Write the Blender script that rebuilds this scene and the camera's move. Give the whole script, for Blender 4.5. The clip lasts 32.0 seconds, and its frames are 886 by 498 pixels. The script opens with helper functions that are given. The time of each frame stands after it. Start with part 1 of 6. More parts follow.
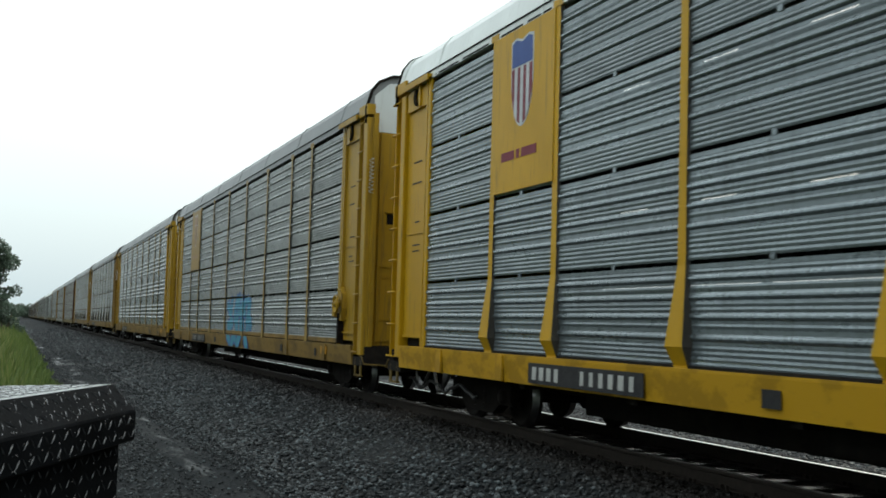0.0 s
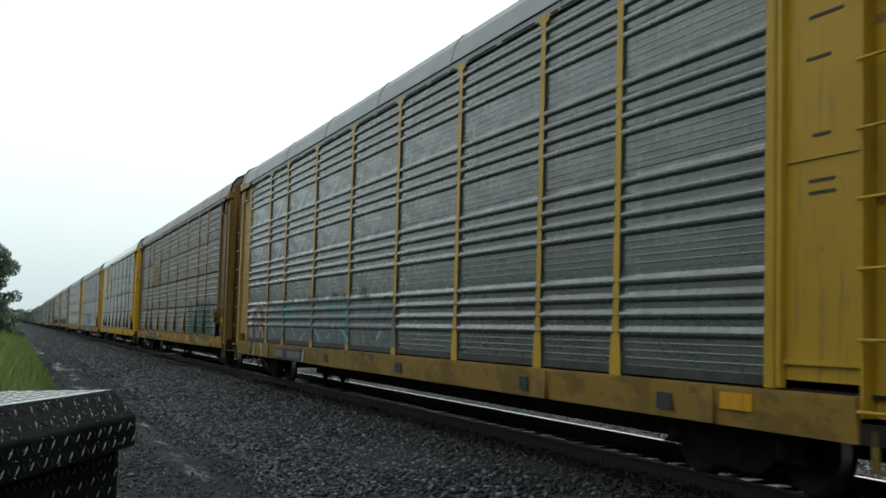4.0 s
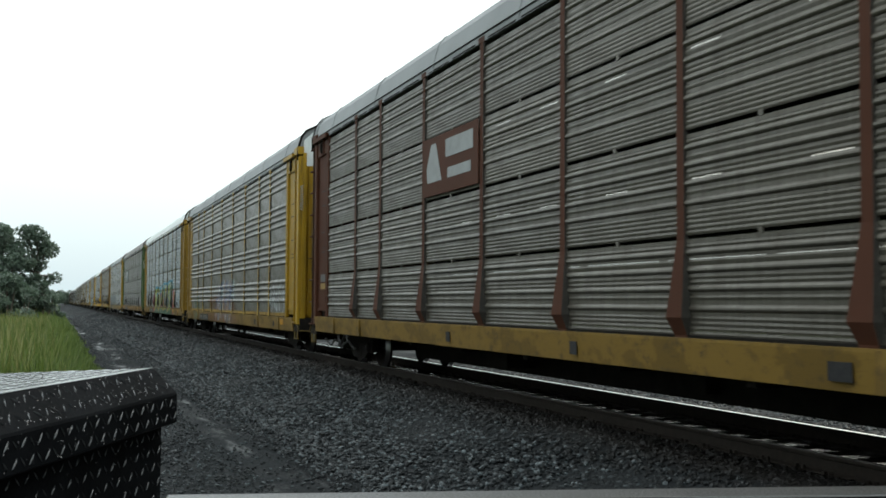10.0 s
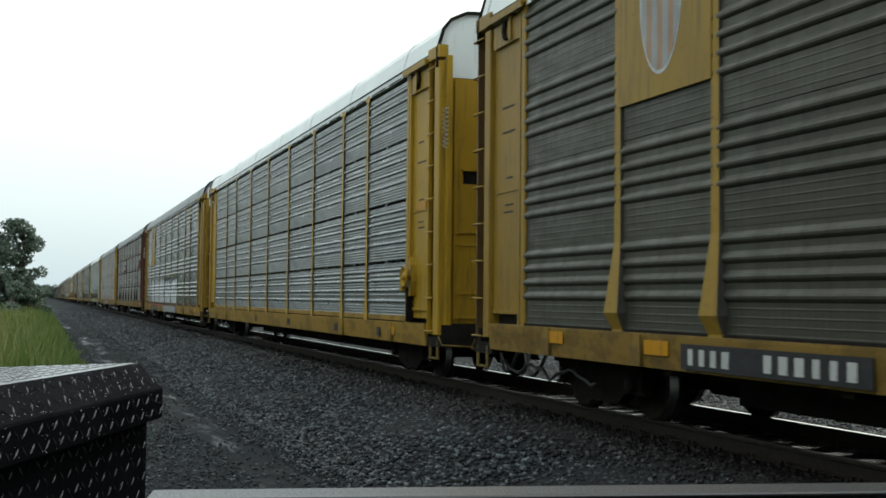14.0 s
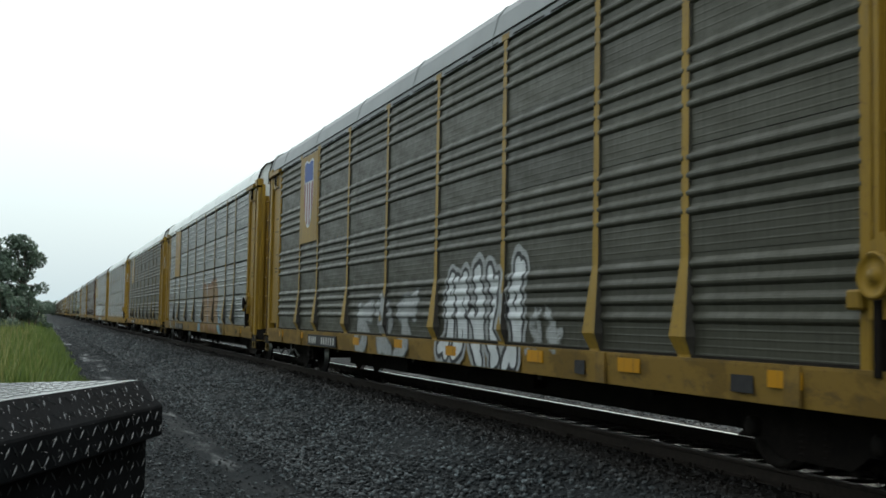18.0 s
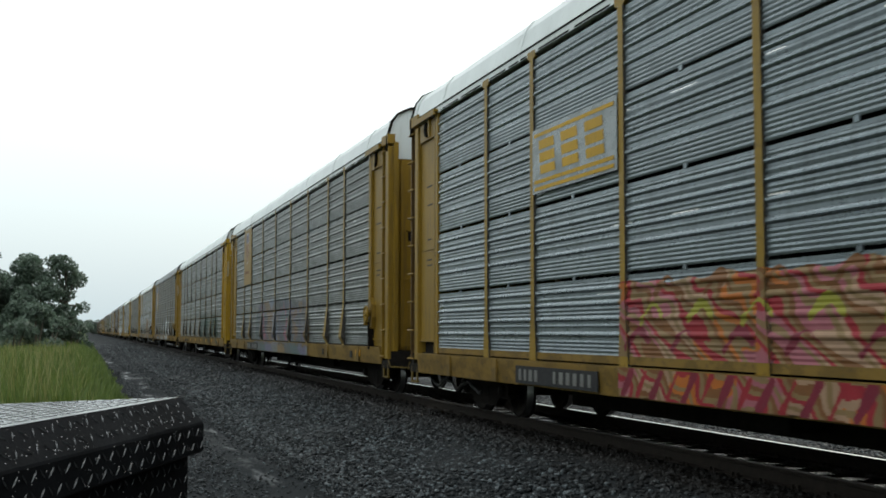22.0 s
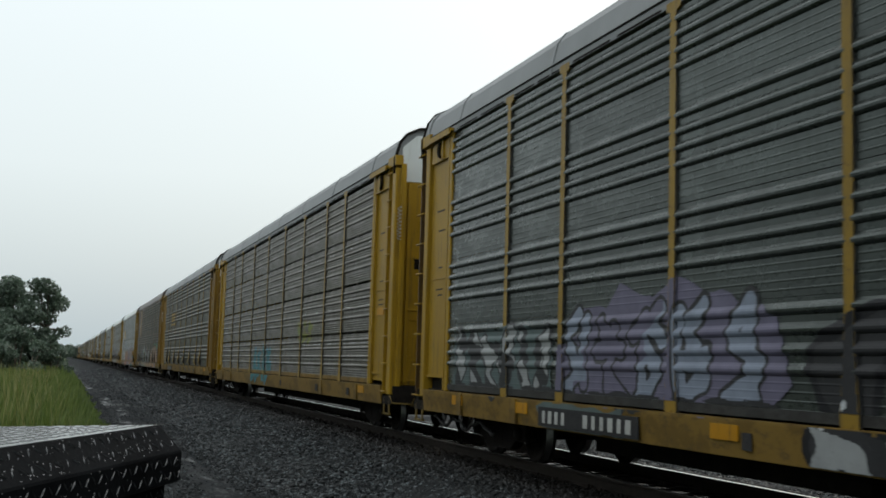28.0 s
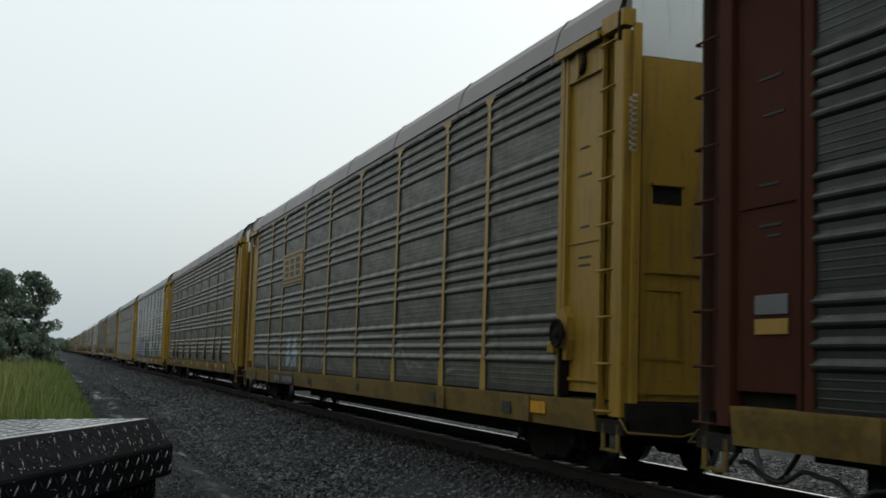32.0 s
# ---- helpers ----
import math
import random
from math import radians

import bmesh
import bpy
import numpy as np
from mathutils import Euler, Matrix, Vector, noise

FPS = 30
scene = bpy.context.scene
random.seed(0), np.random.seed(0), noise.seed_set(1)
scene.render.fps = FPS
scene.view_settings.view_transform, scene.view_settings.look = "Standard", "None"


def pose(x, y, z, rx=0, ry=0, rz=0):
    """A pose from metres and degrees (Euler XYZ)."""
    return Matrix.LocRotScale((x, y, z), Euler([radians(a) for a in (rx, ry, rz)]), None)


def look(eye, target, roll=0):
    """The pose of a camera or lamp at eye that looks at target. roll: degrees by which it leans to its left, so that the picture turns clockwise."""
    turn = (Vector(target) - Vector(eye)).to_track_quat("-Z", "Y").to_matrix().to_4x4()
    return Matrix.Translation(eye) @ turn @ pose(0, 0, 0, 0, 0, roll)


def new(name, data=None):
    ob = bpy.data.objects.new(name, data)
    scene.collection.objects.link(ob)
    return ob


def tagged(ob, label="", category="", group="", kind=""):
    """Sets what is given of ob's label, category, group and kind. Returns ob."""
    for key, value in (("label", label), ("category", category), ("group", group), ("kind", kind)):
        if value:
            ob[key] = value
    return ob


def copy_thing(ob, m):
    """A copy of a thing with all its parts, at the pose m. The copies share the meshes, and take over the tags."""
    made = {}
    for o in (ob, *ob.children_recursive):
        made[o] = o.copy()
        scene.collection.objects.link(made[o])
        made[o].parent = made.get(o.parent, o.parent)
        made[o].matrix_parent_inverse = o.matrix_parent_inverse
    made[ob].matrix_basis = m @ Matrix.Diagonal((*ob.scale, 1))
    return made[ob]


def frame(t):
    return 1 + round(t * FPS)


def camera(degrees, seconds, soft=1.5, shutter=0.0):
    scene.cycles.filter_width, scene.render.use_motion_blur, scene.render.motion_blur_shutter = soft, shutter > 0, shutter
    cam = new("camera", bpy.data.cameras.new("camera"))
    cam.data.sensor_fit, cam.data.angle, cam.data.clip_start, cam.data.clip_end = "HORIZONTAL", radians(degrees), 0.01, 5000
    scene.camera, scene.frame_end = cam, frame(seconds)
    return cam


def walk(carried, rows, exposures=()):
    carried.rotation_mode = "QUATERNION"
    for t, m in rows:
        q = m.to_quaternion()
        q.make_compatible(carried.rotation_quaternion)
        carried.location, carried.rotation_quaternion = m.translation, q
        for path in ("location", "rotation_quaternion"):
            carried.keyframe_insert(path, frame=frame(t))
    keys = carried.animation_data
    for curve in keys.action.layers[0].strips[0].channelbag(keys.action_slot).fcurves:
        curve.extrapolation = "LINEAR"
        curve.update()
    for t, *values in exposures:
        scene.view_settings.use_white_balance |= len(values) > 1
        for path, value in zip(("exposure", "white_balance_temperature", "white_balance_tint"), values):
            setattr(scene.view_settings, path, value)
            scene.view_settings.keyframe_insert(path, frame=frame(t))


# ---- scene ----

# ================= camera =================
# a hand-held view from the bed of a parked pickup; rail heads lie at z = 0, the track runs along +y
EYE_Z = 1.39
TURNS = [  # seconds, degrees to the right of the track, degrees up, lean
    (0, 20.57, 3.93, 1.62), (0.5, 20.42, 3.85, 1.52), (1, 20.42, 4.03, 1.82), (1.5, 20.58, 4.05, 1.65),
    (2, 20.61, 4.13, 1.79), (2.5, 20.60, 4.20, 1.87), (3, 20.62, 4.21, 1.77), (3.5, 20.59, 4.20, 1.65),
    (5.5, 20.65, 4.25, 1.40), (6, 20.79, 4.37, 1.13), (6.5, 20.64, 4.10, 1.21), (7, 20.40, 3.79, 1.33),
    (7.5, 20.59, 4.51, 1.98), (8, 20.68, 4.20, 1.87), (8.5, 19.77, 3.77, 1.80), (9, 18.59, 2.29, 2.06),
    (9.5, 18.55, 1.51, 1.93), (10, 18.84, 2.76, 0.31), (10.5, 19.35, 1.84, 0.72), (11, 19.26, 1.69, 0.79),
    (11.5, 19.46, 2.31, 1.05), (12, 19.72, 2.45, 0.91), (12.5, 19.58, 2.52, 0.88), (13, 19.50, 2.72, 0.79),
    (13.5, 19.43, 2.45, 0.60), (14, 19.50, 2.56, 0.56), (14.5, 19.42, 2.84, 0.64), (16.5, 18.90, 3.11, 0.94),
    (17, 19.05, 3.01, 0.28), (17.5, 18.93, 3.30, 0.86), (18, 19.40, 3.55, 1.05), (18.5, 19.42, 2.83, 0.60),
    (19, 21.09, 3.70, 2.22), (19.5, 19.37, 4.12, 1.53), (20, 18.69, 3.43, 2.24), (20.5, 18.64, 3.41, 1.39),
    (21, 17.85, 3.67, 0.06), (21.5, 17.64, 3.69, -0.06), (22, 17.55, 4.17, 0.08), (22.5, 18.83, 5.78, 0.94),
    (23, 19.19, 6.55, 1.28), (23.5, 18.11, 5.38, 1.06), (24, 17.93, 4.90, 1.13), (24.5, 17.94, 5.06, 1.36),
    (25, 17.97, 5.10, 1.28), (25.5, 17.96, 5.34, 1.23), (27.5, 18.23, 5.85, 1.19), (28, 18.26, 5.93, 1.68),
    (28.5, 18.30, 5.66, 1.65), (29, 18.22, 5.13, 0.72), (29.5, 18.24, 5.56, 1.69), (30, 18.62, 6.20, 1.94),
    (30.5, 18.35, 5.44, 1.99), (31, 18.54, 5.93, 1.89), (31.5, 18.89, 5.88, 2.23), (32, 18.68, 5.65, 1.80),
]
cam = camera(42.8, 32.0, soft=1.7, shutter=0.07)
EXPOSURES = [(0.0, -0.22, 6400, 6), (8.0, -0.2, 6400, 6), (10.0, -0.05, 6400, 6), (11.0, 0.12, 6400, 5), (13.0, -0.1, 6400, 5), (17.0, -0.22, 6400, 6), (22.0, -0.26, 6450, 8), (24.0, -0.42, 6500, 10), (28.0, -0.6, 6500, 10), (30.0, -0.66, 6500, 11), (32.0, -0.7, 6500, 11)]


def camera_rows():
    return [(t, Matrix.Translation((0, 0, EYE_Z)) @ pose(0, 0, 0, 90 + up, 0, -turn) @ pose(0, 0, 0, 0, 0, lean)) for t, turn, up, lean in TURNS]


walk(cam, camera_rows(), EXPOSURES)


def train_y(t):
    """Where the far panel edge of car 0 stands at t seconds."""
    u = t / 16 - 1
    return 308.245 + 296.122 * u + 4.576 * u * u - 0.220 * u ** 3


# ================= world and light =================
world = bpy.data.worlds.new("overcast_sky")
scene.world = world
world.use_nodes = True
wn, wl = world.node_tree.nodes, world.node_tree.links
sky = wn.new("ShaderNodeTexSky")
sky.sky_type, sky.sun_disc, sky.sun_elevation, sky.sun_rotation = "NISHITA", False, radians(32), radians(58)
sky.air_density, sky.dust_density, sky.ozone_density = 1.5, 6.0, 1.0
haze = wn.new("ShaderNodeMixRGB")
haze.inputs[0].default_value = 0.7
wl.new(sky.outputs[0], haze.inputs[1])
# an overcast sky is about twice as bright overhead as at the horizon
up_way, up_split, cloud = wn.new("ShaderNodeTexCoord"), wn.new("ShaderNodeSeparateXYZ"), wn.new("ShaderNodeValToRGB")
wl.new(up_way.outputs["Generated"], up_split.inputs[0])
wl.new(up_split.outputs["Z"], cloud.inputs[0])
cloud.color_ramp.elements[0].color = (8.3, 9.7, 10.2, 1)
cloud.color_ramp.elements[1].color = (21.0, 22.0, 21.8, 1)
low_cloud = cloud.color_ramp.elements.new(0.16)
low_cloud.color = (12.4, 13.8, 14.2, 1)
wl.new(cloud.outputs[0], haze.inputs[2])
wl.new(haze.outputs[0], wn["Background"].inputs[0])
wn["Background"].inputs[1].default_value = 0.125

sun = new("sun", bpy.data.lights.new("sun", "SUN"))
sun.data.energy, sun.data.angle, sun.data.color = 0.5, radians(40), (1.0, 0.98, 0.94)
sun.matrix_world = look((40, 25, 60), (0, 0, 0))


# ================= materials =================
def mat_base(name, rough=0.6, metal=0.0, spec=0.5):
    m = bpy.data.materials.new(name)
    m.use_nodes = True
    nt = m.node_tree
    b = nt.nodes["Principled BSDF"]
    b.inputs["Roughness"].default_value, b.inputs["Metallic"].default_value = rough, metal
    b.inputs["Specular IOR Level"].default_value = spec
    return m, nt, b


def nd(nt, kind, **inputs):
    n = nt.nodes.new(kind)
    for k, v in inputs.items():
        n.inputs[k.replace("_", " ")].default_value = v
    return n


def ramp(nt, src, stops):
    r = nt.nodes.new("ShaderNodeValToRGB")
    els = r.color_ramp.elements
    while len(els) < len(stops):
        els.new(0.5)
    for e, (p, col) in zip(els, stops):
        e.position = p
        e.color = (*col, 1) if len(col) == 3 else col
    nt.links.new(src, r.inputs[0])
    return r


def mix(nt, fac, a, b, mode="MIX"):
    m = nt.nodes.new("ShaderNodeMixRGB")
    m.blend_type = mode
    for i, v in enumerate((fac, a, b)):
        if isinstance(v, (int, float)):
            m.inputs[i].default_value = v
        elif isinstance(v, tuple):
            m.inputs[i].default_value = (*v, 1)
        else:
            nt.links.new(v, m.inputs[i])
    return m.outputs[0]


def coords(nt, scale=(1, 1, 1), kind="Object"):
    tc = nt.nodes.new("ShaderNodeTexCoord")
    mp = nt.nodes.new("ShaderNodeMapping")
    mp.inputs["Scale"].default_value = scale
    nt.links.new(tc.outputs[kind], mp.inputs[0])
    return mp.outputs[0]


def noise_tex(nt, vec, scale, detail=4.0, rough=0.55):
    n = nd(nt, "ShaderNodeTexNoise", Scale=scale, Detail=detail, Roughness=rough)
    nt.links.new(vec, n.inputs["Vector"])
    return n.outputs["Fac"]


def bump(nt, b, src, strength=0.2, dist=0.01):
    bp = nd(nt, "ShaderNodeBump", Strength=strength, Distance=dist)
    nt.links.new(src, bp.inputs["Height"])
    nt.links.new(bp.outputs[0], b.inputs["Normal"])


def random_shade(nt, col, amount=0.12):
    oi = nt.nodes.new("ShaderNodeObjectInfo")
    mr = nt.nodes.new("ShaderNodeMapRange")
    mr.inputs["To Min"].default_value, mr.inputs["To Max"].default_value = 1 - amount, 1 + amount
    nt.links.new(oi.outputs["Random"], mr.inputs[0])
    mul = nt.nodes.new("ShaderNodeVectorMath")
    mul.operation = "SCALE"
    nt.links.new(col, mul.inputs[0])
    nt.links.new(mr.outputs[0], mul.inputs["Scale"])
    return mul.outputs[0]


def dull(col, k):
    return tuple(c * k for c in col)


def sheet_metal(name, col, grime, rough=0.5, metal=0.35, grime_amount=0.5, holes=False, spec=0.5):
    """Galvanised corrugated side sheet: spangle, run-down grime streaks, dusty patches."""
    m, nt, b = mat_base(name, rough, metal, spec)
    v = coords(nt)
    streak = noise_tex(nt, coords(nt, (1, 7, 0.35)), 2.2, 5)
    patch = noise_tex(nt, coords(nt, (1, 1, 2.2)), 2.3, 6, 0.72)
    fine = noise_tex(nt, v, 38, 3)
    c = mix(nt, ramp(nt, fine, [(0.3, (0, 0, 0)), (0.75, (1, 1, 1))]).outputs[0], dull(col, 0.86), dull(col, 1.1))
    c = mix(nt, ramp(nt, patch, [(0.42 - 0.2 * grime_amount, (0, 0, 0)), (0.8, (0.62, 0.62, 0.62))]).outputs[0], c, dull(grime, 1.1))
    f = ramp(nt, streak, [(0.6 - 0.2 * grime_amount, (0, 0, 0)), (0.72, (0.75, 0.75, 0.75))]).outputs[0]
    c = mix(nt, f, c, grime)
    if holes:
        # rows of punched holes between the ribs
        vor = nd(nt, "ShaderNodeTexVoronoi", Scale=1.0, Randomness=0.0)
        nt.links.new(coords(nt, (0, 27, 19.23)), vor.inputs["Vector"])
        hole = ramp(nt, vor.outputs["Distance"], [(0.15, (1, 1, 1)), (0.18, (0, 0, 0))]).outputs[0]
        tb = nt.nodes.new("ShaderNodeBsdfTransparent")
        ms = nt.nodes.new("ShaderNodeMixShader")
        nt.links.new(hole, ms.inputs[0])
        nt.links.new(b.outputs[0], ms.inputs[1])
        nt.links.new(tb.outputs[0], ms.inputs[2])
        nt.links.new(ms.outputs[0], nt.nodes["Material Output"].inputs[0])
    nt.links.new(random_shade(nt, c, 0.13), b.inputs["Base Color"])
    nt.links.new(ramp(nt, patch, [(0.3, (rough - 0.1,) * 3), (0.8, (rough + 0.25,) * 3)]).outputs[0], b.inputs["Roughness"])
    bump(nt, b, fine, 0.05, 0.004)
    return m


def old_paint(name, col, rust=(0.08, 0.036, 0.018), amount=0.35, rough=0.45, dirt=(0.07, 0.055, 0.035), spec=0.15):
    """Railway enamel, faded and dirty, with rust blooms and vertical streaks."""
    m, nt, b = mat_base(name, rough, 0.0, spec)
    v = coords(nt, kind="Object")
    big = noise_tex(nt, v, 0.9, 5)
    fine = noise_tex(nt, v, 16, 5, 0.65)
    streak = noise_tex(nt, coords(nt, (6, 6, 0.5)), 2.5, 5)
    c = mix(nt, ramp(nt, big, [(0.3, (0, 0, 0)), (0.7, (1, 1, 1))]).outputs[0], dull(col, 0.88), dull(col, 1.08))
    c = mix(nt, ramp(nt, streak, [(0.62 - 0.2 * amount, (0, 0, 0)), (0.74, (0.6, 0.6, 0.6))]).outputs[0], c, dirt)
    c = mix(nt, ramp(nt, fine, [(0.7 - 0.18 * amount, (0, 0, 0)), (0.76, (0.8, 0.8, 0.8))]).outputs[0], c, rust)
    nt.links.new(random_shade(nt, c, 0.07), b.inputs["Base Color"])
    bump(nt, b, fine, 0.15, 0.004)
    return m


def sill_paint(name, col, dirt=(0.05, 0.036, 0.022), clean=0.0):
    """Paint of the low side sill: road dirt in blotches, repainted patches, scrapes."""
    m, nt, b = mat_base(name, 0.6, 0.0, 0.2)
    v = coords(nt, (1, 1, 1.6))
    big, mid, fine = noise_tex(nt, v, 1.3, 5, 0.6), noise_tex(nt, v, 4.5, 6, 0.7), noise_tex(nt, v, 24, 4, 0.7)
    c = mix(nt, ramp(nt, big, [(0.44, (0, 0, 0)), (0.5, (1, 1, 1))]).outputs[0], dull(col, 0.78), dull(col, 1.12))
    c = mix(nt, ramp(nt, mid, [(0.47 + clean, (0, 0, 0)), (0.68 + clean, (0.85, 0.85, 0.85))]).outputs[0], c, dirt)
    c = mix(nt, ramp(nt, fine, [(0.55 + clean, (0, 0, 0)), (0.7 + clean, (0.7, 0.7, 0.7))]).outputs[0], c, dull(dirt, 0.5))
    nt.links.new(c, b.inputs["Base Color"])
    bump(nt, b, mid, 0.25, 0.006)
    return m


def grimy(name, col, col2, rough=0.75, scale=9.0, metal=0.0, depth=0.01, spec=0.5):
    m, nt, b = mat_base(name, rough, metal, spec)
    v = coords(nt)
    n1, n2 = noise_tex(nt, v, scale, 5), noise_tex(nt, v, scale * 6, 4)
    c = mix(nt, ramp(nt, n1, [(0.35, (0, 0, 0)), (0.68, (1, 1, 1))]).outputs[0], col, col2)
    c = mix(nt, 0.35, c, ramp(nt, n2, [(0.3, dull(col, 0.7)), (0.7, dull(col2, 1.15))]).outputs[0])
    nt.links.new(random_shade(nt, c, 0.15), b.inputs["Base Color"])
    bump(nt, b, n2, 0.3, depth)
    return m


SHEETS = dict(
    galv_new=("galvanised_new", (0.2, 0.235, 0.25), (0.12, 0.138, 0.147), 0.24, 0.65, 0.3),
    galv=("galvanised_grey", (0.175, 0.19, 0.189), (0.103, 0.11, 0.104), 0.25, 0.6, 0.45),
    galv_dull=("galvanised_dull", (0.14, 0.152, 0.145), (0.077, 0.078, 0.07), 0.3, 0.55, 0.6),
    galv_brown=("galvanised_brown", (0.125, 0.113, 0.092), (0.067, 0.057, 0.045), 0.34, 0.55, 0.75),
    galv_rust=("galvanised_rusty", (0.072, 0.068, 0.054), (0.04, 0.036, 0.027), 0.52, 0.35, 0.8),
    galv_olive=("galvanised_olive", (0.072, 0.083, 0.078), (0.044, 0.049, 0.045), 0.26, 0.65, 0.5),
    galv_mid=("galvanised_mid", (0.11, 0.121, 0.114), (0.063, 0.065, 0.06), 0.26, 0.65, 0.5),
    galv_umber=("galvanised_umber", (0.067, 0.066, 0.05), (0.037, 0.035, 0.026), 0.42, 0.4, 0.7),
    galv_dark=("galvanised_dark", (0.03, 0.034, 0.029), (0.017, 0.018, 0.015), 0.34, 0.5, 0.8),
)
YEL = (0.34, 0.205, 0.019)
M = dict(
    yellow_new=old_paint("yellow_enamel_fresh", (0.44, 0.25, 0.007), amount=0.2),
    yellow=old_paint("yellow_enamel", YEL, amount=0.42),
    yellow_old=old_paint("yellow_enamel_worn", (0.245, 0.152, 0.022), amount=0.6),
    yellow_rust=old_paint("yellow_enamel_rusty", (0.19, 0.1, 0.014), amount=0.75),
    cream=old_paint("cream_yellow_paint", (0.25, 0.155, 0.035), amount=0.3),
    brown=old_paint("brown_oxide_paint", (0.07, 0.029, 0.018), rust=(0.07, 0.03, 0.018), amount=0.35, rough=0.6, dirt=(0.06, 0.035, 0.022), spec=0.05),
    green=old_paint("green_enamel", (0.045, 0.085, 0.03), amount=0.45),
    roof_pale=old_paint("pale_roof_paint", (0.6, 0.63, 0.62), rust=(0.3, 0.28, 0.25), amount=0.15, rough=0.3, dirt=(0.35, 0.35, 0.33)),
    roof_grey=old_paint("grey_roof_paint", (0.2, 0.21, 0.215), rust=(0.2, 0.17, 0.15), amount=0.3, dirt=(0.2, 0.19, 0.18)),
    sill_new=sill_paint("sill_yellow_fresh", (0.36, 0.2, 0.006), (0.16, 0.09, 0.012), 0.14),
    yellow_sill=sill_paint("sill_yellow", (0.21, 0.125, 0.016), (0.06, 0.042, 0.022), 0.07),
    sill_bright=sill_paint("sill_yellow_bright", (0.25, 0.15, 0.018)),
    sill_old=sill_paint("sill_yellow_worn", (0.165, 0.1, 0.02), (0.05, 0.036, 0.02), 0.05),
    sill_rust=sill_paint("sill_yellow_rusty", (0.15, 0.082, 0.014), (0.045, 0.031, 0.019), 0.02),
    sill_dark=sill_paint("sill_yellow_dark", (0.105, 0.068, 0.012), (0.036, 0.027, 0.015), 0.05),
    reflector=old_paint("yellow_reflective_sheet", (0.4, 0.19, 0.008), amount=0.4),
    end_new=old_paint("yellow_end_paint_fresh", (0.4, 0.225, 0.004), amount=0.15),
    end_yellow=old_paint("yellow_end_paint", (0.3, 0.18, 0.015), amount=0.4),
    end_old=old_paint("yellow_end_paint_worn", (0.225, 0.136, 0.018), amount=0.55),
    end_rust=old_paint("yellow_end_paint_rusty", (0.185, 0.106, 0.016), amount=0.6),
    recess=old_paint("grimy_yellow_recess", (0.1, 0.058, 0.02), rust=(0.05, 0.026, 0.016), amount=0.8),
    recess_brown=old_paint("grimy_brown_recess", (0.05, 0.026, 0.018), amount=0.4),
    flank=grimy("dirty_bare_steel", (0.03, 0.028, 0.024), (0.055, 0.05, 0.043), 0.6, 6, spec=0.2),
    yellow_dark=old_paint("yellow_enamel_dark", (0.17, 0.1, 0.012), amount=0.6),
    rust_end=old_paint("rusted_end_paint", (0.12, 0.064, 0.012), amount=0.9),
    brown_dark=old_paint("brown_oxide_dark", (0.045, 0.016, 0.01), rust=(0.025, 0.012, 0.008), amount=0.3, rough=0.65, dirt=(0.03, 0.018, 0.012), spec=0.03),
    roof_brown=old_paint("brownish_roof_paint", (0.15, 0.135, 0.13), rust=(0.15, 0.1, 0.08), amount=0.4, dirt=(0.15, 0.13, 0.12)),
    # dark ledges: shadow over the recessed strip is put into their colour
    ledge_dark=sill_paint("grimy_dark_ledge", (0.035, 0.034, 0.032), (0.018, 0.016, 0.013)),
    ledge_red=sill_paint("oxide_ledge", (0.06, 0.026, 0.022), (0.025, 0.015, 0.012)),
    white=old_paint("white_marking_paint", (0.4, 0.4, 0.38), amount=0.25, dirt=(0.35, 0.33, 0.3)),
    stencil=old_paint("grimy_stencil_paint", (0.16, 0.16, 0.15), amount=0.5),
    black=grimy("black_marking_paint", (0.018, 0.018, 0.02), (0.035, 0.034, 0.034), 0.6, spec=0.15),
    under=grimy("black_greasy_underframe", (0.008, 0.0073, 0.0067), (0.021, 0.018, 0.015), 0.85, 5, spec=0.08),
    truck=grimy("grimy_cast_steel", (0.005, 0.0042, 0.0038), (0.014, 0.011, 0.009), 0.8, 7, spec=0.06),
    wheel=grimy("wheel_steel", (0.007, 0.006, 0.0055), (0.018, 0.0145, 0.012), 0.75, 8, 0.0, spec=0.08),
    tread=grimy("bright_wheel_tread", (0.2, 0.2, 0.2), (0.3, 0.3, 0.3), 0.3, 8, 1.0),
    rubber=grimy("black_rubber_hose", (0.012, 0.012, 0.012), (0.025, 0.025, 0.025), 0.5, 20),
    deck=grimy("dark_deck_steel", (0.04, 0.038, 0.035), (0.07, 0.065, 0.06), 0.7, 4),
    rail_side=grimy("rusty_rail_web", (0.013, 0.01, 0.008), (0.027, 0.021, 0.0165), 0.85, 12, spec=0.15),
    rail_dull=grimy("grimy_rail_head", (0.03, 0.026, 0.022), (0.07, 0.062, 0.055), 0.55, 9, 0.2, 0.002, 0.3),
    rail_head=grimy("polished_wet_rail_head", (0.55, 0.56, 0.57), (0.75, 0.76, 0.77), 0.1, 6, 1.0, 0.0002),
    tie=grimy("wet_creosoted_wood", (0.016, 0.0145, 0.0135), (0.036, 0.032, 0.029), 0.25, 6, spec=0.6),
    bark=grimy("tree_bark", (0.05, 0.04, 0.03), (0.1, 0.085, 0.065), 0.9, 6, 0, 0.03),
)
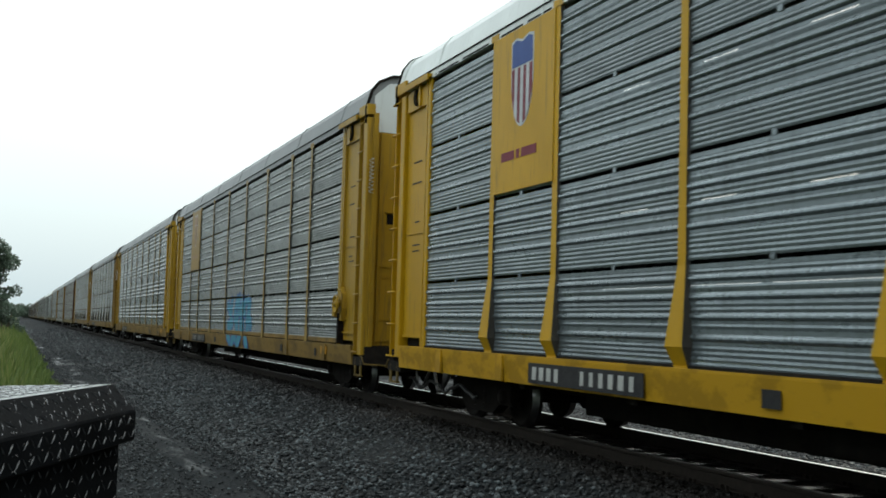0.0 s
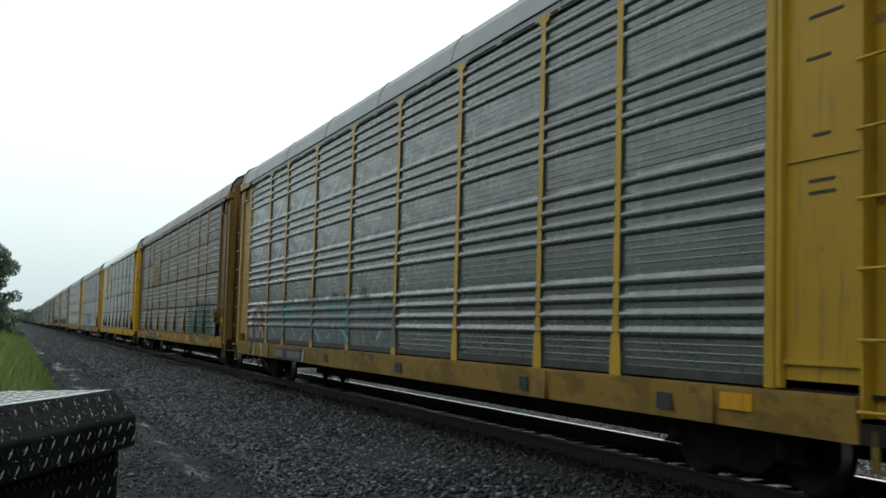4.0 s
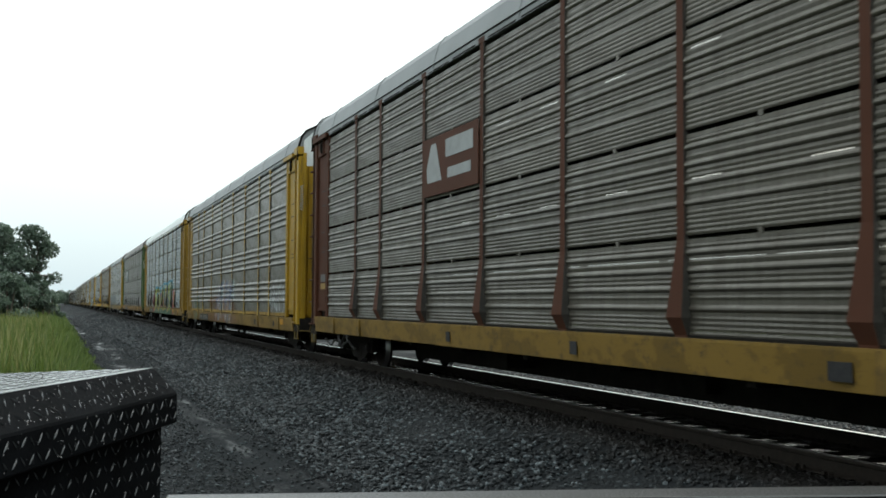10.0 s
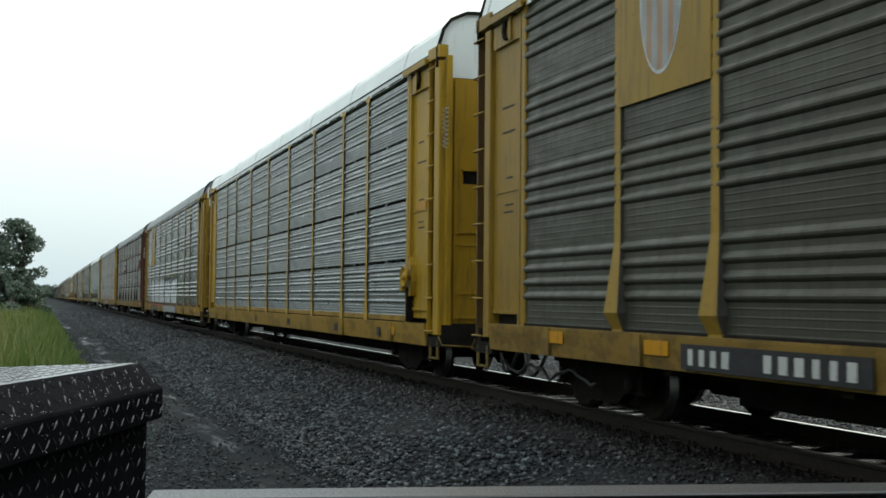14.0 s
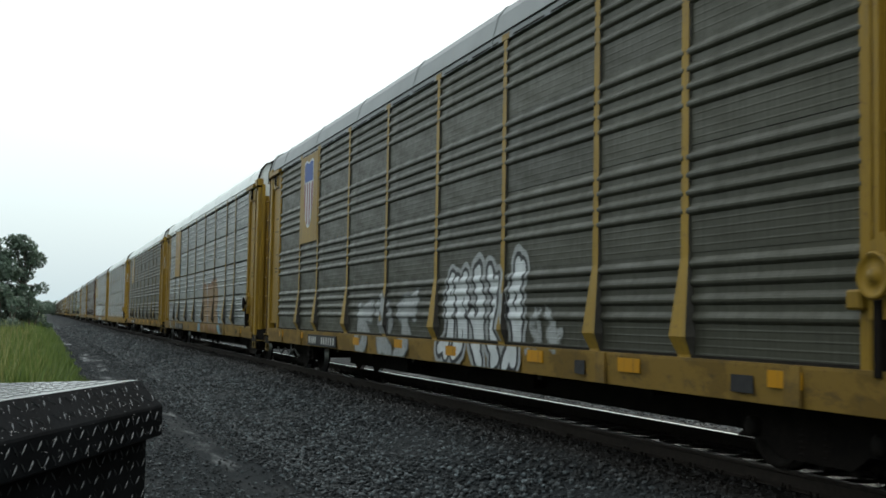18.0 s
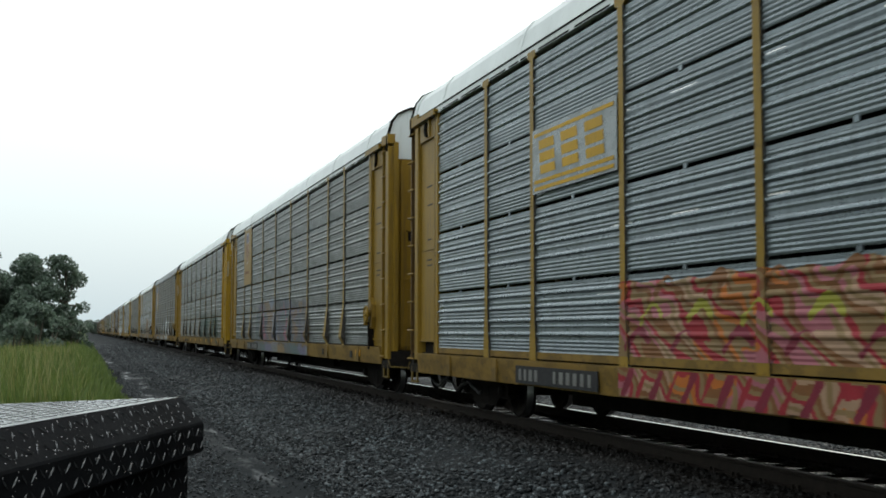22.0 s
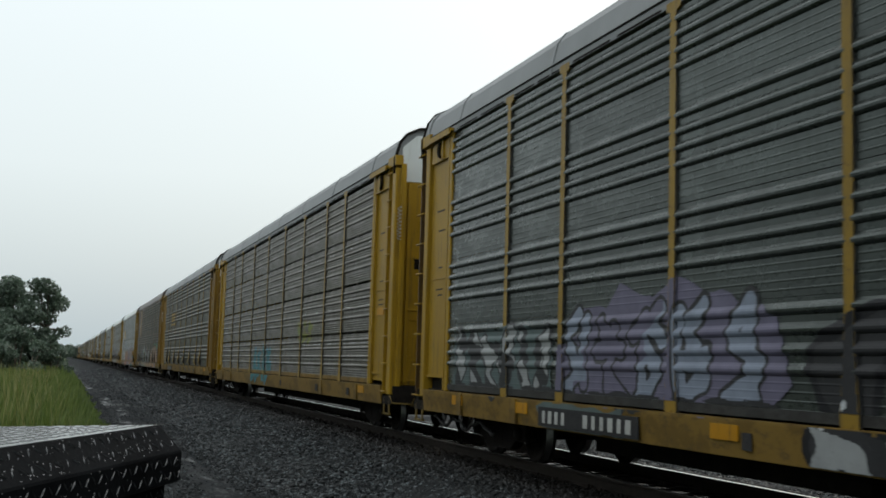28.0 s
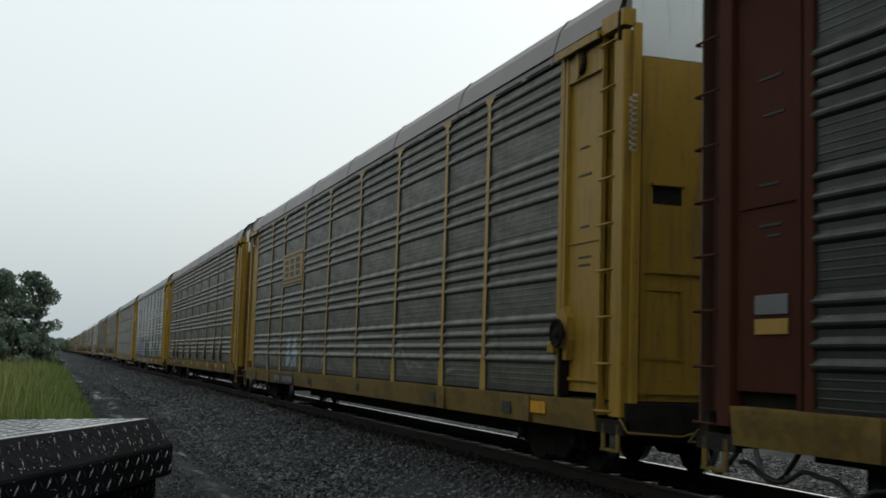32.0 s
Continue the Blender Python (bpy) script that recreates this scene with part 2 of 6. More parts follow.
for key, spec in SHEETS.items():
    gloss = 0.2 if key in ("galv_rust", "galv_umber", "galv_olive", "galv_dark") else 0.5
    M[key] = sheet_metal(*spec, spec=gloss)
    M[key + "_perf"] = sheet_metal(spec[0] + "_perforated", dull(spec[1], 0.92), dull(spec[2], 0.92), spec[3] + 0.06, spec[4] * 0.85, spec[5], True, gloss)


# ================= mesh helpers =================
def mesh_of(name, verts, faces, mats, smooth=False, index=None):
    me = bpy.data.meshes.new(name)
    me.from_pydata(verts, [], faces)
    for m in mats if isinstance(mats, (list, tuple)) else [mats]:
        me.materials.append(m)
    if index is not None:
        me.polygons.foreach_set("material_index", index)
    if smooth:
        me.polygons.foreach_set("use_smooth", [True] * len(me.polygons))
    me.update()
    return me


BOX_F = ((0, 1, 3, 2), (4, 6, 7, 5), (0, 4, 5, 1), (2, 3, 7, 6), (0, 2, 6, 4), (1, 5, 7, 3))


def boxes(name, items, mat):
    """One mesh of plain blocks, each (x0, x1, y0, y1, z0, z1)."""
    vs, fs = [], []
    for x0, x1, y0, y1, z0, z1 in items:
        n = len(vs)
        vs += [(x, y, z) for x in (x0, x1) for y in (y0, y1) for z in (z0, z1)]
        fs += [tuple(n + i for i in f) for f in BOX_F]
    return mesh_of(name, vs, fs, mat)


def block(name, x0, x1, y0, y1, z0, z1, mat, bevel=0.012):
    """A block with rounded edges."""
    bm = bmesh.new()
    bmesh.ops.create_cube(bm, size=1)
    for v in bm.verts:
        v.co = Vector(((x0 + x1) / 2 + v.co.x * (x1 - x0), (y0 + y1) / 2 + v.co.y * (y1 - y0), (z0 + z1) / 2 + v.co.z * (z1 - z0)))
    if bevel:
        bmesh.ops.bevel(bm, geom=bm.edges[:], offset=bevel, segments=1, affect="EDGES")
    me = bpy.data.meshes.new(name)
    bm.to_mesh(me)
    bm.free()
    me.materials.append(mat)
    return me


def prism(name, outline, axis, a, b, mat):
    """An outline of two coordinates drawn out along an axis from a to b."""
    def at(p, q):
        return {"x": (q, p[0], p[1]), "y": (p[0], q, p[1]), "z": (p[0], p[1], q)}[axis]
    n = len(outline)
    vs = [at(p, a) for p in outline] + [at(p, b) for p in outline]
    fs = [tuple(range(n)), tuple(range(2 * n - 1, n - 1, -1))] + [(i, i + n, (i + 1) % n + n, (i + 1) % n) for i in range(n)]
    me = mesh_of(name, vs, fs, mat)
    bm = bmesh.new()
    bm.from_mesh(me)
    bmesh.ops.recalc_face_normals(bm, faces=bm.faces[:])
    bm.to_mesh(me)
    bm.free()
    return me


def tube(name, pts, r, mat, sides=8):
    """A round bar or hose through points."""
    pts = [Vector(p) for p in pts]
    vs, fs = [], []
    for i, p in enumerate(pts):
        way = (pts[min(i + 1, len(pts) - 1)] - pts[max(i - 1, 0)]).normalized()
        u = way.orthogonal().normalized()
        w = way.cross(u)
        vs += [p + r * (math.cos(2 * math.pi * k / sides) * u + math.sin(2 * math.pi * k / sides) * w) for k in range(sides)]
        if i:
            n = (i - 1) * sides
            fs += [(n + k, n + (k + 1) % sides, n + sides + (k + 1) % sides, n + sides + k) for k in range(sides)]
    fs += [tuple(range(sides - 1, -1, -1)), tuple(range(len(vs) - sides, len(vs)))]
    return mesh_of(name, [tuple(v) for v in vs], fs, mat, smooth=True)


def lathe_x(name, profile, mat, sides=32, index=None):
    """A profile of (x, radius) turned round the x axis."""
    vs, fs, ix = [], [], []
    for i, (x, r) in enumerate(profile):
        vs += [(x, r * math.cos(2 * math.pi * k / sides), r * math.sin(2 * math.pi * k / sides)) for k in range(sides)]
        if i:
            n = (i - 1) * sides
            fs += [(n + k, n + sides + k, n + sides + (k + 1) % sides, n + (k + 1) % sides) for k in range(sides)]
            ix += [index[i - 1] if index else 0] * sides
    return mesh_of(name, vs, fs, mat, smooth=True, index=ix)


def child(name, me, parent, mat=None, at=None, label=""):
    ob = new(name, me)
    ob.parent = parent
    if at is not None:
        ob.matrix_basis = at
    for i, m in enumerate(mat if isinstance(mat, tuple) else (mat,) if mat else ()):
        ob.material_slots[i].link = "OBJECT"
        ob.material_slots[i].material = m
    if label:
        tagged(ob, label)
    return ob


# ================= ground =================
TRACK_X = 7.605
ROAD_Z = -0.6
RUT_X, RUT_SLANT = 2.75, 0.0165      # the wheel rut runs slightly askew of the rails


def ground_z(x):
    """Cross profile: service road, ballast shoulder, track bed, and the same beyond."""
    e = abs(x - TRACK_X)
    if e < 0.95:
        return -0.22
    if e < 1.8:
        return -0.165
    if e < 3.9:
        return -0.165 + (ROAD_Z + 0.165) * (e - 1.8) / 2.1
    return ROAD_Z


def build_ground():
    m, nt, b = mat_base("wet_gravel_ground", 0.9, 0.0, 0.06)
    v = coords(nt)
    big, mid, fine = noise_tex(nt, v, 0.35, 4), noise_tex(nt, v, 5, 4), noise_tex(nt, v, 28, 3, 0.7)
    vor = nd(nt, "ShaderNodeTexVoronoi", Scale=22.0)
    nt.links.new(v, vor.inputs["Vector"])
    c = mix(nt, vor.outputs["Color"], (0.007, 0.008, 0.009), (0.03, 0.034, 0.036))
    c = mix(nt, ramp(nt, fine, [(0.35, (0, 0, 0)), (0.7, (1, 1, 1))]).outputs[0], (0.008, 0.0088, 0.0095), c)
    c = mix(nt, ramp(nt, big, [(0.4, (0, 0, 0)), (0.65, (0.4, 0.4, 0.4))]).outputs[0], c, (0.028, 0.031, 0.033))
    # grass and soil on the camera's side of the service road and beyond the track
    sx = nt.nodes.new("ShaderNodeSeparateXYZ")
    nt.links.new(v, sx.inputs[0])
    wob = nt.nodes.new("ShaderNodeMath")
    wob.operation = "MULTIPLY_ADD"
    nt.links.new(mid, wob.inputs[0])
    wob.inputs[1].default_value = 0.9
    nt.links.new(sx.outputs[0], wob.inputs[2])
    edge = nt.nodes.new("ShaderNodeMapRange")
    edge.inputs["From Min"].default_value, edge.inputs["From Max"].default_value = 0.95, 1.35
    nt.links.new(wob.outputs[0], edge.inputs[0])
    soil = mix(nt, mid, (0.035, 0.05, 0.015), (0.06, 0.08, 0.022))
    c = mix(nt, edge.outputs[0], soil, c)
    far = nt.nodes.new("ShaderNodeMapRange")
    far.inputs["From Min"].default_value, far.inputs["From Max"].default_value = 24, 28
    nt.links.new(wob.outputs[0], far.inputs[0])
    c = mix(nt, far.outputs[0], c, soil)
    # bed between and beside the rails, painted darker as the shade under the train
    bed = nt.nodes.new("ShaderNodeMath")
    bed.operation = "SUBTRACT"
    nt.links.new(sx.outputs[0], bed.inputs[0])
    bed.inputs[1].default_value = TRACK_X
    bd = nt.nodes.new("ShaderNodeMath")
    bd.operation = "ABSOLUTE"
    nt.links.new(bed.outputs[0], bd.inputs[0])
    near_rails = nt.nodes.new("ShaderNodeMapRange")
    near_rails.inputs["From Min"].default_value, near_rails.inputs["From Max"].default_value = 2.0, 1.6
    nt.links.new(bd.outputs[0], near_rails.inputs[0])
    c = mix(nt, near_rails.outputs[0], c, (0.01, 0.0092, 0.0085))
    nt.links.new(c, b.inputs["Base Color"])
    # standing water along the wheel rut
    rut = nt.nodes.new("ShaderNodeMath")
    rut.operation = "MULTIPLY_ADD"
    nt.links.new(sx.outputs[1], rut.inputs[0])
    rut.inputs[1].default_value = RUT_SLANT
    across = nt.nodes.new("ShaderNodeMath")
    across.operation = "SUBTRACT"
    nt.links.new(sx.outputs[0], across.inputs[0])
    across.inputs[1].default_value = RUT_X
    nt.links.new(across.outputs[0], rut.inputs[2])
    wide = nt.nodes.new("ShaderNodeMath")
    wide.operation = "ABSOLUTE"
    nt.links.new(rut.outputs[0], wide.inputs[0])
    side = nt.nodes.new("ShaderNodeMapRange")
    side.inputs["From Min"].default_value, side.inputs["From Max"].default_value = 0.5, 0.2
    nt.links.new(wide.outputs[0], side.inputs[0])
    pool = mix(nt, 1.0, side.outputs[0], ramp(nt, noise_tex(nt, coords(nt, (1.2, 0.25, 1)), 1.1, 5, 0.65), [(0.55, (0, 0, 0)), (0.66, (0.8, 0.8, 0.8))]).outputs[0], "MULTIPLY")
    rough = mix(nt, pool, ramp(nt, big, [(0.36, (0.55, 0.55, 0.55)), (0.55, (0.9, 0.9, 0.9))]).outputs[0], (0.25, 0.25, 0.25))
    nt.links.new(rough, b.inputs["Roughness"])
    nt.links.new(mix(nt, pool, (0.06, 0.06, 0.06), (0.3, 0.3, 0.3)), b.inputs["Specular IOR Level"])
    bump(nt, b, mix(nt, pool, vor.outputs["Distance"], (0.4, 0.4, 0.4)), 0.6, 0.03)
    xs = [-2500, -600, -120, -30, -12, -5, -2, -1, 0, 0.6, 1.2, 1.8, 2.4, 3.0, 3.7, 4.2, 4.7, 5.2, 5.5, 5.8, 6.2, 6.64, 6.7, TRACK_X, 8.5, 8.57, 9.4, 10, 10.6, 11.5, 14, 20, 50, 150, 700, 2500]
    ys = [-300, -60, -20, -8] + [-4 + 0.6 * i for i in range(75)] + [44, 50, 58, 68, 80, 100, 130, 180, 260, 400, 700, 1300, 2500, 4000]
    vs, fs = [], []
    for y in ys:
        for x in xs:
            z = ground_z(x)
            near = -6 < x < 14 and -5 < y < 60
            if near:
                z += 0.035 * noise.noise(Vector((x * 0.9, y * 0.5, 0))) - (0.05 * math.exp(-((x - 1.55) / 0.3) ** 2) + 0.05 * math.exp(-((x - 3.0) / 0.3) ** 2))
            vs.append((x, y, z))
    w = len(xs)
    for j in range(len(ys) - 1):
        fs += [(j * w + i, j * w + i + 1, j * w + w + i + 1, j * w + w + i) for i in range(w - 1)]
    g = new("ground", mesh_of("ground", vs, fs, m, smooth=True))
    tagged(g, "wet dark gravel service road and ballast shoulder beside the track", "ground", kind="structure")


build_ground()


# ================= track =================
def rail_mesh(name, y0, y1):
    pr = [(-0.07, -0.18), (0.07, -0.18), (0.07, -0.168), (0.012, -0.15), (0.012, -0.045), (0.037, -0.035), (0.037, -0.006), (0.03, 0.0),
          (-0.03, 0.0), (-0.037, -0.006), (-0.037, -0.035), (-0.012, -0.045), (-0.012, -0.15), (-0.07, -0.168)]
    me = prism(name, pr, "y", y0, y1, M["rail_side"])
    me.materials.append(M["rail_head"])
    for p in me.polygons:
        if p.center.z > -0.02 and p.normal.z > 0.3:
            p.material_index = 1
    return me


def build_track():
    track = tagged(new("railway_track"), "wet railway track with worn bright rail heads on timber ties", "railway track", kind="structure")
    track.location = (TRACK_X, 0, 0)
    me = rail_mesh("rail", -60, 2600)
    for x in (-0.7525, 0.7525):
        # near rail head is dulled: the train's dark reflection is painted in
        child("rail", me, track, (M["rail_side"], M["rail_head"] if x > 0 else M["rail_dull"]), at=pose(x, 0, 0))
    ties = [block("tie", -1.3, 1.3, -0.115, 0.115, -0.36, -0.178, M["tie"], 0.012) for _ in range(1)]
    rng = random.Random(4)
    plates = boxes("tie_plate", [(s * 0.7525 - 0.16, s * 0.7525 + 0.16, -0.09, 0.09, -0.185, -0.168) for s in (-1, 1)]
                   + [(s * 0.7525 + q * 0.1 - 0.015, s * 0.7525 + q * 0.1 + 0.015, r - 0.015, r + 0.015, -0.17, -0.13) for s in (-1, 1) for q in (-1, 1) for r in (-0.05, 0.05)], M["rail_side"])
    for i in range(200):
        y = -4 + i * 0.53
        t = child("tie", ties[0], track, at=pose(rng.uniform(-0.06, 0.06), y, rng.uniform(-0.008, 0.006), 0, 0, rng.uniform(-1.2, 1.2)))
        if i < 120:
            child("tie_plate", plates, t)
    rest = [(-1.3, 1.3, y - 0.115, y + 0.115, -0.36, -0.18) for y in [-4 + i * 0.53 for i in range(200, 1400)]]
    tagged(child("far_ties", boxes("far_ties", rest, M["tie"]), track), kind="stuff")


build_track()


# ================= autorack cars =================
# car space: x across (-x is the side that the camera sees), y along (+y away), z = 0 at the rail head
PITCH = 28.6
HALF = 11.75          # half the panelled length
END = HALF + 1.78     # half the rack's length
SIDE = 1.525
POSTS = [0.0, 2.65, 4.6, 7.43, 10.3, 13.2, 16.07, 18.9, 20.85, 23.5]
ROWS = [1.02, 2.095, 3.175, 4.25, 5.33]


PANEL_H = {"slit": 1.035, "closed": 1.071}
RIB_AT = {"slit": (0.33, 0.53, 0.72, 0.9), "closed": (0.425, 0.605, 0.785, 0.965)}
RIB = {"slit": ((-0.036, 0.0), (-0.022, -0.016), (-0.006, -0.024), (0.012, -0.022), (0.03, -0.01), (0.042, 0.0)), "closed": ((-0.056, 0.0), (-0.042, -0.02), (-0.022, -0.033), (0.002, -0.035), (0.024, -0.026), (0.045, -0.01), (0.062, 0.0))}


def side_profile(kind):
    """Depth of the corrugated sheet over its height: broad ribs, on the slit kind fine corrugation between them."""
    h, marks = PANEL_H[kind], RIB_AT[kind]
    pts = [(0.0, 0.0), (h, 0.0)]
    if kind == "slit":
        pts += [(0.026 * i, 0.0 if i % 2 == 0 else -0.0065) for i in range(1, int(h / 0.026))]
    else:
        # shallow stiffening beads in the broad flats
        pts += [(c + dz, x) for c in (0.07, 0.15, 0.23, 0.31) for dz, x in ((-0.012, 0.0), (-0.004, -0.0022), (0.004, -0.0022), (0.012, 0.0))]
    out = [p for p in pts if all(abs(p[0] - c) > 0.06 for c in marks)]
    for c in marks:
        out += [(c + dz, x) for dz, x in RIB[kind]]
    return sorted(out)


PROFILE = {k: side_profile(k) for k in PANEL_H}


def sheet_depth(z, kind="closed"):
    """How far the sheet stands out at height z above the rail."""
    for r in range(4):
        if ROWS[r] <= z <= ROWS[r] + PANEL_H[kind]:
            return float(np.interp(z - ROWS[r], [p[0] for p in PROFILE[kind]], [p[1] for p in PROFILE[kind]]))
    return 0.0


def panel_mesh(w, kind):
    pr = PROFILE[kind]
    n = len(pr)
    vs = [(x, y, z) for y in (-w / 2, w / 2) for z, x in pr] + [(0.011, y, z) for y in (-w / 2, w / 2) for z in (0, PANEL_H[kind])]
    fs = [(i, i + 1, n + i + 1, n + i) for i in range(n - 1)]
    a = 2 * n
    if kind == "closed":
        fs.append((a, a + 2, a + 3, a + 1))
    fs += [(0, n, a + 2, a), (n - 1, a + 1, a + 3, 2 * n - 1)]
    fs += [tuple([a] + list(range(n)) + [a + 1])[::-1], tuple([a + 2] + list(range(n, 2 * n)) + [a + 3])]
    ix = [0 if kind == "closed" or min(pr[i][1], pr[i + 1][1]) < -0.02 else 1 for i in range(n - 1)] + [0] * (len(fs) - n + 1)
    return mesh_of("panel", vs, [tuple(reversed(f)) for f in fs], [M["galv"], M["galv_perf"]], index=ix)


WIDTHS = sorted({round(b - a - 0.07, 2) for a, b in zip(POSTS, POSTS[1:])})
PANELS = {(w, k): panel_mesh(w, k) for w in WIDTHS for k in PANEL_H}

def flared_post():
    """Side post whose foot swells forward and sideways, then cuts back under to the sill."""
    secs = [(0.072, 5.36, -0.03), (0.08, 2.05, -0.03), (0.165, 1.26, -0.115), (0.13, 1.08, -0.03), (0.13, 1.05, -0.03)]
    vs, fs = [], []
    for w, z, x in secs:
        vs += [(0.02, -w, z), (x, -w + 0.008, z), (x, w - 0.008, z), (0.02, w, z)]
    for i in range(len(secs) - 1):
        k = 4 * i
        fs += [(k + j, k + 4 + j, k + 5 + j, k + 1 + j) for j in range(3)]
    n = len(vs)
    fs += [(0, 1, 2, 3), (n - 1, n - 2, n - 3, n - 4)]
    vs += [(x, y, z) for x in (-0.036, 0.02) for y in (-0.13, 0.13) for z in (5.362, 5.45)]
    fs += [tuple(n + i for i in f) for f in BOX_F]
    me = mesh_of("post", vs, fs, M["yellow"])
    bm = bmesh.new()
    bm.from_mesh(me)
    bmesh.ops.recalc_face_normals(bm, faces=bm.faces[:])
    bm.to_mesh(me)
    bm.free()
    return me


POST_FLARE = flared_post()
POST_SLIM = prism("post", [(-0.065, 5.3), (-0.15, 5.33), (-0.15, 5.42), (0.15, 5.42), (0.15, 5.33), (0.065, 5.3), (0.065, 1.7), (0.12, 1.1), (0.12, 0.98), (-0.12, 0.98), (-0.12, 1.1), (-0.065, 1.7)], "x", -0.032, 0.02, M["yellow"])
# post side faces take a dark material: their shade is put into colour
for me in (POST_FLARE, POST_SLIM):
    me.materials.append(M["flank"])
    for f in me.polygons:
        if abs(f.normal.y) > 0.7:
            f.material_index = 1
EDGE_POST = block("edge_post", -0.034, 0.03, -0.07, 0.07, 0.98, 5.42, M["yellow"], 0.015)
SILL = prism("side_sill", [(-0.035, 0.62), (0.12, 0.62), (0.12, 0.65), (-0.005, 0.66), (-0.02, 0.92), (0.11, 0.95), (0.11, 0.98), (-0.07, 0.98), (-0.07, 0.95)], "y", -HALF - 1.12, HALF + 1.12, M["yellow"])
# black strip under the panels paints in the shadow line above the sill
SHADE_STRIP = boxes("sill_ledge", [(-0.028, 0.1, -HALF, HALF, 1.055, 1.085)], M["under"])
HIGH_LEDGE = boxes("sill_ledge", [(-0.014, 0.1, -HALF, HALF, 1.005, 1.1)], M["yellow"])
ROOF_PTS = [(-SIDE - 0.03, 5.365), (-SIDE - 0.03, 5.48), (-SIDE + 0.06, 5.82), (-SIDE + 0.18, 5.98), (-SIDE + 0.45, 6.1), (0, 6.18), (SIDE - 0.45, 6.1), (SIDE - 0.18, 5.98), (SIDE - 0.06, 5.82), (SIDE + 0.03, 5.48), (SIDE + 0.03, 5.365),
            (SIDE - 0.05, 5.365), (SIDE - 0.14, 5.8), (SIDE - 0.26, 5.93), (0, 6.1), (-SIDE + 0.26, 5.93), (-SIDE + 0.14, 5.8), (-SIDE + 0.05, 5.365)]
ROOF = prism("roof", ROOF_PTS, "y", -END + 0.35, END - 0.35, M["roof_grey"])
ROOF_RIB = prism("roof_seam", [(x * 1.006, z + (0.012 if abs(x) < 1.5 else 0)) for x, z in ROOF_PTS[:11]] + ROOF_PTS[11:], "y", -0.03, 0.03, M["roof_grey"])
ROOF_CAP = prism("roof_end_cap", [(p[0] * 1.01, p[1] + 0.02) for p in ROOF_PTS[:11]], "y", -0.1, 0.1, M["roof_grey"])
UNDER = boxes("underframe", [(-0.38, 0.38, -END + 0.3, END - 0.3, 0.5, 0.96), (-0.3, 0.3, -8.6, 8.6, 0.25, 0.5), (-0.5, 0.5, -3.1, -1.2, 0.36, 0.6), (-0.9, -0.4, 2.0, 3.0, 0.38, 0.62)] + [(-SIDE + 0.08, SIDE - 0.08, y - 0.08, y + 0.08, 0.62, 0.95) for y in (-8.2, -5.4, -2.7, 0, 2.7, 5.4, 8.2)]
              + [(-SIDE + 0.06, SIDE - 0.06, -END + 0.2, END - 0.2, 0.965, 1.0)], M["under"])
DECK = boxes("deck", [(-SIDE + 0.1, SIDE - 0.1, -END + 0.4, END - 0.4, 2.45, 2.53), (-SIDE + 0.1, SIDE - 0.1, -END + 0.4, END - 0.4, 3.88, 3.96)], M["deck"])
# short open windows in the far side, one to a bay
FAR_OPEN = [((a + b) / 2 - 0.55, (a + b) / 2 + 0.35) for a, b in zip(POSTS, POSTS[1:])]
FAR_SHUT = list(zip([0.0] + [b for _, b in FAR_OPEN], [a for a, _ in FAR_OPEN] + [2 * HALF]))
FAR_SIDE = boxes("far_side", [(SIDE - 0.02, SIDE + 0.02, -HALF, HALF, z0, z1) for z0, z1 in ((1.02, 2.07), (2.095, 3.24), (3.36, 4.225), (4.25, 5.27))]
                 + [(SIDE - 0.02, SIDE + 0.02, HALF - b, HALF - a, z0, z1) for z0, z1 in ((3.24, 3.36), (5.27, 5.38)) for a, b in FAR_SHUT] + [(SIDE - 0.02, SIDE + 0.08, -HALF + p - 0.06, -HALF + p + 0.06, 0.98, 5.42) for p in POSTS]
                 + [(SIDE - 0.06, SIDE + 0.1, -END + 0.05, END - 0.05, 0.5, 0.98), (SIDE - 0.05, SIDE + 0.02, HALF, END, 0.98, 5.4), (SIDE - 0.05, SIDE + 0.02, -END, -HALF, 0.98, 5.4)], M["galv"])
# one end of the car, drawn at the -y end, mirrored by a half turn of the pieces for the other
END_SHEET = boxes("end_sheet", [(0.03, 0.06, 0.1, 1.16, 1.2, 5.36)], M["yellow"])
FOOT_SHEET = boxes("foot_sheet", [(0.035, 0.06, 0.1, 1.16, 1.07, 1.198)], M["yellow"])
# black back plate puts the foot recess's shade into its colour
FOOT_BOX = boxes("foot_recess", [(0.12, 0.16, 0.05, 1.16, 0.98, 1.2)], M["under"])
END_FRAME = boxes("end_frame", [(-0.03, 0.03, 0.1, 0.16, 1.0, 5.36), (-0.02, 0.04, 0.16, 1.1, 4.98, 5.3), (-0.0, 0.05, 0.12, 1.12, 1.2, 1.24), (0.012, 0.04, 0.16, 1.1, 2.9, 2.93)], M["yellow"])
CORNER_POST = prism("corner_post", [(0.06, 1.745), (0.07, 1.775), (0.16, 1.775), (0.16, 1.735), (0.06, 1.735)], "z", 0.98, 5.38, M["yellow"])
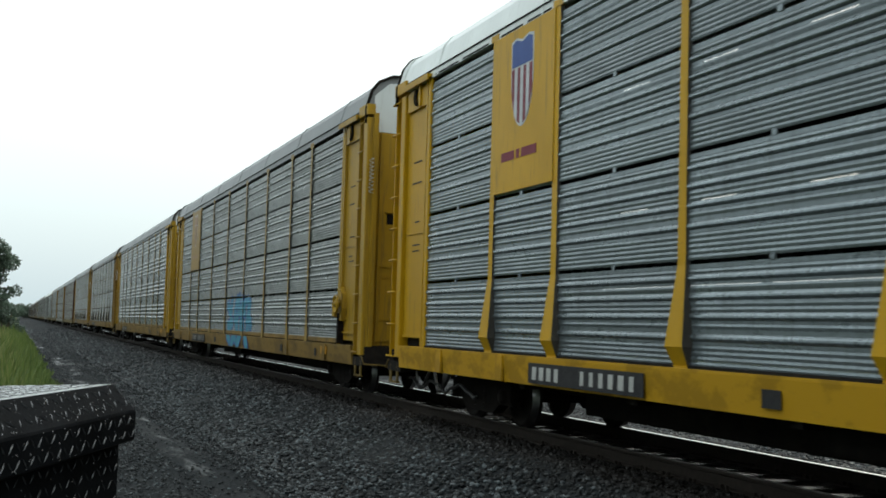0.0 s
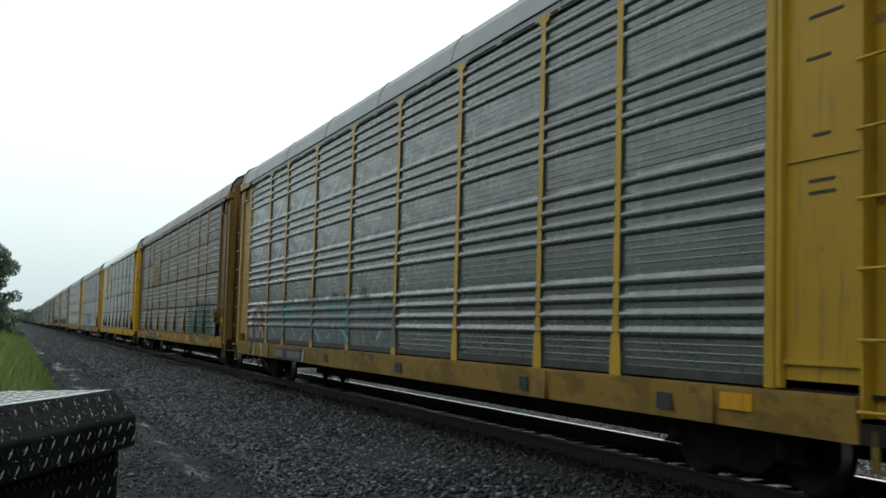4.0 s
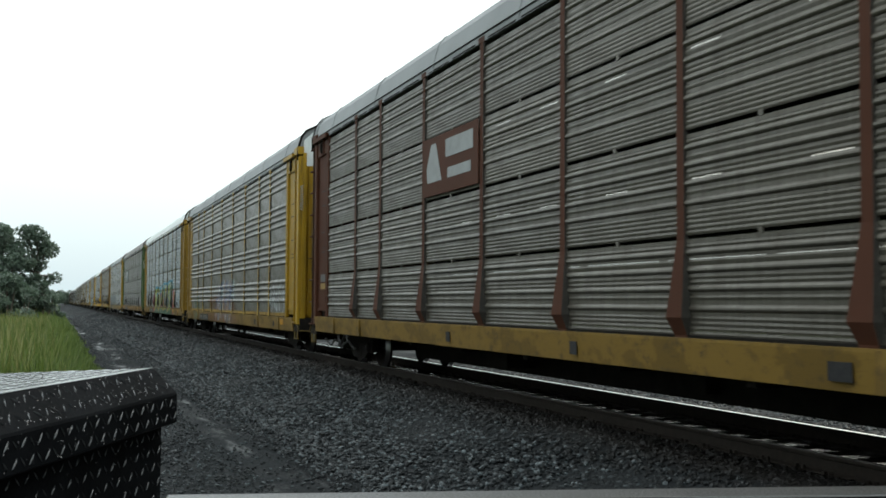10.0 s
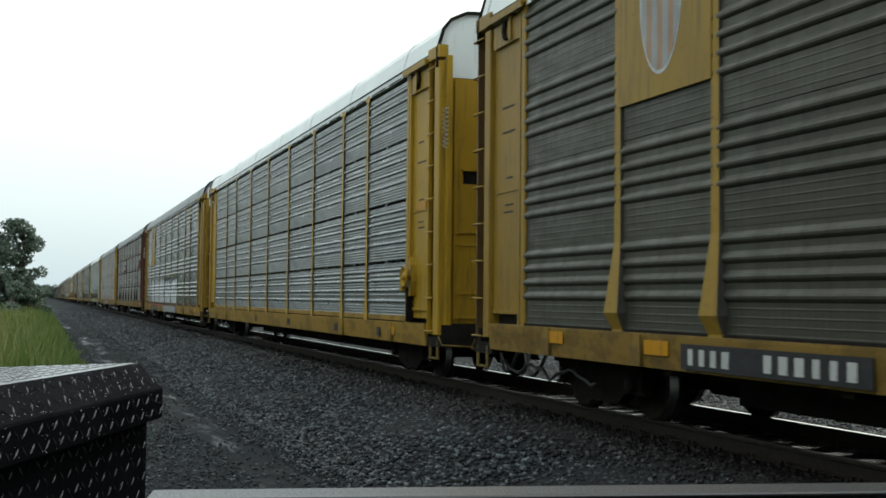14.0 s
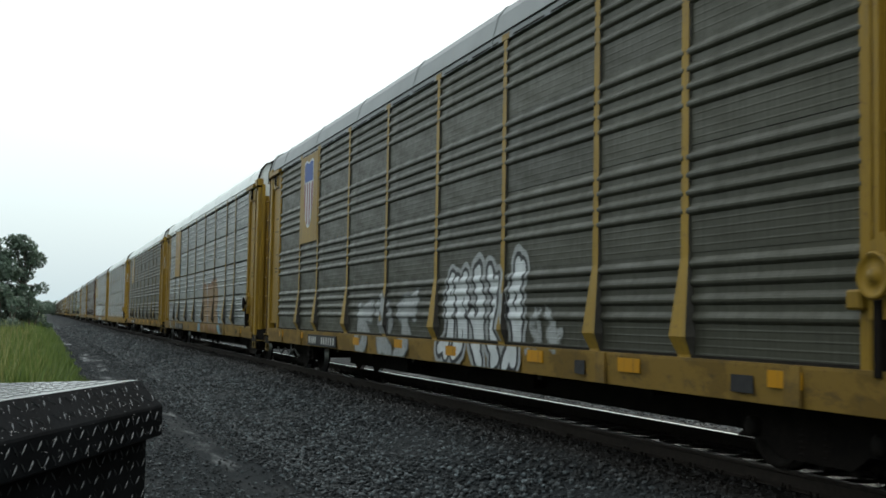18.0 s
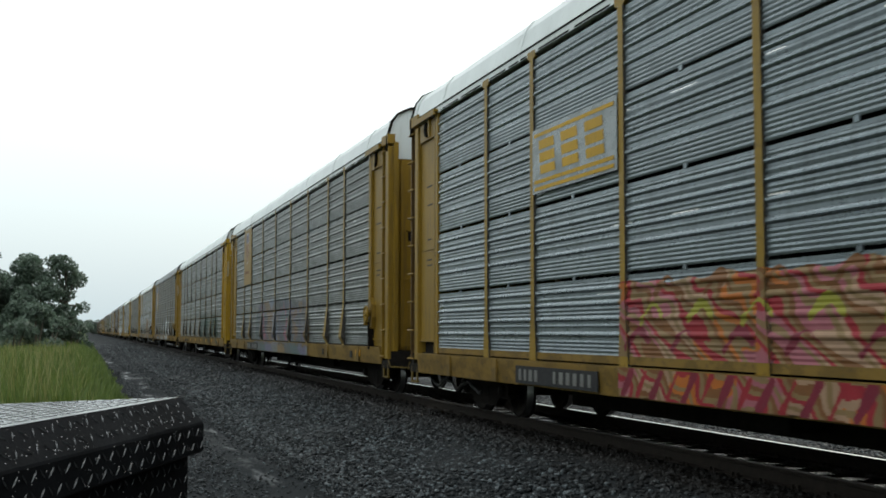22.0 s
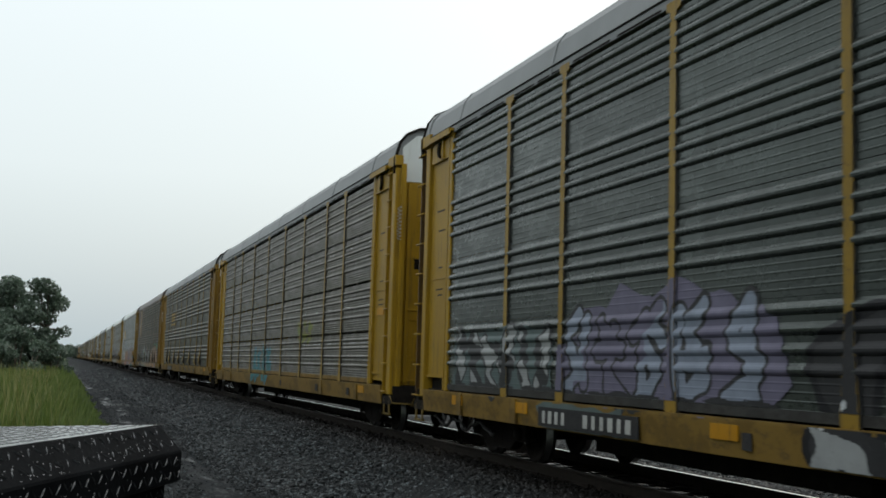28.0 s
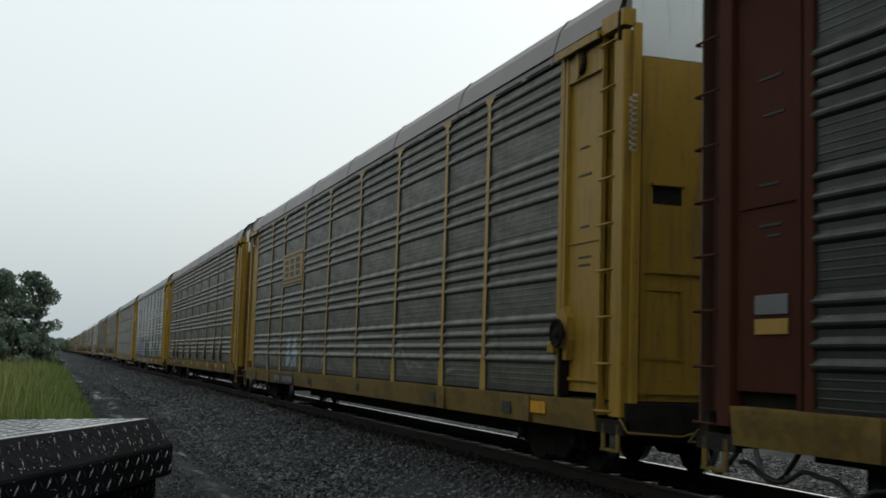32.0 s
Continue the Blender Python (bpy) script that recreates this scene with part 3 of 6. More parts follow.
# the corner ladder: a folded channel with rungs across it; on the far corner the channel lies outermost
LADDER_SHEET = {-1: boxes("ladder_sheet", [(0.1, 0.13, 1.16, 1.46, 0.82, 5.34), (-0.03, 0.13, 1.13, 1.16, 0.82, 5.36)], M["yellow"]),
                1: boxes("ladder_sheet", [(0.12, 0.15, 1.4, 1.74, 0.86, 5.34), (-0.01, 0.15, 1.72, 1.75, 0.86, 5.36)], M["yellow"])}
RUNG = {-1: tube("rung", [(0.04, 1.13, 0), (-0.05, 1.12, 0), (-0.06, 1.14, 0), (-0.06, 1.5, 0), (-0.05, 1.52, 0), (0.0, 1.52, 0)], 0.014, M["yellow"], 6),
        1: tube("rung", [(0.0, 1.4, 0), (-0.05, 1.4, 0), (-0.06, 1.42, 0), (-0.06, 1.78, 0), (-0.05, 1.8, 0), (0.05, 1.8, 0)], 0.014, M["yellow"], 6)}
TOP_BRACKET = boxes("top_bracket", [(-0.12, 0.1, -0.1, 1.16, 5.385, 5.43), (-0.12, -0.09, -0.1, 1.16, 5.33, 5.385), (-0.06, 0.1, 1.16, 1.72, 5.36, 5.56), (-0.05, 0.03, 0.42, 0.5, 5.0, 5.36)], M["yellow"])
TOP_HOOK = tube("lifting_hook", [(-0.04, 0.62, 5.3), (-0.05, 0.66, 5.16), (-0.05, 0.62, 5.06), (-0.04, 0.56, 5.04)], 0.035, M["under"], 6)
END_DOOR = prism("end_door", [(-SIDE + 0.1, 1.0), (SIDE - 0.1, 1.0), (SIDE - 0.1, 5.05), (-SIDE + 0.1, 5.05)], "y", -0.03, 0.03, M["yellow"])
END_CAP = prism("end_cap", [(-SIDE + 0.1, 5.055), (SIDE - 0.1, 5.055), (SIDE - 0.12, 5.75), (SIDE - 0.4, 6.0), (0, 6.12), (-SIDE + 0.4, 6.0), (-SIDE + 0.12, 5.75)], "y", -0.035, 0.035, M["roof_pale"])
DOOR_SEAM = boxes("door_rib", [(x - 0.03, x + 0.03, -0.07, -0.02, 1.05, 5.02) for x in (-1.24, -0.06, 0.06, 1.24)] + [(-SIDE + 0.12, SIDE - 0.12, -0.06, -0.02, z - 0.02, z + 0.02) for z in (1.1, 2.5)], M["yellow"])
DOOR_SLOT = boxes("door_slot", [(-1.1, -0.72, -0.036, -0.005, 3.3, 3.5)], M["under"])
SLOT_LIP = boxes("slot_lip", [(-1.13, -0.7, -0.1, -0.03, 3.51, 3.54)], M["yellow"])
BOLSTER = boxes("end_sill", [(-SIDE + 0.02, SIDE - 0.02, 1.62, 1.78, 0.62, 0.98), (-SIDE - 0.02, -SIDE + 0.06, 1.1, 1.78, 0.62, 0.78)], M["yellow"])
STIRRUP = boxes("stirrup_step", [(-SIDE - 0.02, -SIDE + 0.0, 1.24, 1.32, 0.44, 0.74), (-SIDE - 0.02, -SIDE + 0.0, 1.6, 1.68, 0.44, 0.74), (-SIDE - 0.03, -SIDE + 0.02, 1.24, 1.68, 0.42, 0.45)], M["yellow"])
COUPLER = boxes("coupler", [(-0.09, 0.09, 1.3, 2.42, 0.7, 0.88), (-0.17, 0.17, 2.3, 2.52, 0.64, 0.96), (-0.3, 0.3, 1.55, 1.8, 0.6, 1.0)], M["truck"])
HOSE = tube("brake_hose", [(-0.42 - 0.06 * math.sin(a * 3), 1.6 + 0.87 * a, 0.66 - 0.42 * math.sin(math.pi * a)) for a in [i / 12 for i in range(13)]], 0.032, M["rubber"], 6)
CUT_LEVER = tube("uncoupling_lever", [(-SIDE - 0.03, 1.72, 0.8), (-SIDE - 0.03, 1.9, 0.66), (-0.9, 1.95, 0.62), (-0.3, 1.98, 0.78)], 0.014, M["yellow"], 6)
HAND_BRAKE = lathe_x("brake_wheel", [(-0.16, 0.0), (-0.16, 0.05), (-0.13, 0.06), (-0.13, 0.15), (-0.16, 0.17), (-0.13, 0.19), (-0.11, 0.17), (-0.11, 0.05), (0.05, 0.05)], M["truck"], 20)
BRAKE_BOX = prism("brake_gear", [(0.08, 1.45), (0.34, 1.45), (0.4, 1.7), (0.36, 1.98), (0.24, 2.12), (0.1, 2.05), (0.06, 1.7)], "x", -0.07, 0.05, M["yellow"])
BRAKE_ARM = block("brake_bracket", -0.13, 0.0, -0.12, 0.06, 1.52, 1.68, M["yellow"], 0.02)
BRAKE_ROD = block("brake_rod", -0.1, 0.03, 0.16, 0.24, 1.0, 1.6, M["truck"], 0.01)
ROOF_BOW = tube("roof_bow", [(-SIDE - 0.05, 0, 5.2), (-SIDE - 0.05, 0, 5.5), (-SIDE + 0.05, 0, 5.84), (-SIDE + 0.18, 0, 6.01), (-SIDE + 0.45, 0, 6.14), (0, 0, 6.22), (SIDE - 0.45, 0, 6.14), (SIDE - 0.18, 0, 6.01), (SIDE - 0.05, 0, 5.84), (SIDE + 0.05, 0, 5.5)], 0.03, M["under"], 6)
# white coil stands in for sky seen through a serrated corner gap
CORNER_COIL = tube("door_spring", [(0.04 * math.cos(k * 1.05), 0.04 * math.sin(k * 1.05), 3.85 + 0.012 * k) for k in range(56)], 0.011, M["white"], 5)
DOOR_RECESS = boxes("door_recess", [(-1.2, -1.16, -0.05, 0.0, 1.5, 2.3), (-0.72, -0.68, -0.05, 0.0, 1.5, 2.3), (-1.2, -0.68, -0.05, 0.0, 2.28, 2.32), (-1.2, -0.68, -0.05, 0.0, 1.48, 1.52)], M["yellow"])
COLUMN = {-1: prism("ladder_column", [(0.12, 1.46), (-0.03, 1.46), (-0.045, 1.48), (-0.045, 1.7), (-0.03, 1.72), (0.12, 1.72)], "z", 0.82, 5.3, M["yellow"]),
          1: prism("ladder_column", [(0.14, 1.18), (-0.03, 1.18), (-0.04, 1.2), (-0.04, 1.38), (-0.03, 1.4), (0.14, 1.4)], "z", 0.86, 5.3, M["yellow"])}
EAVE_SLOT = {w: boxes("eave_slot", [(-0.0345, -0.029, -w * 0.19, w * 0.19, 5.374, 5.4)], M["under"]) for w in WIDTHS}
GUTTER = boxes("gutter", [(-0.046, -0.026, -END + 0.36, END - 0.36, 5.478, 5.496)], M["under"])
SLIT_CLIP = block("slit_clip", -0.012, 0.006, -0.035, 0.035, -0.045, 0.012, M["galv_dull"], 0)
REFLECTOR = boxes("reflector", [(-0.076, -0.066, -0.24, 0.24, 0.77, 0.92)], M["reflector"])
SILL_MARK = boxes("stencilled_mark", [(-0.072, -0.066, -0.16, 0.16, 0.7, 0.86)], M["black"])
AIR_LINE = tube("air_line", [(-SIDE + 0.3, HALF + 1.5 - 0.12 * i, 0.34 + 0.16 * abs(math.cos(i * 0.33)) + 0.02 * math.sin(i * 1.7)) for i in range(26)], 0.024, M["rubber"], 6)
TREAD_PLATE = boxes("jack_pad", [(-0.09, -0.06, -0.11, 0.11, 0.63, 0.97)], M["yellow"])
PLATE = boxes("number_board", [(-0.083, -0.07, -1.38, 1.38, 0.65, 0.9)], M["black"])
DIGIT = boxes("stencilled_mark", [(-0.088, -0.082, -0.055, 0.055, 0.70, 0.85)], M["white"])
MARK = boxes("stencilled_mark", [(0.022, 0.029, 0, 1, -0.012, 0.012)], M["black"])

FRAME_PR = [(-1.2, 0.30), (-1.1, 0.36), (-1.12, 0.6), (-0.7, 0.64), (-0.42, 0.8), (0.42, 0.8), (0.7, 0.64), (1.12, 0.6), (1.1, 0.36), (1.2, 0.30), (0.72, 0.30), (0.5, 0.16), (-0.5, 0.16), (-0.72, 0.30)]
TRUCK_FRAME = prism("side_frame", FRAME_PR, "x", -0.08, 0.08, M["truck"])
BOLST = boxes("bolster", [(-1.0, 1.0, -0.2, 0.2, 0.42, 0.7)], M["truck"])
SPRING = tube("spring", [(0.07 * math.cos(a * 0.9), 0.07 * math.sin(a * 0.9), 0.2 + a * 0.0078) for a in range(36)], 0.014, M["truck"], 5)
BEARING = lathe_x("bearing_cap", [(-0.16, 0.0), (-0.16, 0.07), (-0.13, 0.1), (0.02, 0.1)], M["wheel"], 16)
WHEEL_R = 0.42
WHEEL = lathe_x("wheel", [(-0.07, 0.08), (-0.07, 0.13), (-0.03, 0.17), (-0.02, 0.33), (-0.065, 0.36), (-0.065, 0.415), (0.045, 0.42), (0.06, 0.45), (0.085, 0.445), (0.085, 0.36), (0.03, 0.33), (0.02, 0.17), (0.1, 0.12), (0.1, 0.08)],
                [M["wheel"], M["tread"]], 36, [0, 0, 0, 0, 0, 1, 0, 0, 0, 0, 0, 0, 0])
AXLE = lathe_x("axle", [(-1.0, 0.0), (-1.0, 0.07), (-0.8, 0.08), (0.8, 0.08), (1.0, 0.07), (1.0, 0.0)], M["wheel"], 12)
WHEELSETS = {-1: [], 1: []}
TURN = Matrix.Rotation(math.pi, 4, "Z")


def truck(car, y):
    t = child("truck", BOLST, car, at=pose(0, y, 0), label="grimy cast steel two-axle truck")
    for s in (-1, 1):
        child("side_frame", TRUCK_FRAME, t, at=pose(s * 0.99, 0, 0))
        for k in (-0.17, 0.17):
            child("spring", SPRING, t, at=pose(s * 0.99 - 0.02, k, 0))
    for s in (-1, 1):
        ws = child("wheelset", AXLE, t, at=pose(0, s * 0.89, WHEEL_R))
        WHEELSETS[s].append(ws)
        child_wheels(ws)
        child("bearing", BEARING, t, at=pose(-0.99, s * 0.89, WHEEL_R))


WHEEL_PAIR = None


def child_wheels(ws):
    """The two pressed-on wheels share the wheelset's mesh."""
    global WHEEL_PAIR
    if WHEEL_PAIR is None:
        bm = bmesh.new()
        for me, m in ((WHEEL, pose(-0.7525, 0, 0)), (WHEEL, pose(0.7525, 0, 0, 0, 0, 180)), (AXLE, pose(0, 0, 0))):
            tmp = me.copy()
            tmp.transform(m)
            bm.from_mesh(tmp)
            bpy.data.meshes.remove(tmp)
        WHEEL_PAIR = bpy.data.meshes.new("wheelset")
        bm.to_mesh(WHEEL_PAIR)
        bm.free()
        for m in (M["wheel"], M["tread"]):
            WHEEL_PAIR.materials.append(m)
    ws.data = WHEEL_PAIR


SILL_LIFT = 0.075
END_PAINT = {"yellow_new": "end_new", "yellow": "end_yellow", "yellow_old": "end_old", "yellow_rust": "end_rust"}
# sill yellows are darker than the posts': low shade put into the colour
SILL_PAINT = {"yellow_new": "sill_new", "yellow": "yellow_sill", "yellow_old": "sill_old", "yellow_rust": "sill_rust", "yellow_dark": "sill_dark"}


def autorack(n, kind, sheet, post, ends, roof, sill, label, near_end=None, far_end=None, flare=True, ledge_paint=None, cap="roof_pale", plate=True):
    """One enclosed automobile carrier with all its parts."""
    car = tagged(new("autorack_car"), label, "railroad car", "train cars")
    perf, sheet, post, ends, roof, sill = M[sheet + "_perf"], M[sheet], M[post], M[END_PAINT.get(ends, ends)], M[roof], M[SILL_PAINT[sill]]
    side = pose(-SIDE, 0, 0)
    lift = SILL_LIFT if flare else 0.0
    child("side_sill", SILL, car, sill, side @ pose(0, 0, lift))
    if flare:
        child("sill_gap", SHADE_STRIP, car, None, side)
    else:
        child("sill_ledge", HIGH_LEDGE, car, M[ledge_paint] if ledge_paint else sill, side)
    child("roof", ROOF, car, roof)
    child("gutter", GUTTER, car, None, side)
    child("underframe", UNDER, car)
    child("deck", DECK, car)
    child("far_side", FAR_SIDE, car, sheet)
    rng = random.Random(100 + n)
    for a, b in zip(POSTS, POSTS[1:]):
        w = round(b - a - 0.07, 2)
        for f in (0.28, 0.72) if n > -1 else ():
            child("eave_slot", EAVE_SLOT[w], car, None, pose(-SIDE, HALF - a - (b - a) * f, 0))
        for r in range(4):
            child("panel", PANELS[w, kind], car, (sheet, perf), pose(-SIDE + rng.uniform(-0.004, 0.004), HALF - (a + b) / 2, ROWS[r] + 0.002))
        if kind == "slit" and n >= 0:
            for r in range(1, 4):
                child("slit_clip", SLIT_CLIP, car, sheet, pose(-SIDE, HALF - (a + b) / 2 + rng.uniform(-0.05, 0.05), ROWS[r]))
    for i, p in enumerate(POSTS):
        if 0 < i < len(POSTS) - 1:
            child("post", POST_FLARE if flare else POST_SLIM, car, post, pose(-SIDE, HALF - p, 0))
    for k in range(7):
        child("roof_seam", ROOF_RIB, car, roof, pose(0, -11.4 + k * 3.8, 0))
    for s in (-1, 1):
        own = near_end if s < 0 else far_end
        mat = M[END_PAINT.get(own, own)] if own else ends
        # pieces of the end are drawn towards +y from the panel edge; flip them for the near end
        flip = Matrix.Diagonal((1, s, 1, 1))
        base = Matrix.Translation((-SIDE, s * HALF, 0)) @ flip
        child("edge_post", EDGE_POST, car, mat, pose(-SIDE, s * HALF, 0))
        es = child("end_sheet", END_SHEET, car, mat, base)
        for y, w, z in ((0.45, 0.4, 4.1), (0.42, 0.45, 3.75), (0.5, 0.3, 3.1), (0.46, 0.35, 2.72), (0.46, 0.35, 2.62)):
            child("stencilled_mark", MARK, es, at=Matrix.Translation((0, y, z)) @ Matrix.Diagonal((1, w * rng.uniform(0.6, 1.1), 1, 1)))
        child("end_frame", END_FRAME, car, mat, base)
        if s < 0:
            child("foot_sheet", FOOT_SHEET, car, mat, base)
        else:
            child("foot_recess", FOOT_BOX, car, None, base)
        child("lifting_hook", TOP_HOOK, car, None, base)
        child("top_bracket", TOP_BRACKET, car, mat, base)
        # far-corner ladder channel is coloured darker than the near one
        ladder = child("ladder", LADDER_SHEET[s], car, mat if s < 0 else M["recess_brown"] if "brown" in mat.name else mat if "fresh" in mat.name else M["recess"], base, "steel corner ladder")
        for k in range(9):
            child("rung", RUNG[s], ladder, mat, pose(0, 0, 0.87 + 0.545 * k))
        child("corner_post", CORNER_POST, car, mat, base)
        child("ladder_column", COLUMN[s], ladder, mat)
        if s < 0 and n % 3 != 1:
            child("door_spring", CORNER_COIL, car, None, pose(-SIDE + 0.02, -END - 0.06, 0))
        child("roof_bow", ROOF_BOW, car, None, pose(0, s * (END - 0.16), 0))
        child("roof_end_cap", ROOF_CAP, car, roof, pose(0, s * (END - 0.3), 0))
        dm = Matrix.Translation((0, s * (END - 0.22), 0)) @ Matrix.Diagonal((1, -s, 1, 1))
        door = child("end_door", END_DOOR, car, mat, dm)
        child("door_rib", DOOR_SEAM, door, mat)
        child("door_slot", DOOR_SLOT, door)
        child("slot_lip", SLOT_LIP, door, mat)
        child("door_recess", DOOR_RECESS, door, mat)
        child("end_cap", END_CAP, car, M[cap], dm)
        e0 = Matrix.Translation((0, s * HALF, 0)) @ flip
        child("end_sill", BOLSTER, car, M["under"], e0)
        child("stirrup_step", STIRRUP, car, M["sill_dark"], e0)
        child("coupler", COUPLER, car, None, e0)
        child("brake_hose", HOSE, car, None, e0)
        child("uncoupling_lever", CUT_LEVER, car, M["sill_dark"], e0)
        truck(car, s * 10.5)
    if n in (-1, 0, 1, 8, 10, 11, 13, 14, 20):
        bb = child("brake_gear", BRAKE_BOX, car, M[near_end] if near_end else ends, Matrix.Translation((-SIDE, -HALF, 0)) @ Matrix.Diagonal((1, -1, 1, 1)))
        child("brake_bracket", BRAKE_ARM, bb, M[near_end] if near_end else ends)
        child("brake_rod", BRAKE_ROD, bb)
        child("brake_wheel", HAND_BRAKE, bb, None if n in (10, 20) else ends, pose(-0.02, 0.24, 1.78))
    for u in ([1.0, 3.4, 8.3, 11.3, 14.2, 17.2, 20.0, 22.6] if n in (1, 3, 4, 9, 11, 12, 15, 18, 19) else [22.9]):
        child("reflector", REFLECTOR, car, None, pose(-SIDE, HALF - u - rng.uniform(-0.3, 0.3), lift + rng.uniform(-0.03, 0.02)))
    for u in (8.9, 13.6, 18.6, 21.9):
        child("stencilled_mark", SILL_MARK, car, None, Matrix.Translation((-SIDE, HALF - u, lift)) @ Matrix.Diagonal((1, rng.uniform(0.4, 1.1), 1, 1)))
    child("air_line", AIR_LINE, car)
    for y in (-10.9, -7.4, 8.6, 10.9):
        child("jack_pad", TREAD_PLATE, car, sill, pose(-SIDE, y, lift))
    if plate:
        pl = child("number_board", PLATE, car, sill if plate == "bare" else None, pose(-SIDE, HALF - 5.45, lift), "yellow sill panel with dark stencilled marks" if plate == "bare" else "black board with white stencilled marks")
        for y in (1.2, 1.0, 0.8, 0.6, -0.05, -0.27, -0.49, -0.71, -0.93, -1.15):
            child("stencilled_mark", DIGIT, pl, M["black"] if plate == "bare" else M["white"] if n in (0, 9, 11, 18) else M["stencil"], at=Matrix.Translation((0, y, -0.04)) @ Matrix.Diagonal((1, rng.uniform(0.7, 1.15), 1.05, 1)))
    return car


def plain_car(n, sheet, post, ends, roof, sill, label):
    """A car that stays far down the line: fewer, joined pieces."""
    car = tagged(new("autorack_car"), label, "railroad car", "train cars")
    child("side_sill", SILL, car, M[sill], pose(-SIDE, 0, 0))
    child("roof", ROOF, car, M[roof])
    child("underframe", UNDER, car)
    child("far_side", FAR_SIDE, car, M[sheet])
    for i in range(4):
        child("panel", FAR_PANEL, car, (M[sheet], M[sheet + "_perf"]), pose(-SIDE, 0, ROWS[i]))
    for i, p in enumerate(POSTS[1:-1]):
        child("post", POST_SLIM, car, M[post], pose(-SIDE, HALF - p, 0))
    for s in (-1, 1):
        base = Matrix.Translation((-SIDE, s * HALF, 0)) @ Matrix.Diagonal((1, s, 1, 1))
        child("end_sheet", END_SHEET, car, M[ends], base)
        child("corner_post", CORNER_POST, car, M[ends], base)
        child("ladder", LADDER_SHEET[s], car, M[ends], base)
        child("edge_post", EDGE_POST, car, M[ends], pose(-SIDE, s * HALF, 0))
        dm = Matrix.Translation((0, s * (END - 0.22), 0)) @ Matrix.Diagonal((1, -s, 1, 1))
        child("end_door", END_DOOR, car, M[ends], dm)
        child("end_cap", END_CAP, car, M["roof_pale"], dm)
        truck(car, s * 10.5)
        child("coupler", COUPLER, car, None, Matrix.Translation((0, s * HALF, 0)) @ Matrix.Diagonal((1, s, 1, 1)))
    return car


FAR_PANEL = panel_mesh(23.4, "slit")

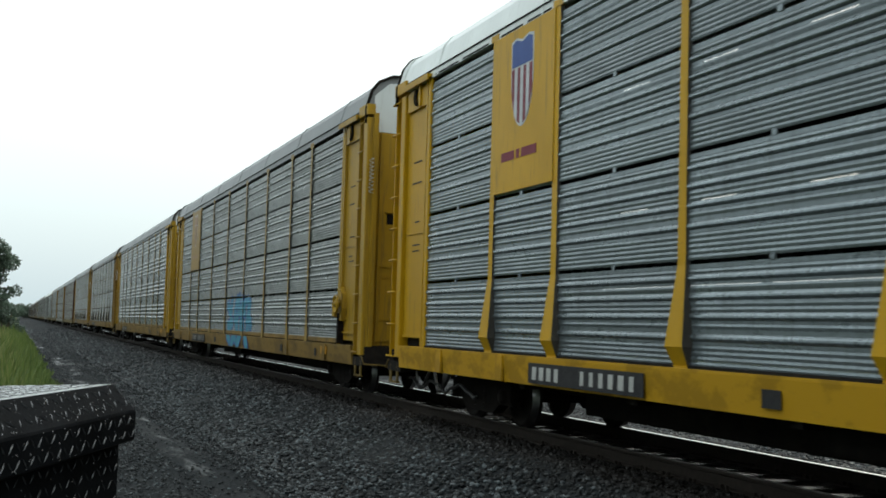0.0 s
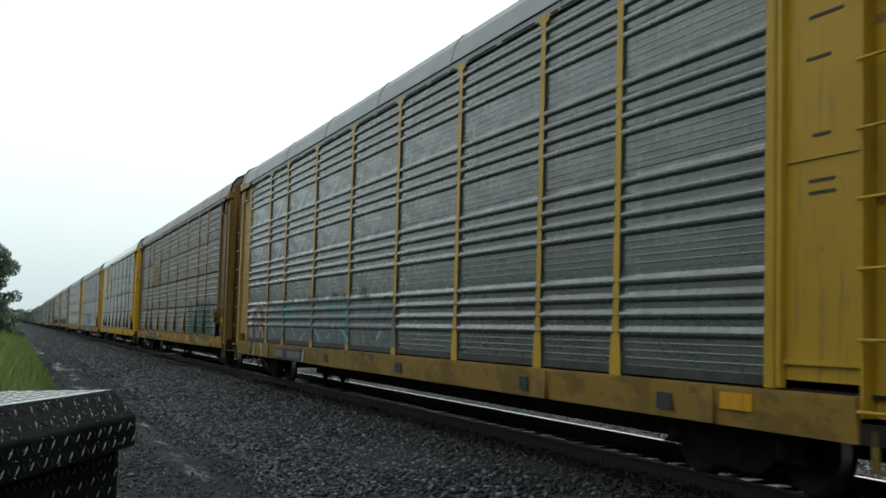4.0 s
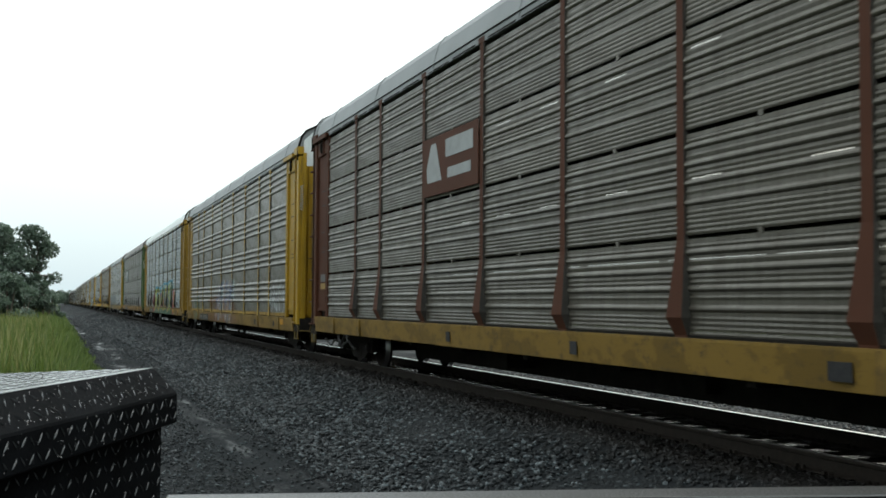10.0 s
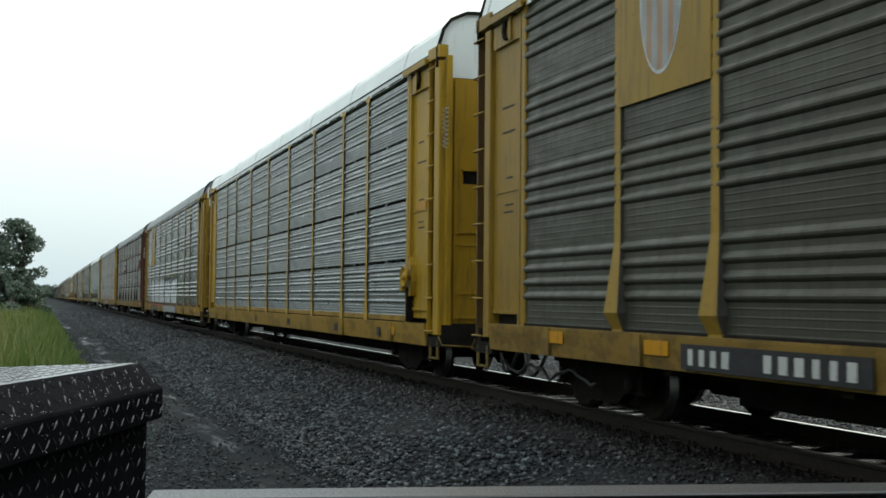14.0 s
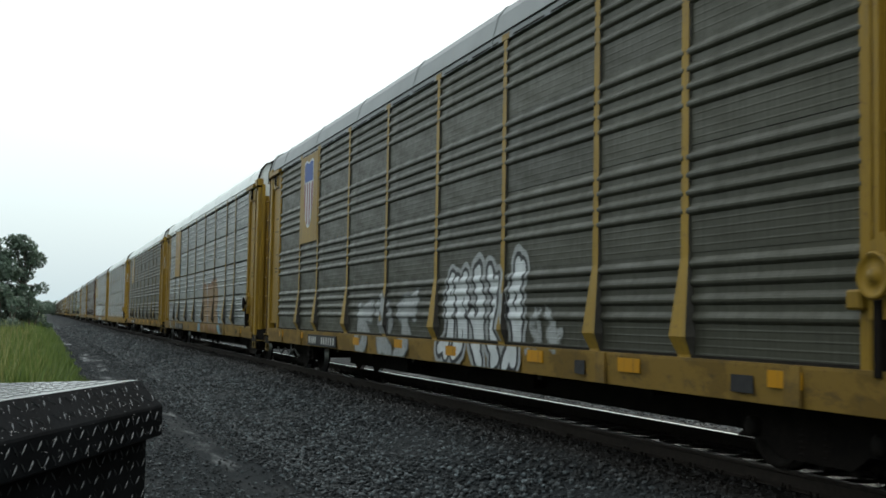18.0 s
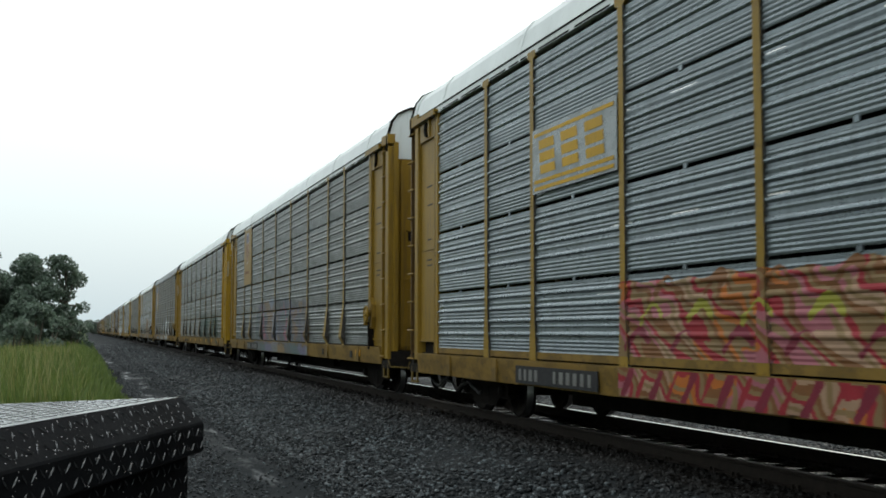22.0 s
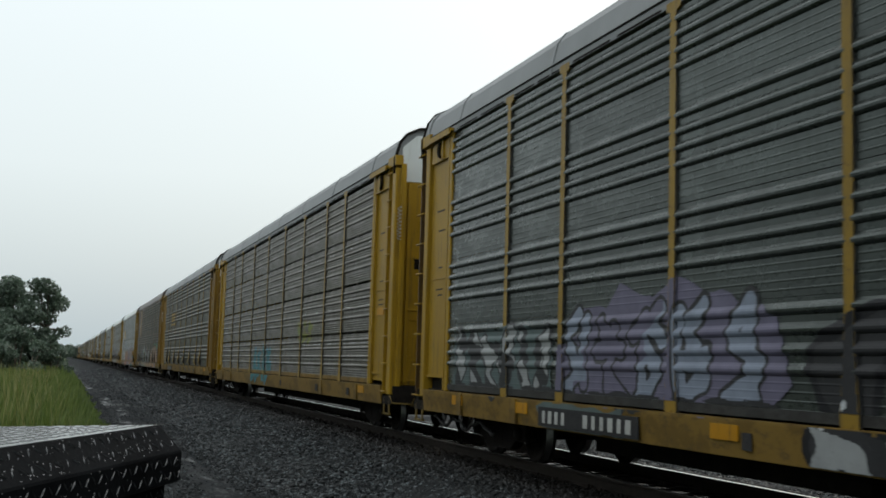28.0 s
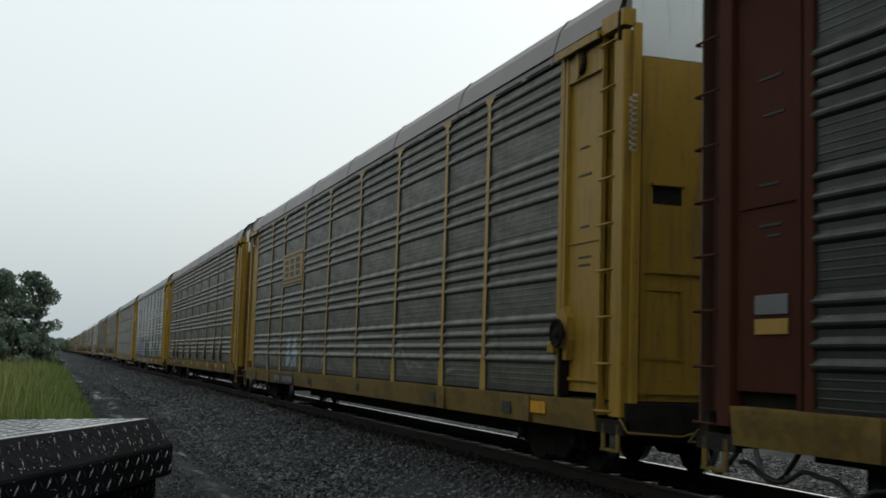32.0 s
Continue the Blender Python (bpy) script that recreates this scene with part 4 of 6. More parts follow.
GREY_Y = "weathered grey corrugated autorack with yellow posts and ends"
CARS = {
    -4: dict(kind="slit", sheet="galv", post="yellow_old", ends="yellow_old", roof="roof_grey", sill="yellow_old", label=GREY_Y),
    -3: dict(kind="slit", sheet="galv", post="yellow_old", ends="yellow_rust", roof="roof_grey", sill="yellow_old", label=GREY_Y),
    -2: dict(kind="closed", sheet="galv", post="yellow", ends="yellow", roof="roof_grey", sill="yellow_old", flare=False, label="grey ribbed autorack with yellow ends"),
    -1: dict(kind="slit", sheet="galv", post="yellow_old", ends="yellow", roof="roof_grey", sill="yellow_old", flare=False, label="grey autorack with yellow ends and a blue painted tag"),
    0: dict(kind="slit", sheet="galv_new", post="yellow_new", ends="yellow_new", roof="roof_pale", sill="yellow_new", label="clean galvanised autorack with bright yellow posts and a shield emblem"),
    1: dict(cap="rust_end", kind="slit", sheet="galv_brown", post="yellow", ends="rust_end", far_end="rust_end", roof="roof_brown", sill="yellow", label="brown-stained autorack with a yellow emblem plate and faint graffiti"),
    2: dict(ledge_paint="ledge_dark", kind="closed", sheet="galv_mid", post="yellow", ends="yellow", roof="roof_grey", sill="yellow_old", far_end="cream", flare=False, label="dull grey autorack with teal and white graffiti along its foot"),
    3: dict(kind="slit", sheet="galv_brown", post="galv_dull", ends="green", roof="roof_brown", sill="yellow_rust", label="brown-grey autorack with green ends and a square emblem"),
    4: dict(kind="slit", sheet="galv_new", post="yellow_old", ends="yellow_old", far_end="cream", roof="roof_pale", sill="yellow_old", label="light grey autorack with large multicoloured graffiti"),
    5: dict(ledge_paint="sill_bright", flare=False, kind="closed", sheet="galv_brown", post="yellow", ends="yellow", far_end="cream", roof="roof_grey", sill="yellow_old", label="grey ribbed autorack with white tags and an orange-stained sill"),
    6: dict(plate=False, kind="slit", sheet="galv_brown", post="brown", ends="brown", roof="roof_grey", sill="yellow_old", label="grey autorack with red-brown posts and ends"),
    7: dict(ledge_paint="ledge_red", kind="closed", sheet="galv_mid", post="yellow", ends="yellow_old", roof="roof_grey", sill="yellow", flare=False, label="grey autorack with a shield emblem and large white graffiti"),
    8: dict(plate=False, kind="slit", sheet="galv", post="yellow", ends="yellow", roof="roof_pale", sill="yellow", flare=False, label="clean grey autorack with yellow posts and no emblem"),
    9: dict(kind="closed", sheet="galv_umber", post="yellow_old", ends="yellow_old", roof="roof_pale", sill="yellow_old", label="brown-grey autorack with a faded shield emblem"),
    10: dict(kind="slit", sheet="galv", post="yellow_old", ends="yellow_old", roof="roof_pale", sill="yellow_old", label="grey autorack with an emblem plate and a faded rust-and-blue tag"),
    11: dict(kind="closed", sheet="galv_umber", post="yellow_old", ends="yellow_old", roof="roof_grey", sill="yellow_old", label="brown-grey autorack with a shield emblem and white graffiti"),
    12: dict(plate="bare", kind="slit", sheet="galv_dull", post="yellow_old", ends="yellow", far_end="cream", roof="roof_pale", sill="yellow_old", label="stained grey autorack with no emblem and a greenish tag"),
    13: dict(kind="slit", sheet="galv_dull", post="yellow_old", ends="yellow_old", roof="roof_pale", sill="yellow_old", label="grey autorack with an emblem plate and pastel graffiti"),
    14: dict(kind="slit", sheet="galv_new", post="yellow_old", ends="yellow_old", roof="roof_pale", sill="yellow_old", flare=False, label="blue-grey autorack with red, orange and teal graffiti"),
    15: dict(kind="closed", sheet="galv_rust", post="yellow_old", ends="yellow_rust", roof="roof_brown", sill="yellow_dark", label="rust-brown autorack with peach and green lettered graffiti"),
    16: dict(kind="closed", sheet="galv_umber", post="yellow", ends="yellow_rust", far_end="cream", roof="roof_grey", sill="yellow_old", label="brown-grey autorack with yellow emblem and black tags"),
    17: dict(plate=False, kind="slit", sheet="galv_brown", post="yellow_old", ends="yellow", roof="roof_grey", sill="yellow_old", flare=False, label="dark grey autorack with yellow ends and a small cyan tag"),
    18: dict(ledge_paint="ledge_dark", kind="closed", sheet="galv_olive", post="yellow_old", ends="yellow", roof="roof_grey", sill="yellow_old", flare=False, label="grey ribbed autorack with white, violet and green graffiti"),
    19: dict(plate="bare", kind="closed", sheet="galv_umber", post="yellow_old", ends="yellow_old", far_end="yellow_old", roof="roof_brown", sill="yellow_dark", label="brown-grey autorack with faint white tags"),
    20: dict(ledge_paint="ledge_dark", kind="closed", sheet="galv_umber", post="yellow_old", ends="yellow_old", roof="roof_brown", sill="yellow_dark", flare=False, label="brown-grey autorack with a yellow and black emblem plate"),
    21: dict(kind="closed", sheet="galv_dark", post="brown_dark", ends="brown_dark", roof="roof_brown", sill="yellow_dark", label="green-grey autorack with red-brown ends"),
    22: dict(kind="slit", sheet="galv", post="yellow", ends="yellow", roof="roof_grey", sill="yellow", label=GREY_Y),
}
TRAIN = {}


def build_train():
    rng = random.Random(11)
    for n, spec in CARS.items():
        TRAIN[n] = autorack(n, **spec)
    for n in range(-40, -4):
        # far cars get greyed ends and sills: rain haze put into the colours
        e = rng.choice(["galv_brown", "galv_brown", "brown", "end_rust", "galv_dull"])
        TRAIN[n] = plain_car(n, rng.choice(["galv", "galv_dull", "galv_brown", "galv"]), "galv_dull", e, rng.choice(["roof_grey", "roof_brown", "roof_pale"]), "sill_dark" if n % 3 else "galv_brown", "distant " + GREY_Y)


build_train()


# ================= ballast stones =================
def stone_shapes(count, rng):
    bm = bmesh.new()
    bmesh.ops.create_icosphere(bm, subdivisions=1, radius=1)
    v0 = np.array([v.co[:] for v in bm.verts])
    f0 = np.array([[v.index for v in f.verts] for f in bm.faces])
    bm.free()
    out = []
    for _ in range(count):
        v = v0 * rng.uniform(0.72, 1.2, (len(v0), 1)) * np.array([rng.uniform(0.8, 1.25), rng.uniform(0.7, 1.1), rng.uniform(0.5, 0.85)])
        out.append(v)
    return out, f0


def scatter_stones(name, zones, mat, label, seed):
    rng = np.random.default_rng(seed)
    shapes, f0 = stone_shapes(14, rng)
    vs, fs, n = [], [], 0
    for x0, x1, y0, y1, density, r0, r1 in zones:
        for _ in range(int((x1 - x0) * (y1 - y0) * density)):
            x, y, r = rng.uniform(x0, x1), rng.uniform(y0, y1), rng.uniform(r0, r1)
            if abs(abs(x - TRACK_X) - 0.7525) < 0.1 or (abs(x + RUT_SLANT * y - RUT_X) < 0.3 and rng.random() < 0.75):
                continue
            a = rng.uniform(0, 6.283)
            c, s = math.cos(a) * r, math.sin(a) * r
            v = shapes[rng.integers(14)]
            vs.append(np.stack([v[:, 0] * c - v[:, 1] * s + x, v[:, 0] * s + v[:, 1] * c + y, v[:, 2] * r + ground_z(x) + 0.25 * r], 1))
            fs.append(f0 + n)
            n += len(v)
    me = mesh_of(name, np.concatenate(vs).tolist(), np.concatenate(fs).tolist(), mat)
    return tagged(new(name, me), label, "gravel", kind="stuff")


def stone_material():
    m, nt, b = mat_base("wet_crushed_stone", 0.42, 0.0, 0.18)
    g = nt.nodes.new("ShaderNodeNewGeometry")
    c = ramp(nt, g.outputs["Random Per Island"], [(0.0, (0.0036, 0.0043, 0.0048)), (0.5, (0.0095, 0.0122, 0.0135)), (0.8, (0.03, 0.037, 0.041)), (1.0, (0.15, 0.177, 0.188))]).outputs[0]
    n = noise_tex(nt, coords(nt), 45, 3)
    c = mix(nt, 0.45, c, mix(nt, n, (0.004, 0.0046, 0.005), (0.024, 0.028, 0.03)), "MIX")
    # stones turn darker brown near the tie ends
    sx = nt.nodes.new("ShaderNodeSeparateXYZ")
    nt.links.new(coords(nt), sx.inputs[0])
    near_rails = nt.nodes.new("ShaderNodeMapRange")
    near_rails.inputs["From Min"].default_value, near_rails.inputs["From Max"].default_value = 5.0, 6.0
    nt.links.new(sx.outputs[0], near_rails.inputs[0])
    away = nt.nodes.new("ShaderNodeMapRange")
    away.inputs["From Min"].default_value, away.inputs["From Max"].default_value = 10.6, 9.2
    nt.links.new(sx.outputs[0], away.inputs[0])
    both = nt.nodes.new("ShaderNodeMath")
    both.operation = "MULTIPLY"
    nt.links.new(near_rails.outputs[0], both.inputs[0])
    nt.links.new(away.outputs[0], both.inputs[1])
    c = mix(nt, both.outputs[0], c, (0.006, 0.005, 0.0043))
    nt.links.new(c, b.inputs["Base Color"])
    nt.links.new(ramp(nt, g.outputs["Random Per Island"], [(0.0, (0.7,) * 3), (0.6, (0.5,) * 3), (1.0, (0.2,) * 3)]).outputs[0], b.inputs["Roughness"])
    bump(nt, b, n, 0.4, 0.01)
    return m


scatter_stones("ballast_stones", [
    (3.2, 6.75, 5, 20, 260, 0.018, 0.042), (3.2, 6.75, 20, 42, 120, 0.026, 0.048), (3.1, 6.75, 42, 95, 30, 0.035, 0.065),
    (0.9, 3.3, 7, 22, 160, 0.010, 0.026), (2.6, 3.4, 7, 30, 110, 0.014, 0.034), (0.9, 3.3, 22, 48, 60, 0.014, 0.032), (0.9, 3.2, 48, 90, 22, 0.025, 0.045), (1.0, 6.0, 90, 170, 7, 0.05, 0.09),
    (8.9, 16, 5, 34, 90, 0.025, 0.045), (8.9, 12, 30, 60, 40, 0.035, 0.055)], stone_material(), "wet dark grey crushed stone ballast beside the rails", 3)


# ================= grass and weeds =================
def blades(name, count, box, height, width, mat, label, seed, category="grass"):
    rng = np.random.default_rng(seed)
    x0, x1, y0, y1 = box
    y = y0 + (y1 - y0) * rng.random(count) ** 1.7
    x = x1 - (x1 - x0) * rng.random(count) ** 1.35 + 0.25 * np.sin(y * 0.8) * rng.random(count)
    h = rng.uniform(*height, count) * (0.55 + 0.45 * np.clip((x1 - x) / 0.9, 0, 1))
    a, lean = rng.uniform(0, 6.283, count), rng.uniform(0.05, 0.45, count) * h
    w = rng.uniform(*width, count) * (1 + y / 60)
    dx, dy, ux, uy = np.cos(a) * w, np.sin(a) * w, np.cos(a + 1.4) * lean, np.sin(a + 1.4) * lean
    z = np.full(count, ROAD_Z - 0.03)
    pts = np.stack([np.stack(p, 1) for p in (
        (x - dx, y - dy, z), (x + dx, y + dy, z),
        (x - dx * 0.8 + ux * 0.35, y - dy * 0.8 + uy * 0.35, z + h * 0.6), (x + dx * 0.8 + ux * 0.35, y + dy * 0.8 + uy * 0.35, z + h * 0.6),
        (x + ux, y + uy, z + h))], 1).reshape(-1, 3)
    k = np.arange(count)[:, None] * 5
    faces = np.concatenate([k + np.array([0, 1, 3, 2])], 0).tolist() + (k + np.array([2, 3, 4])).tolist()
    ob = new(name, mesh_of(name, pts.tolist(), faces, mat))
    return tagged(ob, label, category, kind="stuff")


def leaf_material(name, stops, rough=0.5, trans=0.3, spec=0.3):
    m, nt, b = mat_base(name, rough, 0.0, spec)
    g = nt.nodes.new("ShaderNodeNewGeometry")
    c = ramp(nt, g.outputs["Random Per Island"], stops).outputs[0]
    n = noise_tex(nt, coords(nt), 0.6, 3)
    c = mix(nt, ramp(nt, n, [(0.35, (0, 0, 0)), (0.7, (0.5, 0.5, 0.5))]).outputs[0], c, stops[0][1])
    nt.links.new(c, b.inputs["Base Color"])
    tr = nt.nodes.new("ShaderNodeBsdfTranslucent")
    nt.links.new(c, tr.inputs[0])
    ms = nt.nodes.new("ShaderNodeMixShader")
    ms.inputs[0].default_value = trans
    nt.links.new(b.outputs[0], ms.inputs[1])
    nt.links.new(tr.outputs[0], ms.inputs[2])
    nt.links.new(ms.outputs[0], nt.nodes["Material Output"].inputs[0])
    return m


M["grass"] = leaf_material("grass_blades", [(0.0, (0.05, 0.085, 0.015)), (0.5, (0.11, 0.165, 0.03)), (1.0, (0.19, 0.23, 0.06))])
M["stalk"] = leaf_material("dry_stalks", [(0.0, (0.16, 0.17, 0.05)), (1.0, (0.3, 0.29, 0.12))])
# leaf greens are lightened and greyed, with the haze put into the colour
M["leaf"] = leaf_material("tree_leaves", [(0.0, (0.075, 0.11, 0.08)), (0.6, (0.11, 0.155, 0.112)), (1.0, (0.14, 0.19, 0.135))], rough=0.3, trans=0.45, spec=0.7)
blades("tall_grass", 52000, (-9, 0.8, 20, 130), (0.55, 1.15), (0.007, 0.014), M["grass"], "tall wet green grass along the service road", 5)
blades("seed_stalks", 1500, (-7, 0.2, 20, 75), (1.1, 1.75), (0.005, 0.009), M["stalk"], "pale seeding weed stalks above the grass", 6, "weeds")
blades("road_edge_weeds", 5000, (0.2, 1.15, 24, 100), (0.12, 0.4), (0.006, 0.012), M["grass"], "short weeds along the gravel edge", 7, "weeds")


# ================= trees =================
def leaf_cloud(lumps, per, size, seed):
    """Leaf sprays on the outside and inside of many small lumps."""
    rng = np.random.default_rng(seed)
    vs = []
    for cx, cy, cz, rx, rz in lumps:
        n = int(per * rx * rz)
        d = rng.normal(size=(n, 3))
        d /= np.linalg.norm(d, axis=1)[:, None]
        rad = rng.uniform(0.45, 1.08, n) ** 0.6
        c = np.stack([cx + d[:, 0] * rx * rad, cy + d[:, 1] * rx * rad, cz + d[:, 2] * rz * rad], 1)
        u = rng.normal(size=(n, 3))
        u /= np.linalg.norm(u, axis=1)[:, None]
        w = np.cross(u, rng.normal(size=(n, 3)))
        w /= np.linalg.norm(w, axis=1)[:, None]
        s = rng.uniform(0.6, 1.3, (n, 1)) * size
        vs.append(np.stack([c - u * s, c + w * s * 0.55, c + u * s, c - w * s * 0.55], 1).reshape(-1, 3))
    v = np.concatenate(vs)
    f = np.arange(len(v)).reshape(-1, 4)
    return v.tolist(), f.tolist()


def tree(x, y, height, spread, seed, label, shrub=False, group="trees", per=380, leaf=0.15):
    rng = random.Random(seed)
    ob = tagged(new("bush" if shrub else "tree"), label, "bush" if shrub else "tree", group)
    ob.location = (x, y, ROAD_Z - 0.05)
    vs, fs = [], []
    trunk_h = height * (0.15 if shrub else 0.5)

    def limb(p, q, r0, r1):
        k, n = 7, len(vs)
        p, q = Vector(p), Vector(q)
        way = (q - p).normalized()
        u = way.orthogonal().normalized()
        w = way.cross(u)
        for c, r in ((p, r0), ((p + q) / 2 + Vector((rng.uniform(-0.1, 0.1), rng.uniform(-0.1, 0.1), 0)), (r0 + r1) / 2), (q, r1)):
            vs.extend(tuple(c + r * (math.cos(6.283 * i / k) * u + math.sin(6.283 * i / k) * w)) for i in range(k))
        for j in range(2):
            fs.extend((n + j * k + i, n + j * k + (i + 1) % k, n + j * k + k + (i + 1) % k, n + j * k + k + i) for i in range(k))
    lumps = []
    if not shrub:
        limb((0, 0, 0), (0.1, 0, trunk_h), 0.24, 0.15)
    for i in range(13 if not shrub else 6):
        a, e = rng.uniform(0, 6.283), rng.uniform(0.0, 1.0)
        r = spread * rng.uniform(0.25, 0.78) * (1.15 - 0.5 * e)
        top = (math.cos(a) * r, math.sin(a) * r, (trunk_h * 0.7 + (height - trunk_h * 0.7) * e) * 0.92)
        limb((0.05, 0, trunk_h * rng.uniform(0.6, 1.0)) if not shrub else (0, 0, 0), top, 0.09, 0.03)
        for _ in range(3):
            lr = spread * rng.uniform(0.2, 0.38)
            lumps.append((top[0] + rng.uniform(-0.5, 0.5) * spread * 0.5, top[1] + rng.uniform(-0.5, 0.5) * spread * 0.5,
                          min(top[2] + rng.uniform(-0.7, 0.25) * lr, height - lr * 0.6), lr, lr * rng.uniform(0.65, 0.95)))
    child("trunk", mesh_of("trunk", vs, fs, M["bark"], smooth=True), ob)
    v, f = leaf_cloud(lumps, per, leaf, seed)
    child("crown", mesh_of("crown", v, f, M["leaf"]), ob)
    return ob


ROW = []
TREE_L = "leafy dark green broad-leaved tree behind the tall grass"
for i, (x, y, h, s) in enumerate([(-1.7, 100, 9.0, 2.2), (-4.9, 101, 9.1, 2.5), (-9.0, 99, 8.8, 3.4), (-14, 104, 9.2, 3.6), (-3.5, 99, 6.4, 2.2), (-1.9, 98.5, 4.4, 1.5), (-5.2, 98, 5.6, 2.4), (-7.4, 103, 8.0, 3.0)]):
    ROW.append(tree(x, y, h, s, 20 + i, TREE_L, per=430, leaf=0.14))
# unseen field-edge trees, added beside and behind the pickup to shade the low sky
unseen_row_rng = random.Random(77)
for k in range(28):
    copy_thing(ROW[k % len(ROW)], pose(-15 + unseen_row_rng.uniform(-1.5, 1.5), -45 + 4.2 * k, ROAD_Z - 0.05, 0, 0, unseen_row_rng.uniform(0, 360)))
for i, (x, y, h, s) in enumerate([(-0.9, 98, 4.2, 1.5), (-2.6, 92, 3.4, 1.7), (-5.2, 93, 3.6, 2.0), (-8.5, 92, 3.8, 2.2), (-7, 96, 4.2, 2.4), (-3.6, 96, 4.4, 2.2), (-11.5, 94, 4, 2.4), (-0.5, 118, 3.4, 1.3), (-1.0, 140, 3.6, 1.6)]):
    tree(x, y, h, s, 40 + i, "dense green bush at the foot of the trees", True, "bushes", 200)
for i, (x, y, h, s) in enumerate([(-5, 300, 7, 4.5), (-14, 320, 8, 5), (-1.5, 420, 6, 4.5), (-26, 330, 9, 6), (4, 620, 8, 6), (-8, 560, 9, 7), (-22, 600, 10, 8)]):
    tree(x, y, h, s, 60 + i, "distant tree in the rain haze down the line", False, "distant trees", 40, 0.3)


# ================= pickup bed and toolbox in front of the camera =================
def black_coat(name, rough, wet):
    m, nt, b = mat_base(name, rough, 0.0, 0.8 if wet > 0.15 else 0.02)
    v = coords(nt)
    n, drops = noise_tex(nt, v, 7, 4), noise_tex(nt, v, 160, 2)
    nt.links.new(ramp(nt, n, [(0.3, (0.003, 0.0034, 0.004)), (0.75, (0.008, 0.009, 0.0105))]).outputs[0], b.inputs["Base Color"])
    nt.links.new(ramp(nt, drops, [(0.4, (rough - wet,) * 3), (0.65, (rough,) * 3)]).outputs[0], b.inputs["Roughness"])
    bump(nt, b, drops, 0.2, 0.001)
    return m


M["coat"] = black_coat("black_powder_coat", 0.7, 0.1)
M["wet_top"] = black_coat("rain_wet_black_coat", 0.2, 0.16)
M["lozenge"] = grimy("worn_wet_tread", (0.02, 0.022, 0.024), (0.06, 0.064, 0.066), 0.18, 30, 0.3)
M["drop"] = grimy("water_drops", (0.02, 0.022, 0.024), (0.05, 0.053, 0.056), 0.06, 30, 0.0, 0.0005, 1.0)
M["bedrail"] = black_coat("wet_black_bed_paint", 0.5, 0.2)
BOX_A = Vector((0.2075, 2.5917, EYE_Z - 0.1477))      # far right corner of the lid's flat top
BOX_E = Vector((math.sin(radians(23.6)), math.cos(radians(23.6)), 0))
BOX_N = Vector((BOX_E.y, -BOX_E.x, 0))
BOX_F2 = Vector((-0.929, -0.369, 0))                  # along the far edge
FLOOR_Z = EYE_Z - 1.0


